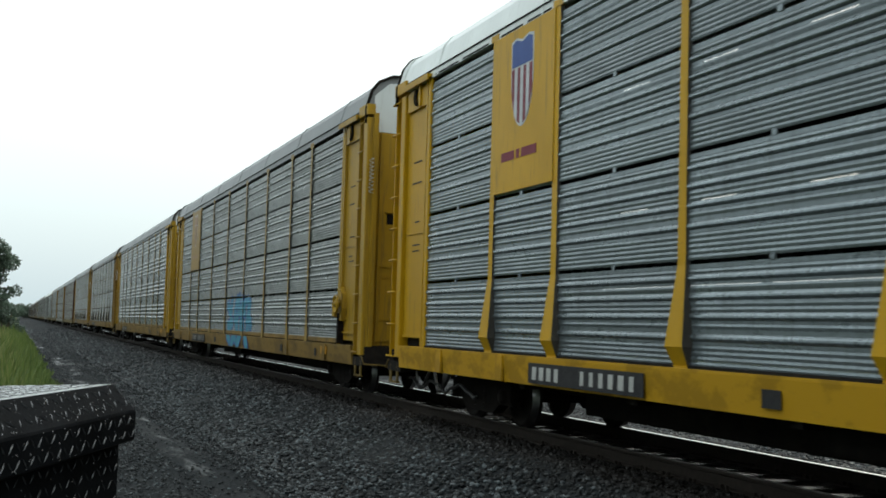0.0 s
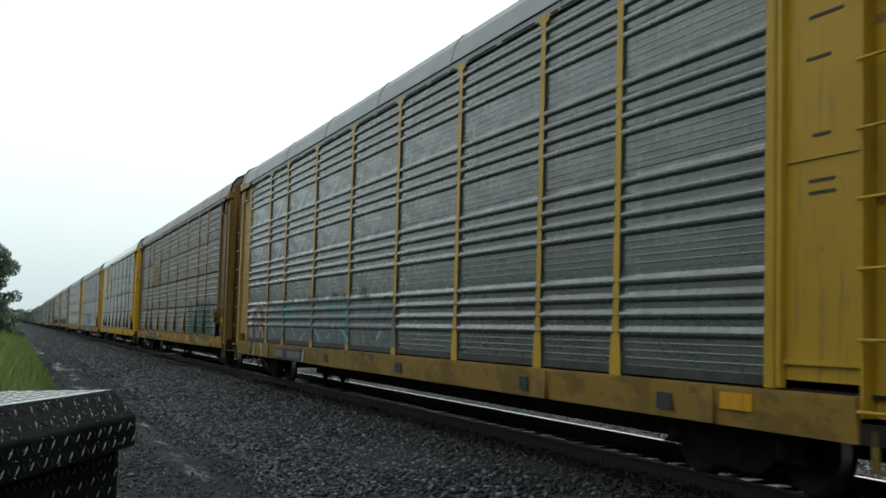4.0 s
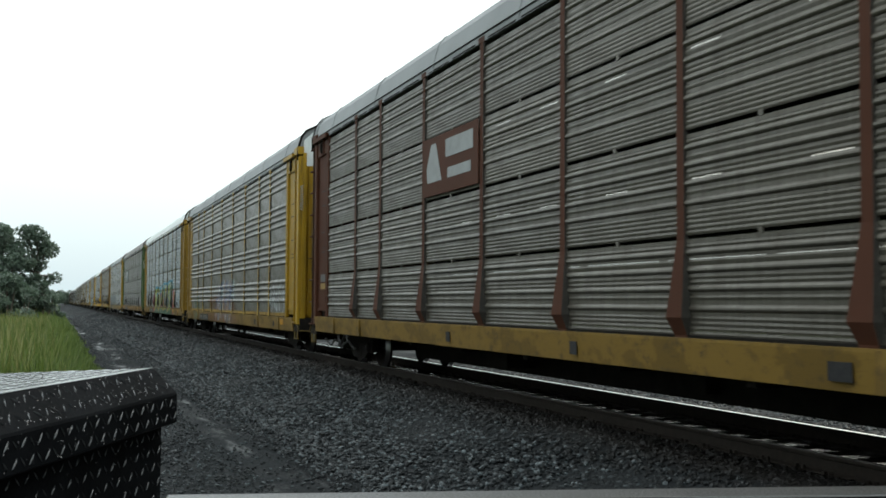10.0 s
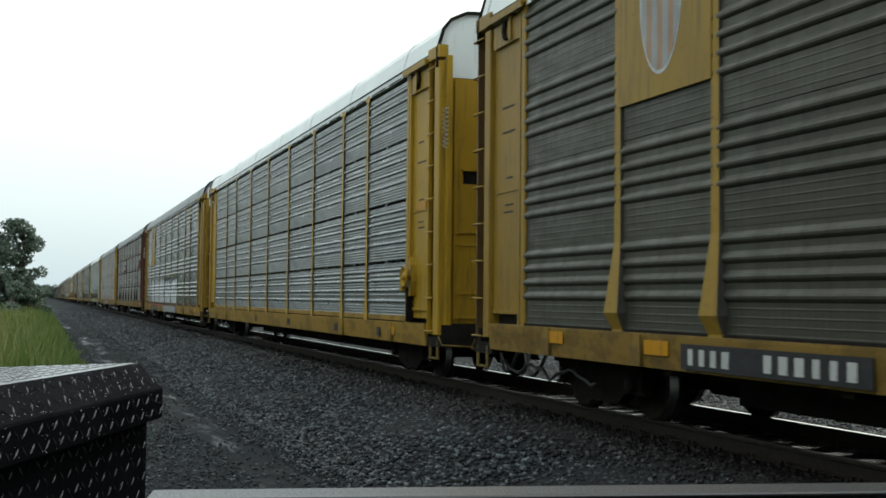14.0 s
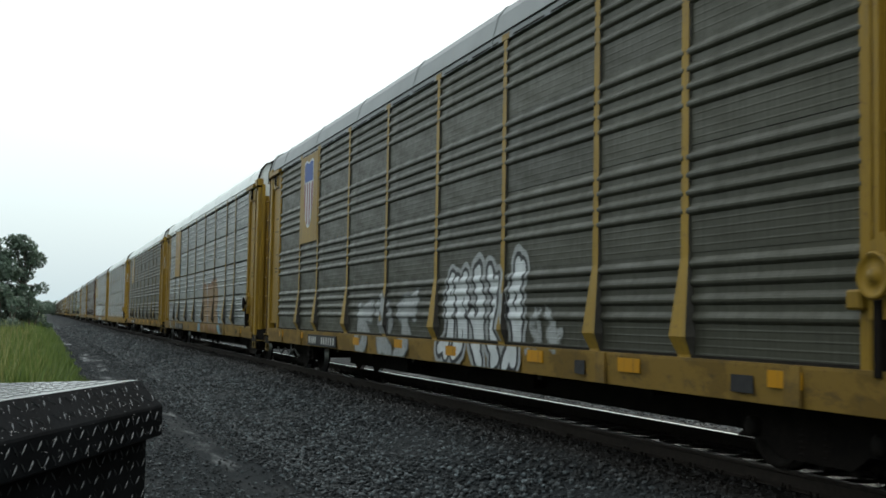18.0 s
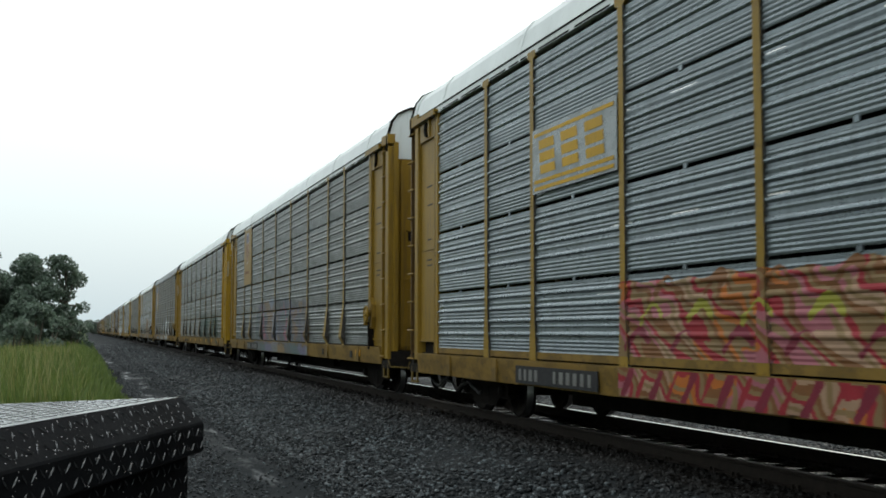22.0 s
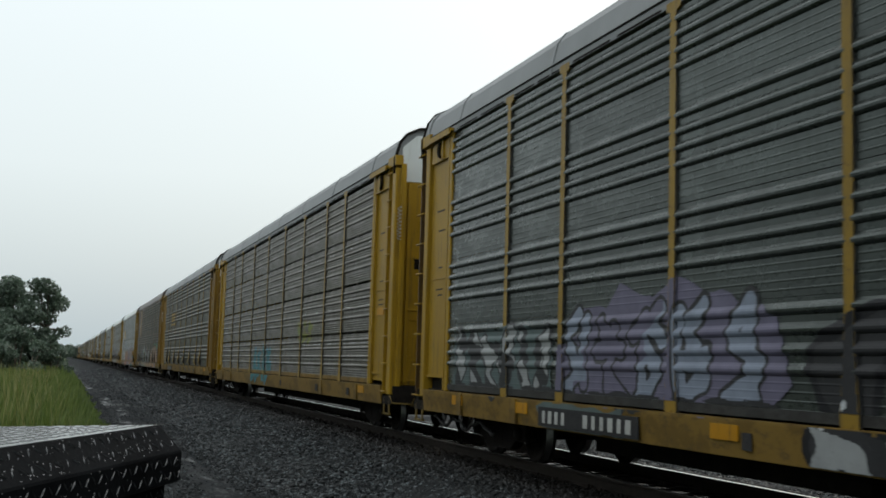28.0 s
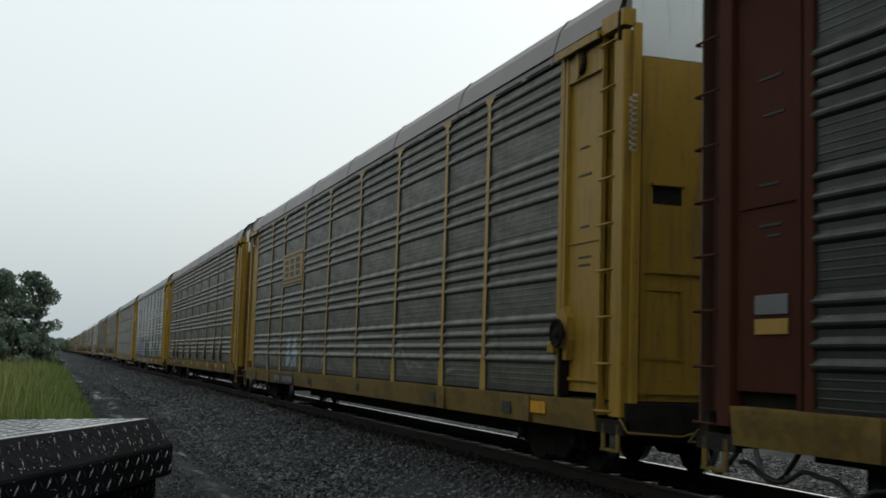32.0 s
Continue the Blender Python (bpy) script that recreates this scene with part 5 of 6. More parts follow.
def build_toolbox():
    box = tagged(new("truck_toolbox"), "wet black diamond-plate truck toolbox with a chamfered lid", "toolbox")
    box.location = BOX_A

    def ext(name, prof, length, mat, start=0.0):
        vs = [BOX_N * n - BOX_E * s + Vector((0, 0, z)) for s in (start, length) for n, z in prof]
        k = len(prof)
        fs = [(i, i + 1, k + i + 1, k + i) for i in range(k - 1)]
        return vs, fs
    # lid: flat top, chamfer, lip, return under the lip
    prof = [(0.0, 0.0), (0.0514, -0.052), (0.0538, -0.057), (0.0538, -0.116), (0.048, -0.12), (0.0193, -0.12)]
    vs, fs = ext("lid", prof, 1.25, M["coat"])
    n = len(vs)
    far = [BOX_F2 * 1.1, BOX_F2 * 1.1 - BOX_E * 1.25]
    vs += far
    k = len(prof)
    fs += [(0, k, n + 1, n)]
    # the far wall of the lid
    vs += [p + Vector((0, 0, -0.12)) for p in (far[0],)] + [BOX_N * 0.0193 + Vector((0, 0, -0.12))]
    fs += [(0, n, n + 2, n + 3), tuple([0] + list(range(1, k)) + [n + 3])]
    lid = child("lid", mesh_of("lid", [tuple(v) for v in vs], fs, M["coat"]), box)
    top = [Vector((0, 0, 0.0015)), -BOX_E * 1.25 + Vector((0, 0, 0.0015)), far[1] + Vector((0, 0, 0.0015)), far[0] + Vector((0, 0, 0.0015))]
    child("lid_top", mesh_of("lid_top", [tuple(v) for v in top], [(0, 1, 2, 3)], M["wet_top"]), lid)
    bz = FLOOR_Z - BOX_A.z
    body = [Vector((0, 0, z)) + p for z in (-0.12, bz) for p in (BOX_N * 0.0193, BOX_N * 0.0193 - BOX_E * 1.25, BOX_F2 * 1.08 - BOX_E * 1.25, BOX_F2 * 1.08)]
    bd = child("body", mesh_of("body", [tuple(v) for v in body], [(0, 1, 5, 4), (1, 2, 6, 5), (2, 3, 7, 6), (3, 0, 4, 7), (4, 5, 6, 7)], M["coat"]), box)

    def inside(c):
        """Whether a point lies on the lid's slanted top."""
        det = -BOX_E.x * BOX_F2.y + BOX_E.y * BOX_F2.x
        s = (c.x * BOX_F2.y - c.y * BOX_F2.x) / det
        r = (-BOX_E.x * c.y + BOX_E.y * c.x) / det
        return 0.0 < s < 1.24 and 0.0 < r < 1.06

    # raised tread lozenges in a criss-cross
    def tread(name, origin, u, v, nrm, nu, nv, parent, pitch=0.027, high=0.0022, flat=False):
        vs2, fs2 = [], []
        for i in range(nu):
            for j in range(nv):
                a = radians(45 if (i + j) % 2 else -45)
                c = origin + u * (pitch * (i + 0.5)) + v * (pitch * (j + 0.5))
                if flat and not inside(c - origin):
                    continue
                d = u * math.cos(a) + v * math.sin(a)
                w = u * -math.sin(a) + v * math.cos(a)
                m = len(vs2)
                vs2 += [tuple(c + d * 0.0125), tuple(c + w * 0.0019), tuple(c - d * 0.0125), tuple(c - w * 0.0019), tuple(c + d * 0.005 + nrm * high), tuple(c - d * 0.005 + nrm * high)]
                fs2 += [(m, m + 1, m + 4), (m + 1, m + 2, m + 5), (m + 1, m + 5, m + 4), (m + 2, m + 3, m + 5), (m + 3, m, m + 4), (m + 3, m + 4, m + 5)]
        t = child(name, mesh_of(name, vs2, fs2, M["lozenge"]), parent)
        tagged(t, kind="stuff")
    # raindrops standing on the lid
    def drops(origin, u, v, nrm, nu, nv, count, seed, parent):
        rng = random.Random(seed)
        vs3, fs3 = [], []
        for _ in range(count):
            c, r = origin + u * rng.uniform(0, nu) + v * rng.uniform(0, nv), rng.uniform(0.0007, 0.0022)
            w = u.cross(nrm)
            k = len(vs3)
            for h, rr in ((0.0, 1.0), (0.55, 0.75)):
                vs3 += [tuple(c + nrm * (h * r) + (u * math.cos(a) + w * math.sin(a)) * (rr * r)) for a in (0, 1.047, 2.094, 3.142, 4.189, 5.236)]
            vs3.append(tuple(c + nrm * (0.8 * r)))
            fs3 += [(k + i, k + (i + 1) % 6, k + 6 + (i + 1) % 6, k + 6 + i) for i in range(6)] + [(k + 6 + i, k + 6 + (i + 1) % 6, k + 12) for i in range(6)]
        tagged(child("rain_water", mesh_of("rain_water", vs3, fs3, M["drop"], smooth=True), parent), kind="stuff")
    up = Vector((0, 0, 1))
    chn = (BOX_N * 0.052 + up * 0.0514).normalized()
    chd = (BOX_N * 0.0514 - up * 0.052).normalized()
    tread("tread_pattern", Vector((0, 0, 0)) + chn * 0.0003, -BOX_E, chd, chn, 38, 2, lid, 0.034)
    tread("tread_pattern", BOX_N * 0.0541 + up * -0.057, -BOX_E, -up, BOX_N, 38, 2, lid, 0.0295)
    tread("tread_pattern", BOX_N * 0.0196 + up * -0.125, -BOX_E, -up, BOX_N, 38, 14, bd, 0.034)
    tread("tread_pattern", BOX_F2 * 0.02 + up * 0.0018, -BOX_E, (BOX_F2 + BOX_E * BOX_F2.dot(-BOX_E)).normalized(), up, 44, 40, lid, 0.027, 0.001, True)
    drops(chn * 0.0004, -BOX_E, chd, chn, 1.2, 0.07, 260, 1, lid)
    drops(BOX_N * 0.0542 + up * -0.057, -BOX_E, -up, BOX_N, 1.2, 0.058, 110, 2, lid)
    drops(BOX_N * 0.0197 + up * -0.125, -BOX_E, -up, BOX_N, 1.2, 0.4, 120, 3, bd)


build_toolbox()


def build_pickup():
    truck_ob = tagged(new("pickup_truck"), "rain-wet black pickup bed with its tailgate rail", "pickup truck")
    turn = radians(12.7)
    m = Matrix.Translation((0, 0, 0)) @ Matrix.Rotation(-turn, 4, "Z")
    z = EYE_Z - 0.458
    truck_ob.matrix_basis = m
    rail = child("tailgate", block("tailgate", -0.35, 3.6, 2.576, 2.696, FLOOR_Z - 0.1, z, M["bedrail"], 0.012), truck_ob)
    child("tailgate_cap", block("tailgate_cap", -0.35, 3.6, 2.572, 2.70, z + 0.002, z + 0.012, M["bedrail"], 0.004), rail)
    child("bed_floor", block("bed_floor", -1.6, 3.6, -1.2, 2.572, FLOOR_Z - 0.12, FLOOR_Z - 0.003, M["bedrail"], 0.01), truck_ob)
    child("chassis", block("chassis", -1.0, 3.0, -1.0, 2.3, FLOOR_Z - 0.4, FLOOR_Z - 0.125, M["under"], 0.01), truck_ob)
    wheel = lathe_x("wheel", [(-0.12, 0.0), (-0.12, 0.2), (-0.14, 0.24), (-0.13, 0.36), (-0.1, 0.4), (0.1, 0.4), (0.13, 0.36), (0.12, 0.0)], M["rubber"], 28)
    for x in (-0.9, 2.9):
        for y in (-0.6, 1.6):
            child("wheel", wheel, truck_ob, at=pose(x, y, ROAD_Z + 0.4, 0, 0, 0))


build_pickup()


# ================= emblems on the sides =================
def car_y(u):
    """Car space from the distance along the side, counted from the far panel edge."""
    return HALF - u


def paint(name, col, rough=0.5, wear=0.4, under=(0.1, 0.1, 0.095)):
    m, nt, b = mat_base(name, rough, 0.0, 0.15)
    v = coords(nt)
    n, n2 = noise_tex(nt, v, 3.5, 5), noise_tex(nt, v, 30, 3)
    c = mix(nt, ramp(nt, n, [(0.3, (0, 0, 0)), (0.7, (1, 1, 1))]).outputs[0], dull(col, 0.82), dull(col, 1.1))
    c = mix(nt, ramp(nt, n2, [(0.72 - 0.3 * wear, (0, 0, 0)), (0.85, (0.7, 0.7, 0.7))]).outputs[0], c, under)
    nt.links.new(c, b.inputs["Base Color"])
    return m


P = {k: paint("spray_paint_" + k, c) for k, c in dict(
    white=(0.48, 0.5, 0.51), pale=(0.27, 0.28, 0.28), faint=(0.16, 0.165, 0.155), black=(0.012, 0.012, 0.014), charcoal=(0.03, 0.03, 0.032), grey=(0.1, 0.105, 0.105), red=(0.25, 0.022, 0.03), crimson=(0.16, 0.02, 0.035),
    orange=(0.36, 0.11, 0.02), peach=(0.3, 0.19, 0.12), pink=(0.3, 0.1, 0.12), yellow=(0.27, 0.26, 0.035), lime=(0.17, 0.22, 0.03), green=(0.022, 0.075, 0.04), mint=(0.085, 0.22, 0.115), bottle=(0.015, 0.05, 0.03),
    cyan=(0.05, 0.22, 0.3), teal=(0.035, 0.15, 0.15), slate=(0.085, 0.115, 0.115), ice=(0.2, 0.23, 0.29), blue=(0.04, 0.08, 0.26), sky=(0.16, 0.26, 0.33), violet=(0.13, 0.12, 0.175), purple=(0.075, 0.045, 0.085), maroon=(0.06, 0.02, 0.025), tan=(0.2, 0.13, 0.06), rust=(0.16, 0.07, 0.025)).items()}


def flat_piece(name, outline, x, mat, parent, depth=0.012):
    """A thin cut-out in the plane of the side; outline of (y, z)."""
    return child(name, prism(name, outline, "x", x - depth, x, mat), parent)


def oval(cy, cz, ry, rz, n=24):
    return [(cy + ry * math.cos(6.2832 * i / n), cz + rz * math.sin(6.2832 * i / n)) for i in range(n)]


def shield_plate(car, plate_mat, top, stripe_a, stripe_b, low=3.2, big=1.0):
    """Yellow plate over the upper half of the narrow bay, with a shield emblem and a line of marks below it."""
    y0, y1 = car_y(4.55), car_y(2.7)
    pl = child("emblem_plate", block("emblem_plate", -SIDE - 0.044, -SIDE - 0.034, y0, y1, low, 5.36, plate_mat, 0.004), car, label="plate with a striped shield emblem")
    cy, x = (y0 + y1) / 2 + 0.02, -SIDE - 0.045

    def grown(pts):
        return [(cy + p * big, 5.2 - (5.2 - q) * big) for p, q in pts]
    flat_piece("shield_border", grown([(0.345, 4.72), (0.345, 5.2), (0.2, 5.23), (0.0, 5.18), (-0.2, 5.23), (-0.345, 5.2)] + [(-0.345 * math.cos(a), 4.72 - 0.69 * math.sin(a)) for a in [math.pi * i / 18 for i in range(18)]]), x, P["white"], pl, 0.003)

    def zb(q):
        return 4.72 - 0.66 * math.sqrt(max(0.0, 1 - (q / 0.34) ** 2))
    for k in range(7):
        a, b = -0.315 + k * 0.09, -0.315 + (k + 1) * 0.09
        flat_piece("shield_stripe", grown([(a, zb(a)), (b, zb(b)), (b, 4.82), (a, 4.82)]), x - 0.004, stripe_a if k % 2 == 0 else stripe_b, pl, 0.003)
    flat_piece("shield_top", grown([(-0.315, 4.84), (0.315, 4.84), (0.315, 5.16), (0.2, 5.2), (0.0, 5.15), (-0.2, 5.2), (-0.315, 5.16)]), x - 0.004, top, pl, 0.003)
    for k, w in enumerate((0.42, 0.1, 0.46) if low < 3.5 and big == 1 else ()):
        y = cy + 0.62 - sum((0.48, 0.16, 0.46)[:k])
        flat_piece("emblem_mark", [(y - w, 3.62), (y, 3.62), (y, 3.74), (y - w, 3.74)], x - 0.001, stripe_a, pl, 0.003)


def striped_plate(car, ground, mark, bare=False):
    """Emblem bay: plate with three block marks between bars."""
    y0, y1 = car_y(7.36), car_y(4.68)
    x = -SIDE - 0.045
    if not bare:
        pl = child("emblem_plate", block("emblem_plate", x - 0.006, x + 0.004, y0, y1, 3.32, 4.24, ground, 0.003), car, label="plate with block marks between bars")
    else:
        pl = child("emblem_plate", block("emblem_plate", x - 0.006, x + 0.004, y0 + 0.1, y1 - 0.1, 3.36, 3.46, mark, 0.003), car, label="block marks above a bar")
    x -= 0.008
    for k in range(3):
        a = y1 - 0.3 - k * 0.76
        for z0, z1, e0, e1 in ((3.58, 3.7, 0.0, 0.52), (3.75, 3.88, 0.0, 0.52), (3.93, 4.06, 0.0, 0.52)):
            flat_piece("emblem_mark", [(a - e0 + (z0 - 3.58) * 0.12, z0), (a - e1 + (z0 - 3.58) * 0.12, z0), (a - e1 + (z1 - 3.58) * 0.12, z1), (a - e0 + (z1 - 3.58) * 0.12, z1)], x, mark, pl, 0.003)
    if not bare:
        for z in (3.36, 3.46, 4.12):
            flat_piece("emblem_bar", [(y0 + 0.08, z), (y1 - 0.08, z), (y1 - 0.08, z + 0.05), (y0 + 0.08, z + 0.05)], x, mark, pl, 0.003)


shield_plate(TRAIN[0], M["yellow_new"], P["blue"], P["crimson"], P["white"])
shield_plate(TRAIN[7], M["yellow"], P["purple"], P["tan"], P["pale"], 3.2, 1.35)
shield_plate(TRAIN[9], M["yellow_old"], P["pale"], P["pale"], P["peach"], 3.55, 1.22)
shield_plate(TRAIN[10], M["cream"], P["peach"], P["peach"], P["tan"])
shield_plate(TRAIN[11], M["yellow_old"], P["blue"], P["crimson"], P["white"], 3.2, 1.4)
shield_plate(TRAIN[13], M["cream"], P["violet"], P["rust"], P["peach"])
shield_plate(TRAIN[15], M["yellow_rust"], P["rust"], P["rust"], P["tan"])
shield_plate(TRAIN[-1], M["cream"], P["peach"], P["peach"], P["tan"])
striped_plate(TRAIN[1], M["yellow_old"], P["black"])
striped_plate(TRAIN[14], M["galv"], M["yellow_new"])
striped_plate(TRAIN[16], M["yellow"], M["yellow"], True)
striped_plate(TRAIN[20], M["yellow_old"], P["black"])


def simple_plate(car, u0, u1, z0, z1, mat, pieces):
    pl = child("emblem_plate", block("emblem_plate", -SIDE - 0.052, -SIDE - 0.04, car_y(u1), car_y(u0), z0, z1, mat, 0.003), car)
    for name, pts, m in pieces:
        flat_piece(name, [(car_y(u), z) for u, z in pts], -SIDE - 0.054, m, pl, 0.003)


simple_plate(TRAIN[3], 4.75, 7.3, 3.25, 4.22, P["bottle"], [("emblem_mark", [(4.9, 3.4), (5.9, 3.4), (5.9, 4.1), (4.9, 4.1)], P["white"]), ("emblem_mark", [(6.2, 3.7), (7.1, 3.7), (7.1, 4.1), (6.2, 4.1)], P["pale"])])
BROWN_MARKS = [("emblem_mark", [(7.75, 3.45), (8.5, 3.45), (8.35, 3.75), (8.2, 4.1), (7.95, 4.1), (7.7, 3.7)], P["pale"]), ("emblem_mark", [(8.7, 3.8), (10.0, 3.8), (10.0, 4.1), (8.7, 4.1)], P["pale"]),
               ("emblem_mark", [(8.8, 3.45), (9.9, 3.45), (9.9, 3.62), (8.8, 3.62)], P["pale"])]
simple_plate(TRAIN[6], 7.5, 10.22, 3.22, 4.22, M["brown"], BROWN_MARKS)
simple_plate(TRAIN[6], 20.92, 23.4, 3.22, 4.22, M["brown"], [("emblem_mark", [(u + 13.45 - 0.1, z) for u, z in pts], m) for _, pts, m in BROWN_MARKS[:2]])
for n, zs in ((3, (2.3, 2.6)), (8, (2.9,)), (0, (1.7,)), (1, (1.5,)), (17, (2.4,)), (19, (2.0,))):
    for z in zs:
        child("notice_plate", block("notice_plate", -SIDE + 0.012, -SIDE + 0.026, -HALF - 0.9, -HALF - 0.4, z, z + 0.16, M["reflector"] if n != 0 else P["pale"], 0.003), TRAIN[n])
for n, z in ((6, 1.72), (21, 1.72)):
    for z0, z1, mat in ((z, z + 0.14, M["cream"]), (z + 0.18, z + 0.36, P["grey"])):
        child("notice_plate", block("notice_plate", -SIDE + 0.012, -SIDE + 0.026, HALF + 0.35, HALF + 0.85, z0, z1, mat, 0.003), TRAIN[n])


# ================= graffiti =================
def abstract_glyph(rng):
    """A loose spray stroke that spells nothing: a bent stem and one or two hooks."""
    side = rng.choice((-1, 1))
    knots = [rng.uniform(0.05, 0.3), rng.uniform(0.6, 0.95), rng.uniform(0.1, 0.4), rng.uniform(0.55, 0.95)]
    lines = [[(p if side > 0 else 1 - p, q + rng.uniform(-0.05, 0.05)) for p, q in zip(knots, (0.0, 0.3, 0.66, 1.0))]]
    x = rng.uniform(0.1, 0.8)
    lines.append([(x, rng.uniform(0.0, 0.2)), (x + rng.uniform(-0.12, 0.12), 0.55), (x + rng.uniform(-0.3, 0.3), rng.uniform(0.85, 1.05))])
    if rng.random() < 0.6:
        z = rng.uniform(0.2, 0.8)
        lines.append([(rng.uniform(0.0, 0.25), z), (0.5, z + rng.uniform(-0.25, 0.25)), (rng.uniform(0.75, 1.0), z + rng.uniform(-0.12, 0.12))])
    return lines


class Spray:
    """Paint laid cell by cell on the ribbed side, the posts and the sill of one car."""

    def __init__(self, car, kind, u0, u1, z0=0.6, z1=2.9, du=0.014, flare=True):
        self.car, self.kind, self.flare = car, kind, flare
        low = 0.64 + (SILL_LIFT if flare else 0)
        ez = {round(low + 0.015 * i, 4) for i in range(22)} | {round(low + 0.33, 4)}
        for r in range(4):
            knots = [p[0] for p in PROFILE[kind]]
            for a, b in zip(knots, knots[1:]):
                k = max(1, math.ceil((b - a) / 0.018))
                ez |= {round(ROWS[r] + 0.002 + a + (b - a) * i / k, 4) for i in range(k + 1)}
        self.ez = np.array(sorted(z for z in ez if z0 <= z <= z1))
        self.eu = np.arange(u0, u1, du)
        self.U, self.Z = np.meshgrid((self.eu[:-1] + self.eu[1:]) / 2, (self.ez[:-1] + self.ez[1:]) / 2, indexing="ij")
        self.C = np.zeros(self.U.shape, int)
        self.pal = []
        rng = np.random.default_rng(len(car.name) + int(u0 * 10))
        self.rng = rng
        self.W = 0.035 * (np.sin(self.U * 9.1 + 3 * np.sin(self.Z * 5)) + np.sin(self.Z * 11.3 + self.U * 2.7))

    def put(self, mask, col):
        if col not in self.pal:
            self.pal.append(col)
        self.C[mask] = self.pal.index(col) + 1

    def stroke(self, pts, w, col, keep=1.0, rounds=2):
        # cut the corners of the line, as an arm swings
        for _ in range(rounds if len(pts) > 2 else 0):
            cut = [pts[0]]
            for (a, b), (c, e) in zip(pts, pts[1:]):
                cut += [(a * 0.75 + c * 0.25, b * 0.75 + e * 0.25), (a * 0.25 + c * 0.75, b * 0.25 + e * 0.75)]
            pts = cut + [pts[-1]]
        us, zs, far = [p[0] for p in pts], [p[1] for p in pts], w / 2 + 0.08
        du, mz = self.U[:, 0], self.Z[0]
        i0, i1 = np.searchsorted(du, (min(us) - far, max(us) + far))
        j0, j1 = np.searchsorted(mz, (min(zs) - far, max(zs) + far))
        if i0 >= i1 or j0 >= j1:
            return
        U, Z = self.U[i0:i1, j0:j1], self.Z[i0:i1, j0:j1]
        d = np.full(U.shape, 9.0)
        for (a, b), (c, e) in zip(pts, pts[1:]):
            vx, vz = c - a, e - b
            t = np.clip(((U - a) * vx + (Z - b) * vz) / max(vx * vx + vz * vz, 1e-9), 0, 1)
            d = np.minimum(d, np.hypot(U - a - t * vx, Z - b - t * vz))
        near = d + self.W[i0:i1, j0:j1] * 0.4 < w / 2
        if keep < 1:
            near &= self.rng.random(near.shape) < keep
        m = np.zeros(self.U.shape, bool)
        m[i0:i1, j0:j1] = near
        self.put(m, col)

    def poly(self, pts, col):
        inside = np.zeros(self.U.shape, bool)
        U, Z = self.U + self.W * 0.6, self.Z + self.W * 0.6
        for (a, b), (c, e) in zip(pts, pts[1:] + pts[:1]):
            if abs(e - b) > 1e-9:
                inside ^= ((b > Z) != (e > Z)) & (U < (c - a) * (Z - b) / (e - b) + a)
        self.put(inside, col)

    def bands(self, m_cols, on, freq, slant=0.5):
        """Recolour one colour in slanting bands."""
        if on in self.pal:
            i = self.pal.index(on) + 1
            base = self.C == i
            k = np.floor((self.U + slant * self.Z + self.W * 3) * freq).astype(int) % (len(m_cols) + 1)
            for j, c in enumerate(m_cols):
                self.put(base & (k == j), c)

    def word(self, u0, u1, z0, z1, n, fill, edge, seed, w=0.3, rim=0.1, halo=None, shine=None, top=None, keep=1.0):
        """n leaning spray shapes with edges; top gives the upper line's height over the length."""
        rng = random.Random(seed)
        step = (u1 - u0) / n
        shapes = []
        for i in range(n):
            g = abstract_glyph(rng)
            a, h = u0 + i * step - 0.06 * step, (z1 - z0) * (top(i / max(1, n - 1)) if top else rng.uniform(0.86, 1.04))
            lean, drop = rng.uniform(-0.15, 0.2), rng.uniform(-0.06, 0.06)
            shapes.append([[(a + (0.08 + 0.86 * p) * step * 1.06 + lean * (q - 0.5) * step * 0.5, z0 + drop + q * h) for p, q in line] for line in g])
        if halo:
            for g in shapes:
                for pts in g:
                    self.stroke(pts, rim * 2 + w + 0.16, halo, keep)
        # each shape laid over the one before it
        for g in shapes:
            for col, wide in ((edge, w + rim * 2), (fill, w)):
                for pts in g:
                    if col:
                        self.stroke(pts, wide, col, keep)
            if shine:
                self.stroke([(p - w * 0.3, q + w * 0.28) for p, q in g[0][:2]], 0.05, shine, keep)

    def chunks(self, u0, u1, z0, z1, n, fill, edge, cut, seed, rise=None):
        """Chunky interlocking blocks with dark cuts and edges."""
        rng = random.Random(seed)
        step = (u1 - u0) / n
        shapes = []
        for i in range(n):
            a = u0 + i * step
            top = z1 * 1.0 if rise is None else z0 + (z1 - z0) * rise(i / max(1, n - 1))
            j = [rng.uniform(-0.16, 0.16) * step for _ in range(8)]
            k = [rng.uniform(-0.12, 0.06) for _ in range(4)]
            shapes.append([(a + j[0], z0), (a + j[1] - 0.1 * step, (z0 + top) / 2), (a + 0.1 * step + j[2], top + k[0]), (a + 0.5 * step + j[3], top + 0.06 + k[1] * 0.5), (a + 0.95 * step + j[4], top + k[2]),
                           (a + 1.05 * step + j[5], (z0 + top) / 2), (a + 0.98 * step + j[6], z0)])
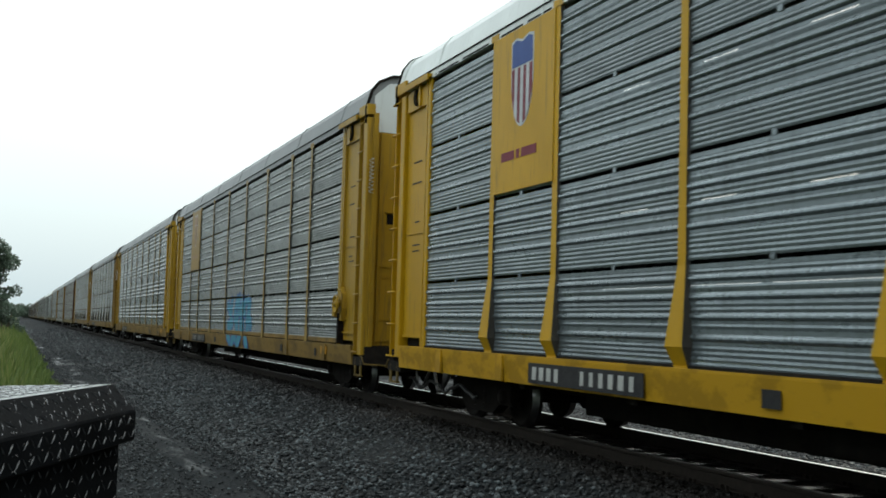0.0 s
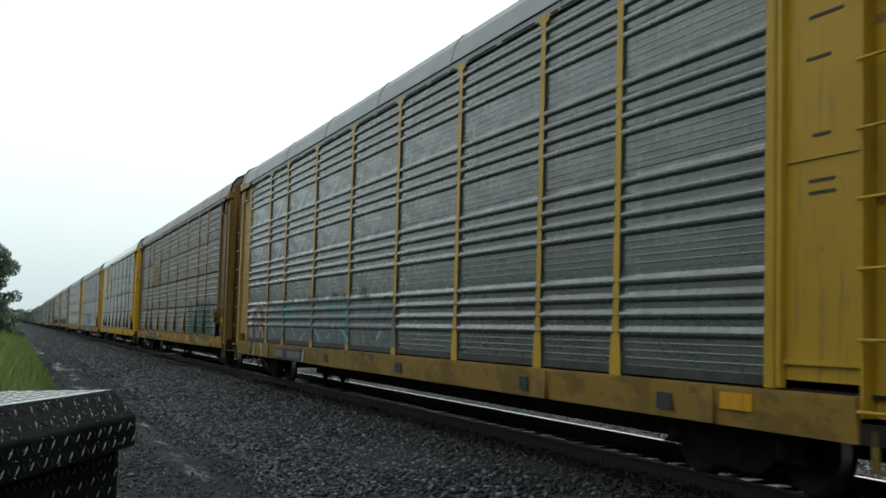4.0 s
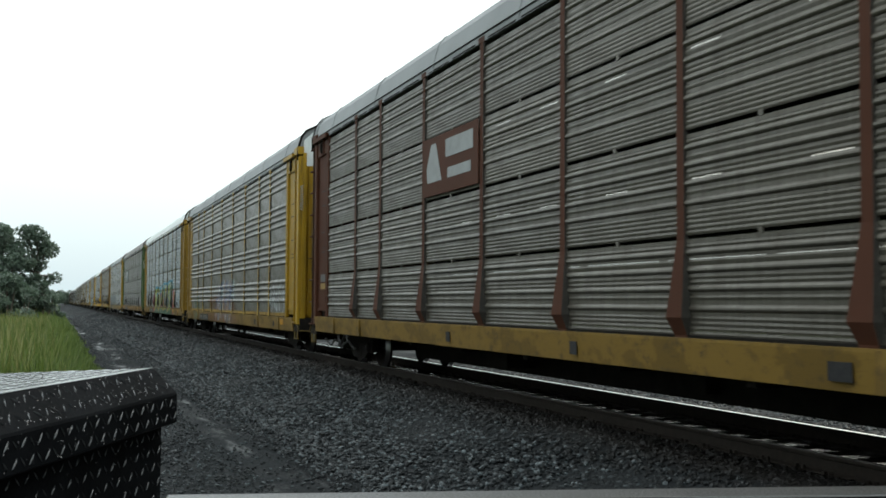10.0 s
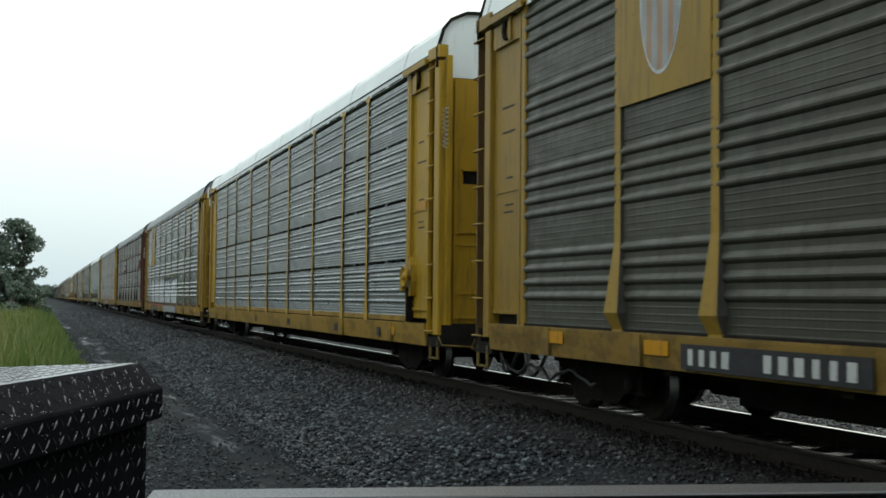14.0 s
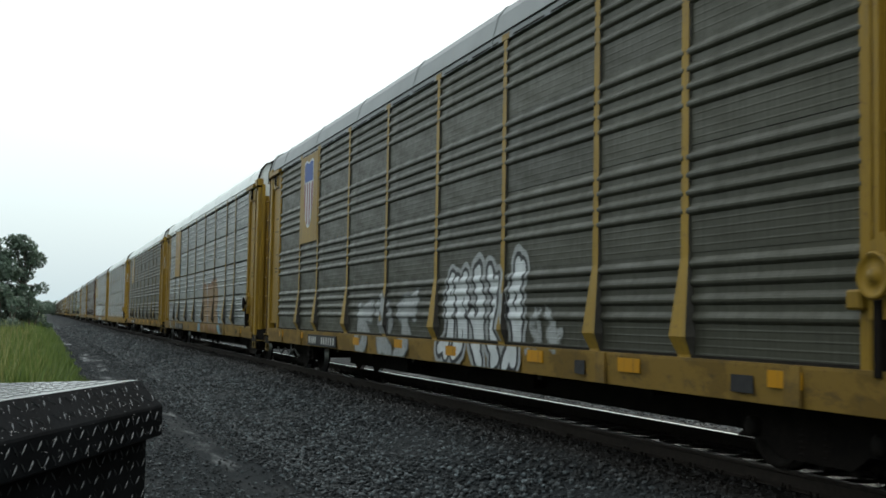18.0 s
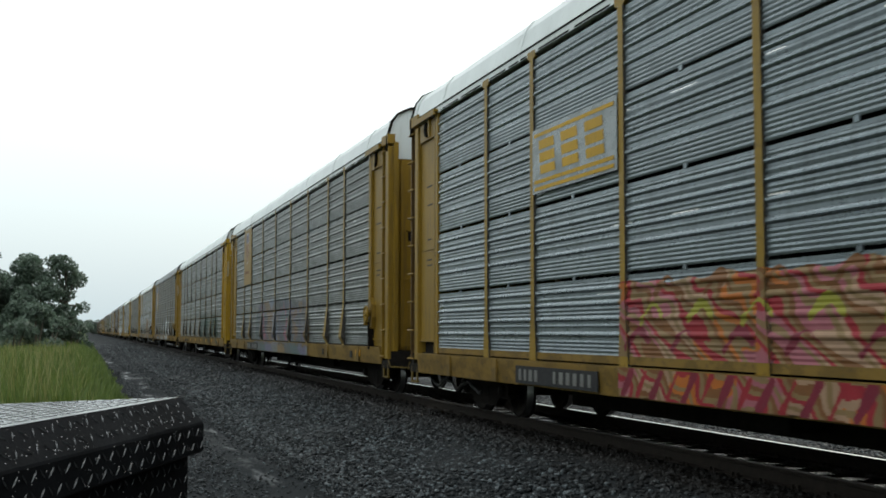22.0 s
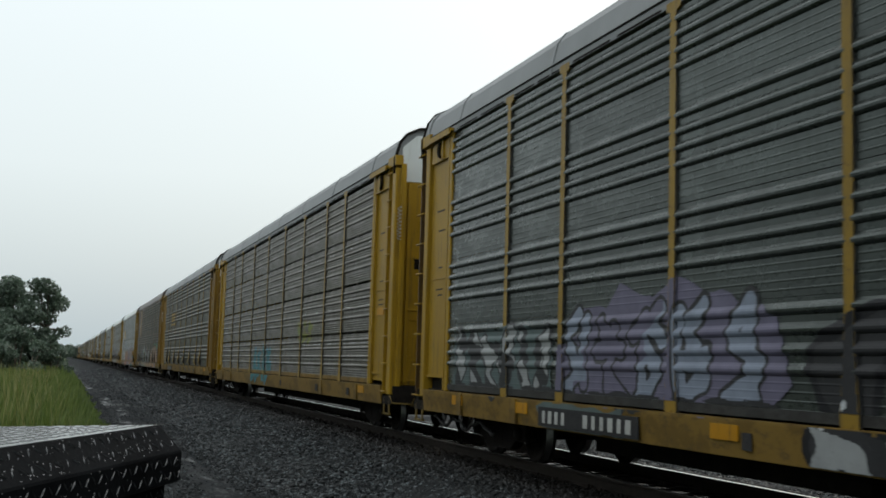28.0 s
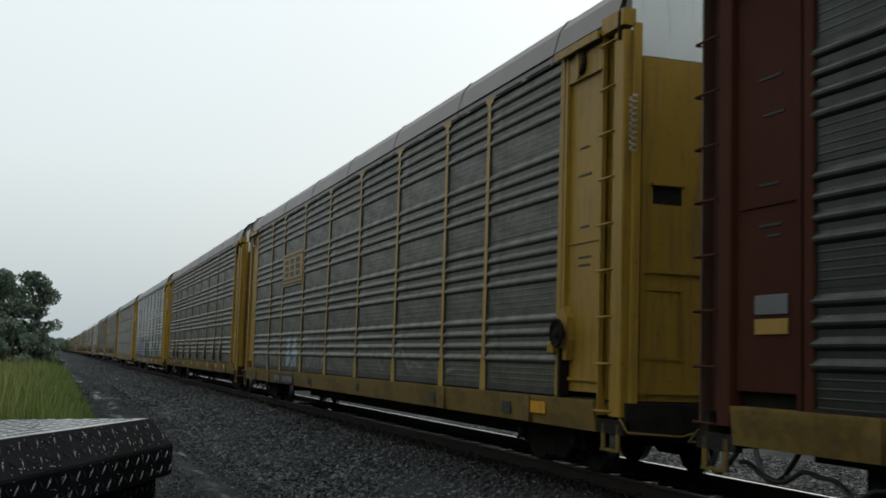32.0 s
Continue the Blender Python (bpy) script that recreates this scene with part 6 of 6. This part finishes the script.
        for i, sh in enumerate(shapes):
            cu, cz = sum(p[0] for p in sh) / 7, sum(p[1] for p in sh) / 7
            self.poly([(cu + (p - cu) * 1.14, cz + (q - cz) * 1.1) for p, q in sh], edge)
            self.poly(sh, fill)
            for _ in range(3):
                p, q = cu + rng.uniform(-0.32, 0.32) * step, cz + rng.uniform(-0.3, 0.25) * (z1 - z0)
                d, h = rng.uniform(-0.2, 0.2) * step, rng.uniform(0.14, 0.3) * (z1 - z0)
                self.poly([(p, q), (p + d + 0.05, q + h), (p + d + 0.2 * step, q + h * 0.8)], cut)

    def done(self, label):
        i, j = np.nonzero(self.C)
        zc = self.Z[i, j]
        # leave the open slits and the joint above the sill bare
        foot = SILL_LIFT if self.flare else 0.0
        ok = ((zc > 0.64 + foot) & (zc < 0.965 + foot)) | (zc > 1.1)
        if self.kind == "slit":
            for r in range(1, 4):
                ok &= ~((zc > ROWS[r] - 0.036) & (zc < ROWS[r] + 0.002))
        i, j = i[ok], j[ok]
        depth = {}

        def dep(z):
            if z not in depth:
                depth[z] = sheet_depth(z - 0.002, self.kind) - 0.0065
            return depth[z]
        z0, z1, u0, u1 = self.ez[j], self.ez[j + 1], self.eu[i], self.eu[i + 1]
        d0, d1 = np.array([dep(z) for z in z0]), np.array([dep(z) for z in z1])
        zm, um = (z0 + z1) / 2, (u0 + u1) / 2
        if self.flare:
            half = np.interp(zm, [1.08, 1.26, 2.05], [0.13, 0.165, 0.08])

            def proud(z):
                return np.interp(z, [1.08, 1.26, 2.05], [-0.03, -0.115, -0.03]) - 0.005
        else:
            half = np.minimum(np.where(zm > 1.7, 0.065, 0.065 + (1.7 - zm) * 0.092), 0.12)

            def proud(z):
                return np.full(z.shape, -0.036)
        for p in POSTS[1:-1]:
            on = (np.abs(um - p) < half - 0.008) & (zm > 1.085)
            near = (np.abs(um - p) < half + 0.025) & ~on & (zm > 1.085)
            d0, d1 = np.where(on, proud(z0), d0), np.where(on, proud(z1), d1)
            d0, d1 = np.where(near, np.minimum(d0, -0.02), d0), np.where(near, np.minimum(d1, -0.02), d1)
        sill = zm < 0.98 + foot
        d0, d1 = np.where(sill, -0.074, d0), np.where(sill, -0.074, d1)
        # join neighbours of one colour along the side into strips
        col = self.C[i, j]
        order = np.lexsort((i, j))
        i, j, col, d0, d1, u0, u1, z0, z1 = (v[order] for v in (i, j, col, d0, d1, u0, u1, z0, z1))
        cut = np.ones(len(i), bool)
        cut[1:] = (j[1:] != j[:-1]) | (i[1:] != i[:-1] + 1) | (col[1:] != col[:-1]) | (np.abs(d0[1:] - d0[:-1]) > 1e-6) | (np.abs(d1[1:] - d1[:-1]) > 1e-6)
        first = np.nonzero(cut)[0]
        last = np.append(first[1:], len(i)) - 1
        u1, u0, z0, z1, d0, d1, col = u1[last], u0[first], z0[first], z1[first], d0[first], d1[first], col[first]
        ya, yb = HALF - u0, HALF - u1
        q = np.stack([np.stack(p, 1) for p in ((d0 - SIDE, ya, z0), (d0 - SIDE, yb, z0), (d1 - SIDE, yb, z1), (d1 - SIDE, ya, z1))], 1).reshape(-1, 3)
        f = np.arange(len(q)).reshape(-1, 4)
        me = mesh_of("graffiti", q.tolist(), f.tolist(), [P[c] for c in self.pal], index=(col - 1).tolist())
        tagged(child("graffiti", me, self.car), label)


def wiggle(a, b, z, amp, n, seed):
    rng = random.Random(seed)
    return [(a + (b - a) * k / n, z + rng.uniform(-amp, amp)) for k in range(n + 1)]


def paint_train():
    # far car: blue tag
    s = Spray(TRAIN[-1], "slit", 10.2, 15.2, flare=False)
    s.word(10.7, 14.6, 0.72, 1.95, 4, "cyan", "blue", 2, 0.3, 0.06)
    s.done("bright blue painted tag")
    # car 1: pale letters, green cloud
    s = Spray(TRAIN[1], "slit", 8, 23)
    s.stroke([(11.2, 1.9), (11.5, 1.5), (11.75, 1.22), (11.95, 1.3)], 0.09, "pale", 0.8)
    s.stroke([(13.85, 1.3), (13.9, 1.75), (14.2, 1.92), (14.5, 1.75), (14.55, 1.35), (14.25, 1.2), (13.9, 1.3)], 0.09, "pale", 0.75)
    s.word(17.2, 22.6, 1.15, 2.0, 5, "bottle", "bottle", 4, 0.45, 0.06, keep=0.5)
    s.stroke(wiggle(20.0, 22.6, 0.85, 0.08, 6, 9), 0.1, "lime", 0.5)
    s.done("pale chalky strokes and a dark green tag")
    # car 2: maroon and white shape, teal letters, white box on the sill
    s = Spray(TRAIN[2], "closed", 0.2, 14, flare=False)
    s.poly([(0.7, 0.95), (0.7, 1.7), (1.1, 1.95), (2.3, 1.9), (2.4, 1.0)], "maroon")
    s.stroke([(0.9, 0.65), (0.62, 1.2), (0.75, 1.75), (1.1, 1.95), (2.2, 1.95)], 0.1, "pale")
    s.stroke([(1.3, 1.15), (1.35, 1.85), (1.8, 1.6)], 0.09, "pale")
    s.stroke([(1.35, 0.65), (1.6, 1.3), (2.0, 1.45), (2.3, 0.9), (2.5, 0.65)], 0.13, "pale")
    s.poly([(2.7, 0.99), (2.75, 2.0), (9.5, 2.05), (13.2, 1.85), (13.4, 0.99)], "grey")
    s.word(2.9, 13.0, 1.08, 1.9, 9, "slate", "charcoal", 6, 0.28, 0.05, shine="pale", keep=0.7)
    s.bands(["grey", "teal", "slate", "grey"], "slate", 1.1, 0.5)
    s.poly([(5.0, 0.62), (5.0, 0.86), (7.0, 0.86), (7.0, 0.62)], "pale")
    s.done("maroon and teal lettering over a grey ground")
    # car 4: large piece with red arrow ends
    s = Spray(TRAIN[4], "slit", 0.2, 23.4)
    s.word(0.6, 6.9, 1.15, 1.95, 9, "charcoal", "grey", 9, 0.12, 0.02, keep=0.85)
    s.poly([(7.7, 0.6), (7.6, 2.2), (9.6, 2.3), (12.2, 2.1), (15.3, 2.45), (18.9, 2.55), (19.6, 2.2), (19.9, 0.6)], "lime")
    s.bands(["yellow", "green", "yellow", "purple"], "lime", 1.1, 0.35)
    s.poly([(7.4, 0.6), (7.5, 0.97), (20.0, 0.97), (20.0, 0.6)], "green")
    s.poly([(7.0, 0.9), (7.0, 1.95), (7.75, 1.8), (7.75, 0.65)], "red")
    s.poly([(12.2, 1.05), (12.2, 1.95), (13.2, 2.0), (13.3, 1.05)], "red")
    s.poly([(14.7, 1.1), (14.7, 2.0), (15.1, 2.0), (15.1, 1.1)], "red")
    s.poly([(19.35, 1.05), (19.4, 2.05), (20.05, 2.2), (20.1, 1.95), (20.75, 1.5), (20.3, 1.0), (20.75, 0.65), (19.8, 0.65), (19.9, 1.0)], "red")
    s.stroke([(20.05, 2.1), (20.1, 1.95), (20.78, 1.5), (20.3, 1.0), (20.7, 0.68)], 0.07, "white")
    s.stroke([(19.7, 1.05), (19.75, 1.95)], 0.06, "pale")
    rng = random.Random(12)
    for k in range(15):
        a, h = 8.0 + k * 0.78, 1.75 + 0.055 * k
        s.poly([(a + 0.3, 1.12), (a + rng.uniform(0.2, 0.5), 1.5), (a + rng.uniform(0.5, 0.75), 1.9), (a + 0.75, 1.3)], rng.choice(("purple", "green", "lime", "crimson")))
        s.stroke([(a, 1.12 + rng.uniform(0, 0.3)), (a + rng.uniform(-0.08, 0.08), 1.6), (a + rng.uniform(-0.1, 0.1), h)], 0.11, "blue" if k % 2 else "bottle")
        s.stroke([(a - 0.1, h), (a + 0.2, h + 0.1), (a + 0.5, h + rng.uniform(-0.1, 0.1))], 0.1, "cyan" if k % 3 else "white")
        if k % 2:
            s.stroke([(a + 0.1, rng.uniform(1.15, 1.5)), (a + 0.3, rng.uniform(1.3, 1.7)), (a + 0.62, rng.uniform(1.2, 1.9))], 0.09, rng.choice(("maroon", "bottle", "charcoal")))
    s.poly([(17.6, 1.7), (17.7, 2.4), (18.4, 2.55), (19.3, 2.5), (19.4, 2.0), (18.9, 1.9), (18.6, 1.55), (18.4, 1.1), (17.9, 1.1), (18.1, 1.6)], "green")
    s.stroke([(17.55, 1.75), (17.7, 2.2), (18.3, 2.42), (19.2, 2.35)], 0.08, "white")
    s.stroke([(17.85, 1.1), (18.1, 1.55), (17.6, 1.75)], 0.08, "pale")
    s.stroke([(7.6, 2.24), (9.6, 2.34), (12.1, 2.18), (13.4, 2.5), (15.2, 2.45), (16.8, 2.5), (18.9, 2.62), (19.5, 2.5), (19.55, 1.9)], 0.11, "cyan")
    for k in range(11):
        s.stroke([(7.9 + k * 1.08, 0.66), (8.15 + k * 1.08, 0.94), (8.5 + k * 1.08, 0.7)], 0.07, "pale" if k % 3 else "bottle")
    s.stroke(wiggle(20.9, 23.2, 1.3, 0.25, 8, 3), 0.07, "charcoal")
    s.done("large yellow, green and red lettered graffiti with blue edges")
    # car 5: teal scrap, blue and white letters, white tag
    s = Spray(TRAIN[5], "closed", 0.4, 23.4, flare=False)
    s.word(1.6, 3.4, 0.75, 1.6, 2, "green", "teal", 3, 0.25, 0.05, keep=0.6)
    s.poly([(6.6, 0.62), (6.6, 1.5), (9.0, 1.6), (13.5, 1.5), (15.0, 0.62)], "rust")
    s.C[s.rng.random(s.C.shape) < 0.55] = 0
    rng = random.Random(8)
    for k in range(22):
        a, h = 9.0 + 0.21 * k + rng.uniform(-0.1, 0.1), 1.2 + 0.9 * math.sin(min(1.0, (k + 2) / 9) * 1.5)
        s.stroke([(a - 0.25, rng.uniform(0.68, 1.1)), (a, 0.55 * h + 0.5), (a + 0.12, h), (a + 0.3, h + 0.1), (a + 0.45, h - 0.15), (a + 0.4, h - 0.6)], rng.uniform(0.08, 0.16), ("blue", "pale", "sky", "white", "peach", "violet")[k % 6], 0.75)
    for k in range(6):
        s.stroke([(9.2 + k * 0.8, 0.66), (9.4 + k * 0.8, rng.uniform(1.0, 1.3))], 0.16, ("orange", "sky", "tan")[k % 3], 0.6)
    s.word(20.9, 23.3, 1.15, 1.9, 7, "white", "grey", 15, 0.055, 0.01, keep=0.8)
    s.done("blue-white letters, a white tag and orange spray on the sill")
    # car 7: white blocks, then black and white letters
    s = Spray(TRAIN[7], "closed", 0.3, 17.2, flare=False)
    s.word(0.5, 2.2, 1.2, 1.9, 2, "pale", "faint", 3, 0.1, 0.02, keep=0.5)
    for k in range(6):
        a = 2.3 + k * 1.3
        s.poly([(a, 1.02), (a - 0.05, 1.9), (a + 0.2, 2.25), (a + 0.6, 2.3), (a + 1.0, 2.3), (a + 1.22, 2.0), (a + 1.22, 1.02)], "white")
        s.stroke([(a + 0.4, 1.6), (a + 0.55, 1.5), (a + 0.8, 1.62)], 0.05, "red", 0.8)
        s.stroke([(a + 1.26, 1.05), (a + 1.26, 2.1)], 0.05, "grey")
    s.C[(s.U > 2.2) & (s.U < 10.2) & (s.rng.random(s.C.shape) < 0.12)] = 0
    for k in range(7):
        s.stroke([(2.3 + k * 1.3, 1.06), (2.25 + k * 1.3, 1.5 + 0.1 * (k % 2))], 0.05, "red", 0.8)
    s.stroke([(2.3, 0.94), (10.0, 0.94)], 0.06, "red")
    s.poly([(10.2, 0.6), (10.2, 2.35), (13.5, 2.4), (16.0, 2.35), (16.3, 0.6)], "charcoal")
    s.chunks(10.5, 16.0, 1.02, 2.2, 5, "white", "charcoal", "charcoal", 21)
    s.poly([(10.4, 0.62), (10.3, 0.94), (15.9, 0.94), (16.0, 0.62)], "pale")
    for k in range(5):
        s.stroke([(10.9 + k * 1.1, 0.62), (11.1 + k * 1.1, 0.94)], 0.09, "charcoal")
    for k in range(7):
        s.poly([(16.3 + 0.1 * (k % 2), 1.05 + 0.17 * k), (16.75, 1.1 + 0.17 * k), (16.35, 1.2 + 0.17 * k)], "yellow")
    s.stroke([(10.3, 2.42), (13.4, 2.48), (16.1, 2.42)], 0.05, "yellow", 0.8)
    s.done("white block letters followed by black-edged white lettering")
    # car 9: faint marks low on the side
    s = Spray(TRAIN[9], "closed", 12, 18)
    s.word(13.0, 17.0, 1.15, 1.75, 7, "faint", "grey", 5, 0.08, 0.02, keep=0.6)
    s.done("faint pale tag")
    # car 10: rust letters with blue ends
    s = Spray(TRAIN[10], "slit", 0.2, 20)
    s.word(0.4, 4.6, 0.7, 1.9, 4, "pale", "grey", 5, 0.16, 0.05, keep=0.6)
    s.word(12.8, 17.4, 1.05, 2.4, 3, "tan", "rust", 31, 0.55, 0.12, keep=0.85)
    s.poly([(12.0, 0.65), (12.2, 1.4), (12.7, 1.9), (12.8, 0.65)], "sky")
    s.poly([(17.3, 1.9), (17.6, 1.2), (18.8, 0.62), (18.1, 0.62), (17.3, 1.1)], "sky")
    s.stroke([(14.4, 1.1), (14.6, 2.0)], 0.08, "sky")
    s.done("faded rust-coloured letters with light blue ends")
    # car 11: white letters
    s = Spray(TRAIN[11], "closed", 8, 18.4)
    s.word(8.3, 12.4, 0.75, 1.75, 3, "pale", "grey", 7, 0.3, 0.05, keep=0.85)
    s.word(13.5, 16.8, 0.8, 2.1, 5, "white", "charcoal", 41, 0.2, 0.07, halo="pale", top=lambda t: 0.85 + 0.2 * t)
    s.word(16.9, 18.0, 1.05, 1.6, 2, "pale", "faint", 9, 0.1, 0.03, keep=0.7)
    s.done("white bubble letters with black edges")
    # car 12: scribbles and a dark green cloud
    s = Spray(TRAIN[12], "slit", 0.2, 23)
    s.stroke(wiggle(0.3, 3.4, 1.7, 0.5, 16, 8), 0.05, "faint", 0.7)
    s.word(13.4, 22.0, 1.15, 2.0, 6, "bottle", "bottle", 14, 0.5, 0.05, keep=0.25)
    s.done("thin pale scribble and a dark green tag")
    # car 13: black tag, pastel piece
    s = Spray(TRAIN[13], "slit", 0.1, 18)
    s.stroke(wiggle(0.2, 2.9, 1.75, 0.3, 10, 4), 0.07, "charcoal", 0.85)
    s.poly([(5.8, 0.62), (5.9, 1.9), (7.0, 2.4), (10.6, 2.5), (13.0, 2.4), (16.0, 2.2), (16.6, 0.62)], "grey")
    s.bands(["slate", "faint", "grey", "tan", "ice"], "grey", 0.9, 0.9)
    s.C[s.rng.random(s.C.shape) < 0.35] = 0
    s.word(6.2, 16.2, 0.95, 2.2, 7, "pink", "violet", 17, 0.25, 0.05, keep=0.6)
    s.bands(["slate", "tan", "faint", "grey"], "pink", 1.1, 0.6)
    s.poly([(6.0, 0.62), (6.0, 0.95), (16.4, 0.95), (16.4, 0.62)], "faint")
    s.bands(["tan", "grey", "slate", "violet"], "faint", 0.8, 1.5)
    s.done("washed-out pastel graffiti in pink, blue and yellow")
    # car 14: red hatch, violet figure, pink and orange letters on teal
    s = Spray(TRAIN[14], "slit", 7, 23.4, flare=False)
    s.poly([(7.4, 0.62), (7.3, 1.95), (13.0, 2.0), (13.1, 0.62)], "tan")
    s.bands(["orange", "red", "tan", "rust", "orange"], "tan", 7.0, 1.6)
    for k in range(16):
        a = 7.5 + 0.35 * k
        s.stroke([(a, 0.66), (a + 0.22, 0.94)], 0.09, "red" if k % 2 else "crimson")
        s.stroke([(a, 1.2 + 0.3 * (k % 3)), (a + 0.3, 1.45 + 0.3 * (k % 3)), (a + 0.5, 1.3 + 0.25 * (k % 3))], 0.07, ("crimson", "yellow", "rust")[k % 3])
    s.poly([(13.0, 0.62), (13.2, 1.8), (14.0, 2.2), (15.2, 2.0), (15.8, 1.4), (16.3, 0.62)], "blue")
    s.bands(["purple", "tan"], "blue", 1.7, 0.9)
    s.poly([(16.0, 0.62), (15.9, 1.7), (18.0, 2.1), (21.0, 2.15), (23.3, 2.05), (23.3, 0.62)], "teal")
    s.word(16.3, 23.1, 0.8, 2.1, 5, "orange", "charcoal", 52, 0.36, 0.08)
    s.bands(["pink", "peach"], "orange", 1.0, -0.9)
    s.done("pink and orange letters on teal beside a red hatched field")
    # car 15: light blue cloud, pale letters, big peach letters under a green crown
    s = Spray(TRAIN[15], "closed", 6, 23.4)
    s.word(6.6, 11.9, 0.72, 2.15, 7, "sky", "pale", 61, 0.16, 0.06, keep=0.7)
    s.bands(["mint", "grey"], "sky", 1.3, 0.7)
    s.word(12.0, 15.5, 1.05, 1.9, 6, "pale", "charcoal", 62, 0.13, 0.06)
    s.poly([(12.0, 0.62), (12.0, 0.96), (16.8, 0.96), (16.8, 0.62)], "peach")
    s.bands(["maroon", "tan"], "peach", 1.5, 1.2)
    for k in range(14):
        a = 16.0 + k * 0.46
        z = 1.62 + 0.75 * math.sin(min(1.0, k / 9) * 1.6)
        s.poly([(a - 0.1, z - 0.5), (a - 0.15, z - 0.02), (a + 0.3, z + 0.06), (a + 0.5, z - 0.06), (a + 0.5, z - 0.5)], "mint" if k % 3 else "green")
    s.chunks(16.5, 22.6, 0.62, 2.2, 5, "peach", "black", "charcoal", 64, lambda t: 0.82 + 0.2 * math.sin(t * 3))
    s.word(16.6, 22.5, 0.72, 2.1, 6, "charcoal", "charcoal", 67, 0.07, 0.0)
    for a in (18.2, 20.3, 21.6):
        s.stroke([(a, 0.66), (a + 0.15, 1.0)], 0.16, "blue")
        s.stroke([(a - 0.5, 0.64), (a - 0.45, 0.9)], 0.14, "mint")
    s.done("peach block letters with black edges under a green crown")
    # car 16: black tags
    s = Spray(TRAIN[16], "closed", 9, 19)
    for a in (10.7, 13.2, 15.4):
        s.stroke([(a, 1.2), (a + 0.3, 1.95), (a + 1.2, 1.9), (a + 1.3, 1.25), (a + 0.6, 1.0), (a + 1.7, 0.8)], 0.12, "charcoal", 0.9)
    s.done("black looping tag")
    # car 17: small cyan tag
    s = Spray(TRAIN[17], "slit", 7.5, 19, flare=False)
    s.word(8.0, 11.5, 0.85, 1.75, 4, "teal", "cyan", 71, 0.2, 0.05, keep=0.8)
    s.word(15.6, 17.6, 1.9, 2.4, 3, "lime", "tan", 72, 0.09, 0.02, keep=0.8)
    s.done("small cyan tag and a yellow-green scribble")
    # car 18: white, violet, black and green words
    s = Spray(TRAIN[18], "closed", 0.1, 21, flare=False)
    s.poly([(0.35, 1.05), (0.4, 1.75), (1.0, 1.95), (3.6, 1.98), (4.3, 1.85), (4.3, 1.05)], "slate")
    s.word(0.45, 4.3, 1.14, 1.88, 6, "pale", "charcoal", 81, 0.17, 0.045)
    s.poly([(4.5, 1.0), (4.5, 1.7), (5.2, 1.85), (5.3, 2.2), (5.9, 2.15), (6.2, 2.4), (7.0, 2.2), (7.4, 2.4), (8.3, 2.2), (9.3, 1.95), (9.5, 1.3), (9.0, 1.0)], "violet")
    s.word(4.6, 9.3, 1.1, 2.1, 5, "ice", "charcoal", 83, 0.2, 0.05)
    s.bands(["violet", "ice"], "ice", 0.7, -0.7)
    s.stroke([(0.4, 1.12), (9.4, 1.12)], 0.04, "charcoal")
    s.poly([(4.2, 0.62), (4.0, 0.95), (6.4, 0.95), (6.5, 0.62)], "slate")
    s.word(9.8, 13.6, 0.85, 1.95, 4, "charcoal", "black", 84, 0.36, 0.1, shine="white")
    s.poly([(9.9, 0.62), (9.8, 0.95), (13.4, 0.95), (13.2, 0.62)], "pale")
    s.bands(["charcoal"], "pale", 1.6, 1.0)
    s.chunks(16.2, 18.8, 1.05, 1.9, 3, "mint", "black", "bottle", 85)
    s.bands(["green", "mint", "green"], "mint", 2.2, 0.3)
    s.word(19.2, 20.6, 1.1, 1.7, 2, "charcoal", "grey", 86, 0.12, 0.03, keep=0.6)
    s.done("white, violet, black and green bubble lettering")
    # cars 19 to 21: faint marks
    s = Spray(TRAIN[19], "closed", 10, 20)
    s.word(16.4, 18.5, 1.08, 1.85, 5, "faint", "grey", 91, 0.07, 0.01, keep=0.6)
    s.done("faint white tag")
    s = Spray(TRAIN[20], "closed", 0.3, 22, flare=False)
    s.word(0.5, 3.9, 1.1, 1.8, 7, "faint", "grey", 92, 0.08, 0.015, keep=0.6)
    s.word(5.3, 7.0, 1.15, 1.85, 2, "pale", "sky", 93, 0.14, 0.04, keep=0.6)
    s.word(7.9, 10.2, 1.15, 2.0, 5, "faint", "grey", 94, 0.08, 0.02, keep=0.6)
    s.stroke(wiggle(13.0, 19.5, 1.4, 0.3, 18, 5), 0.05, "faint", 0.7)
    s.done("faint chalky letters along the foot of the side")


paint_train()


# ================= movement =================
def share_turning(first, others):
    """Wheelsets of all cars roll alike: they use the first one's keys."""
    act, slot = first.animation_data.action, first.animation_data.action_slot
    for ob in others:
        ob.rotation_mode = "QUATERNION"
        ob.animation_data_create()
        ob.animation_data.action = act
        ob.animation_data.action_slot = slot


def motions():
    times = [0.5 * i for i in range(65)]
    for n, car in TRAIN.items():
        walk(car, [(t, pose(TRACK_X, train_y(t) - n * PITCH - HALF, 0)) for t in times])
    # wheels roll without slip: less than a quarter turn from row to row
    for s, sets in WHEELSETS.items():
        rows = [(i / FPS, pose(0, s * 0.89, WHEEL_R, -math.degrees((train_y(i / FPS) - train_y(0)) / WHEEL_R))) for i in range(961)]
        walk(sets[0], rows)
        share_turning(sets[0], sets[1:])


motions()
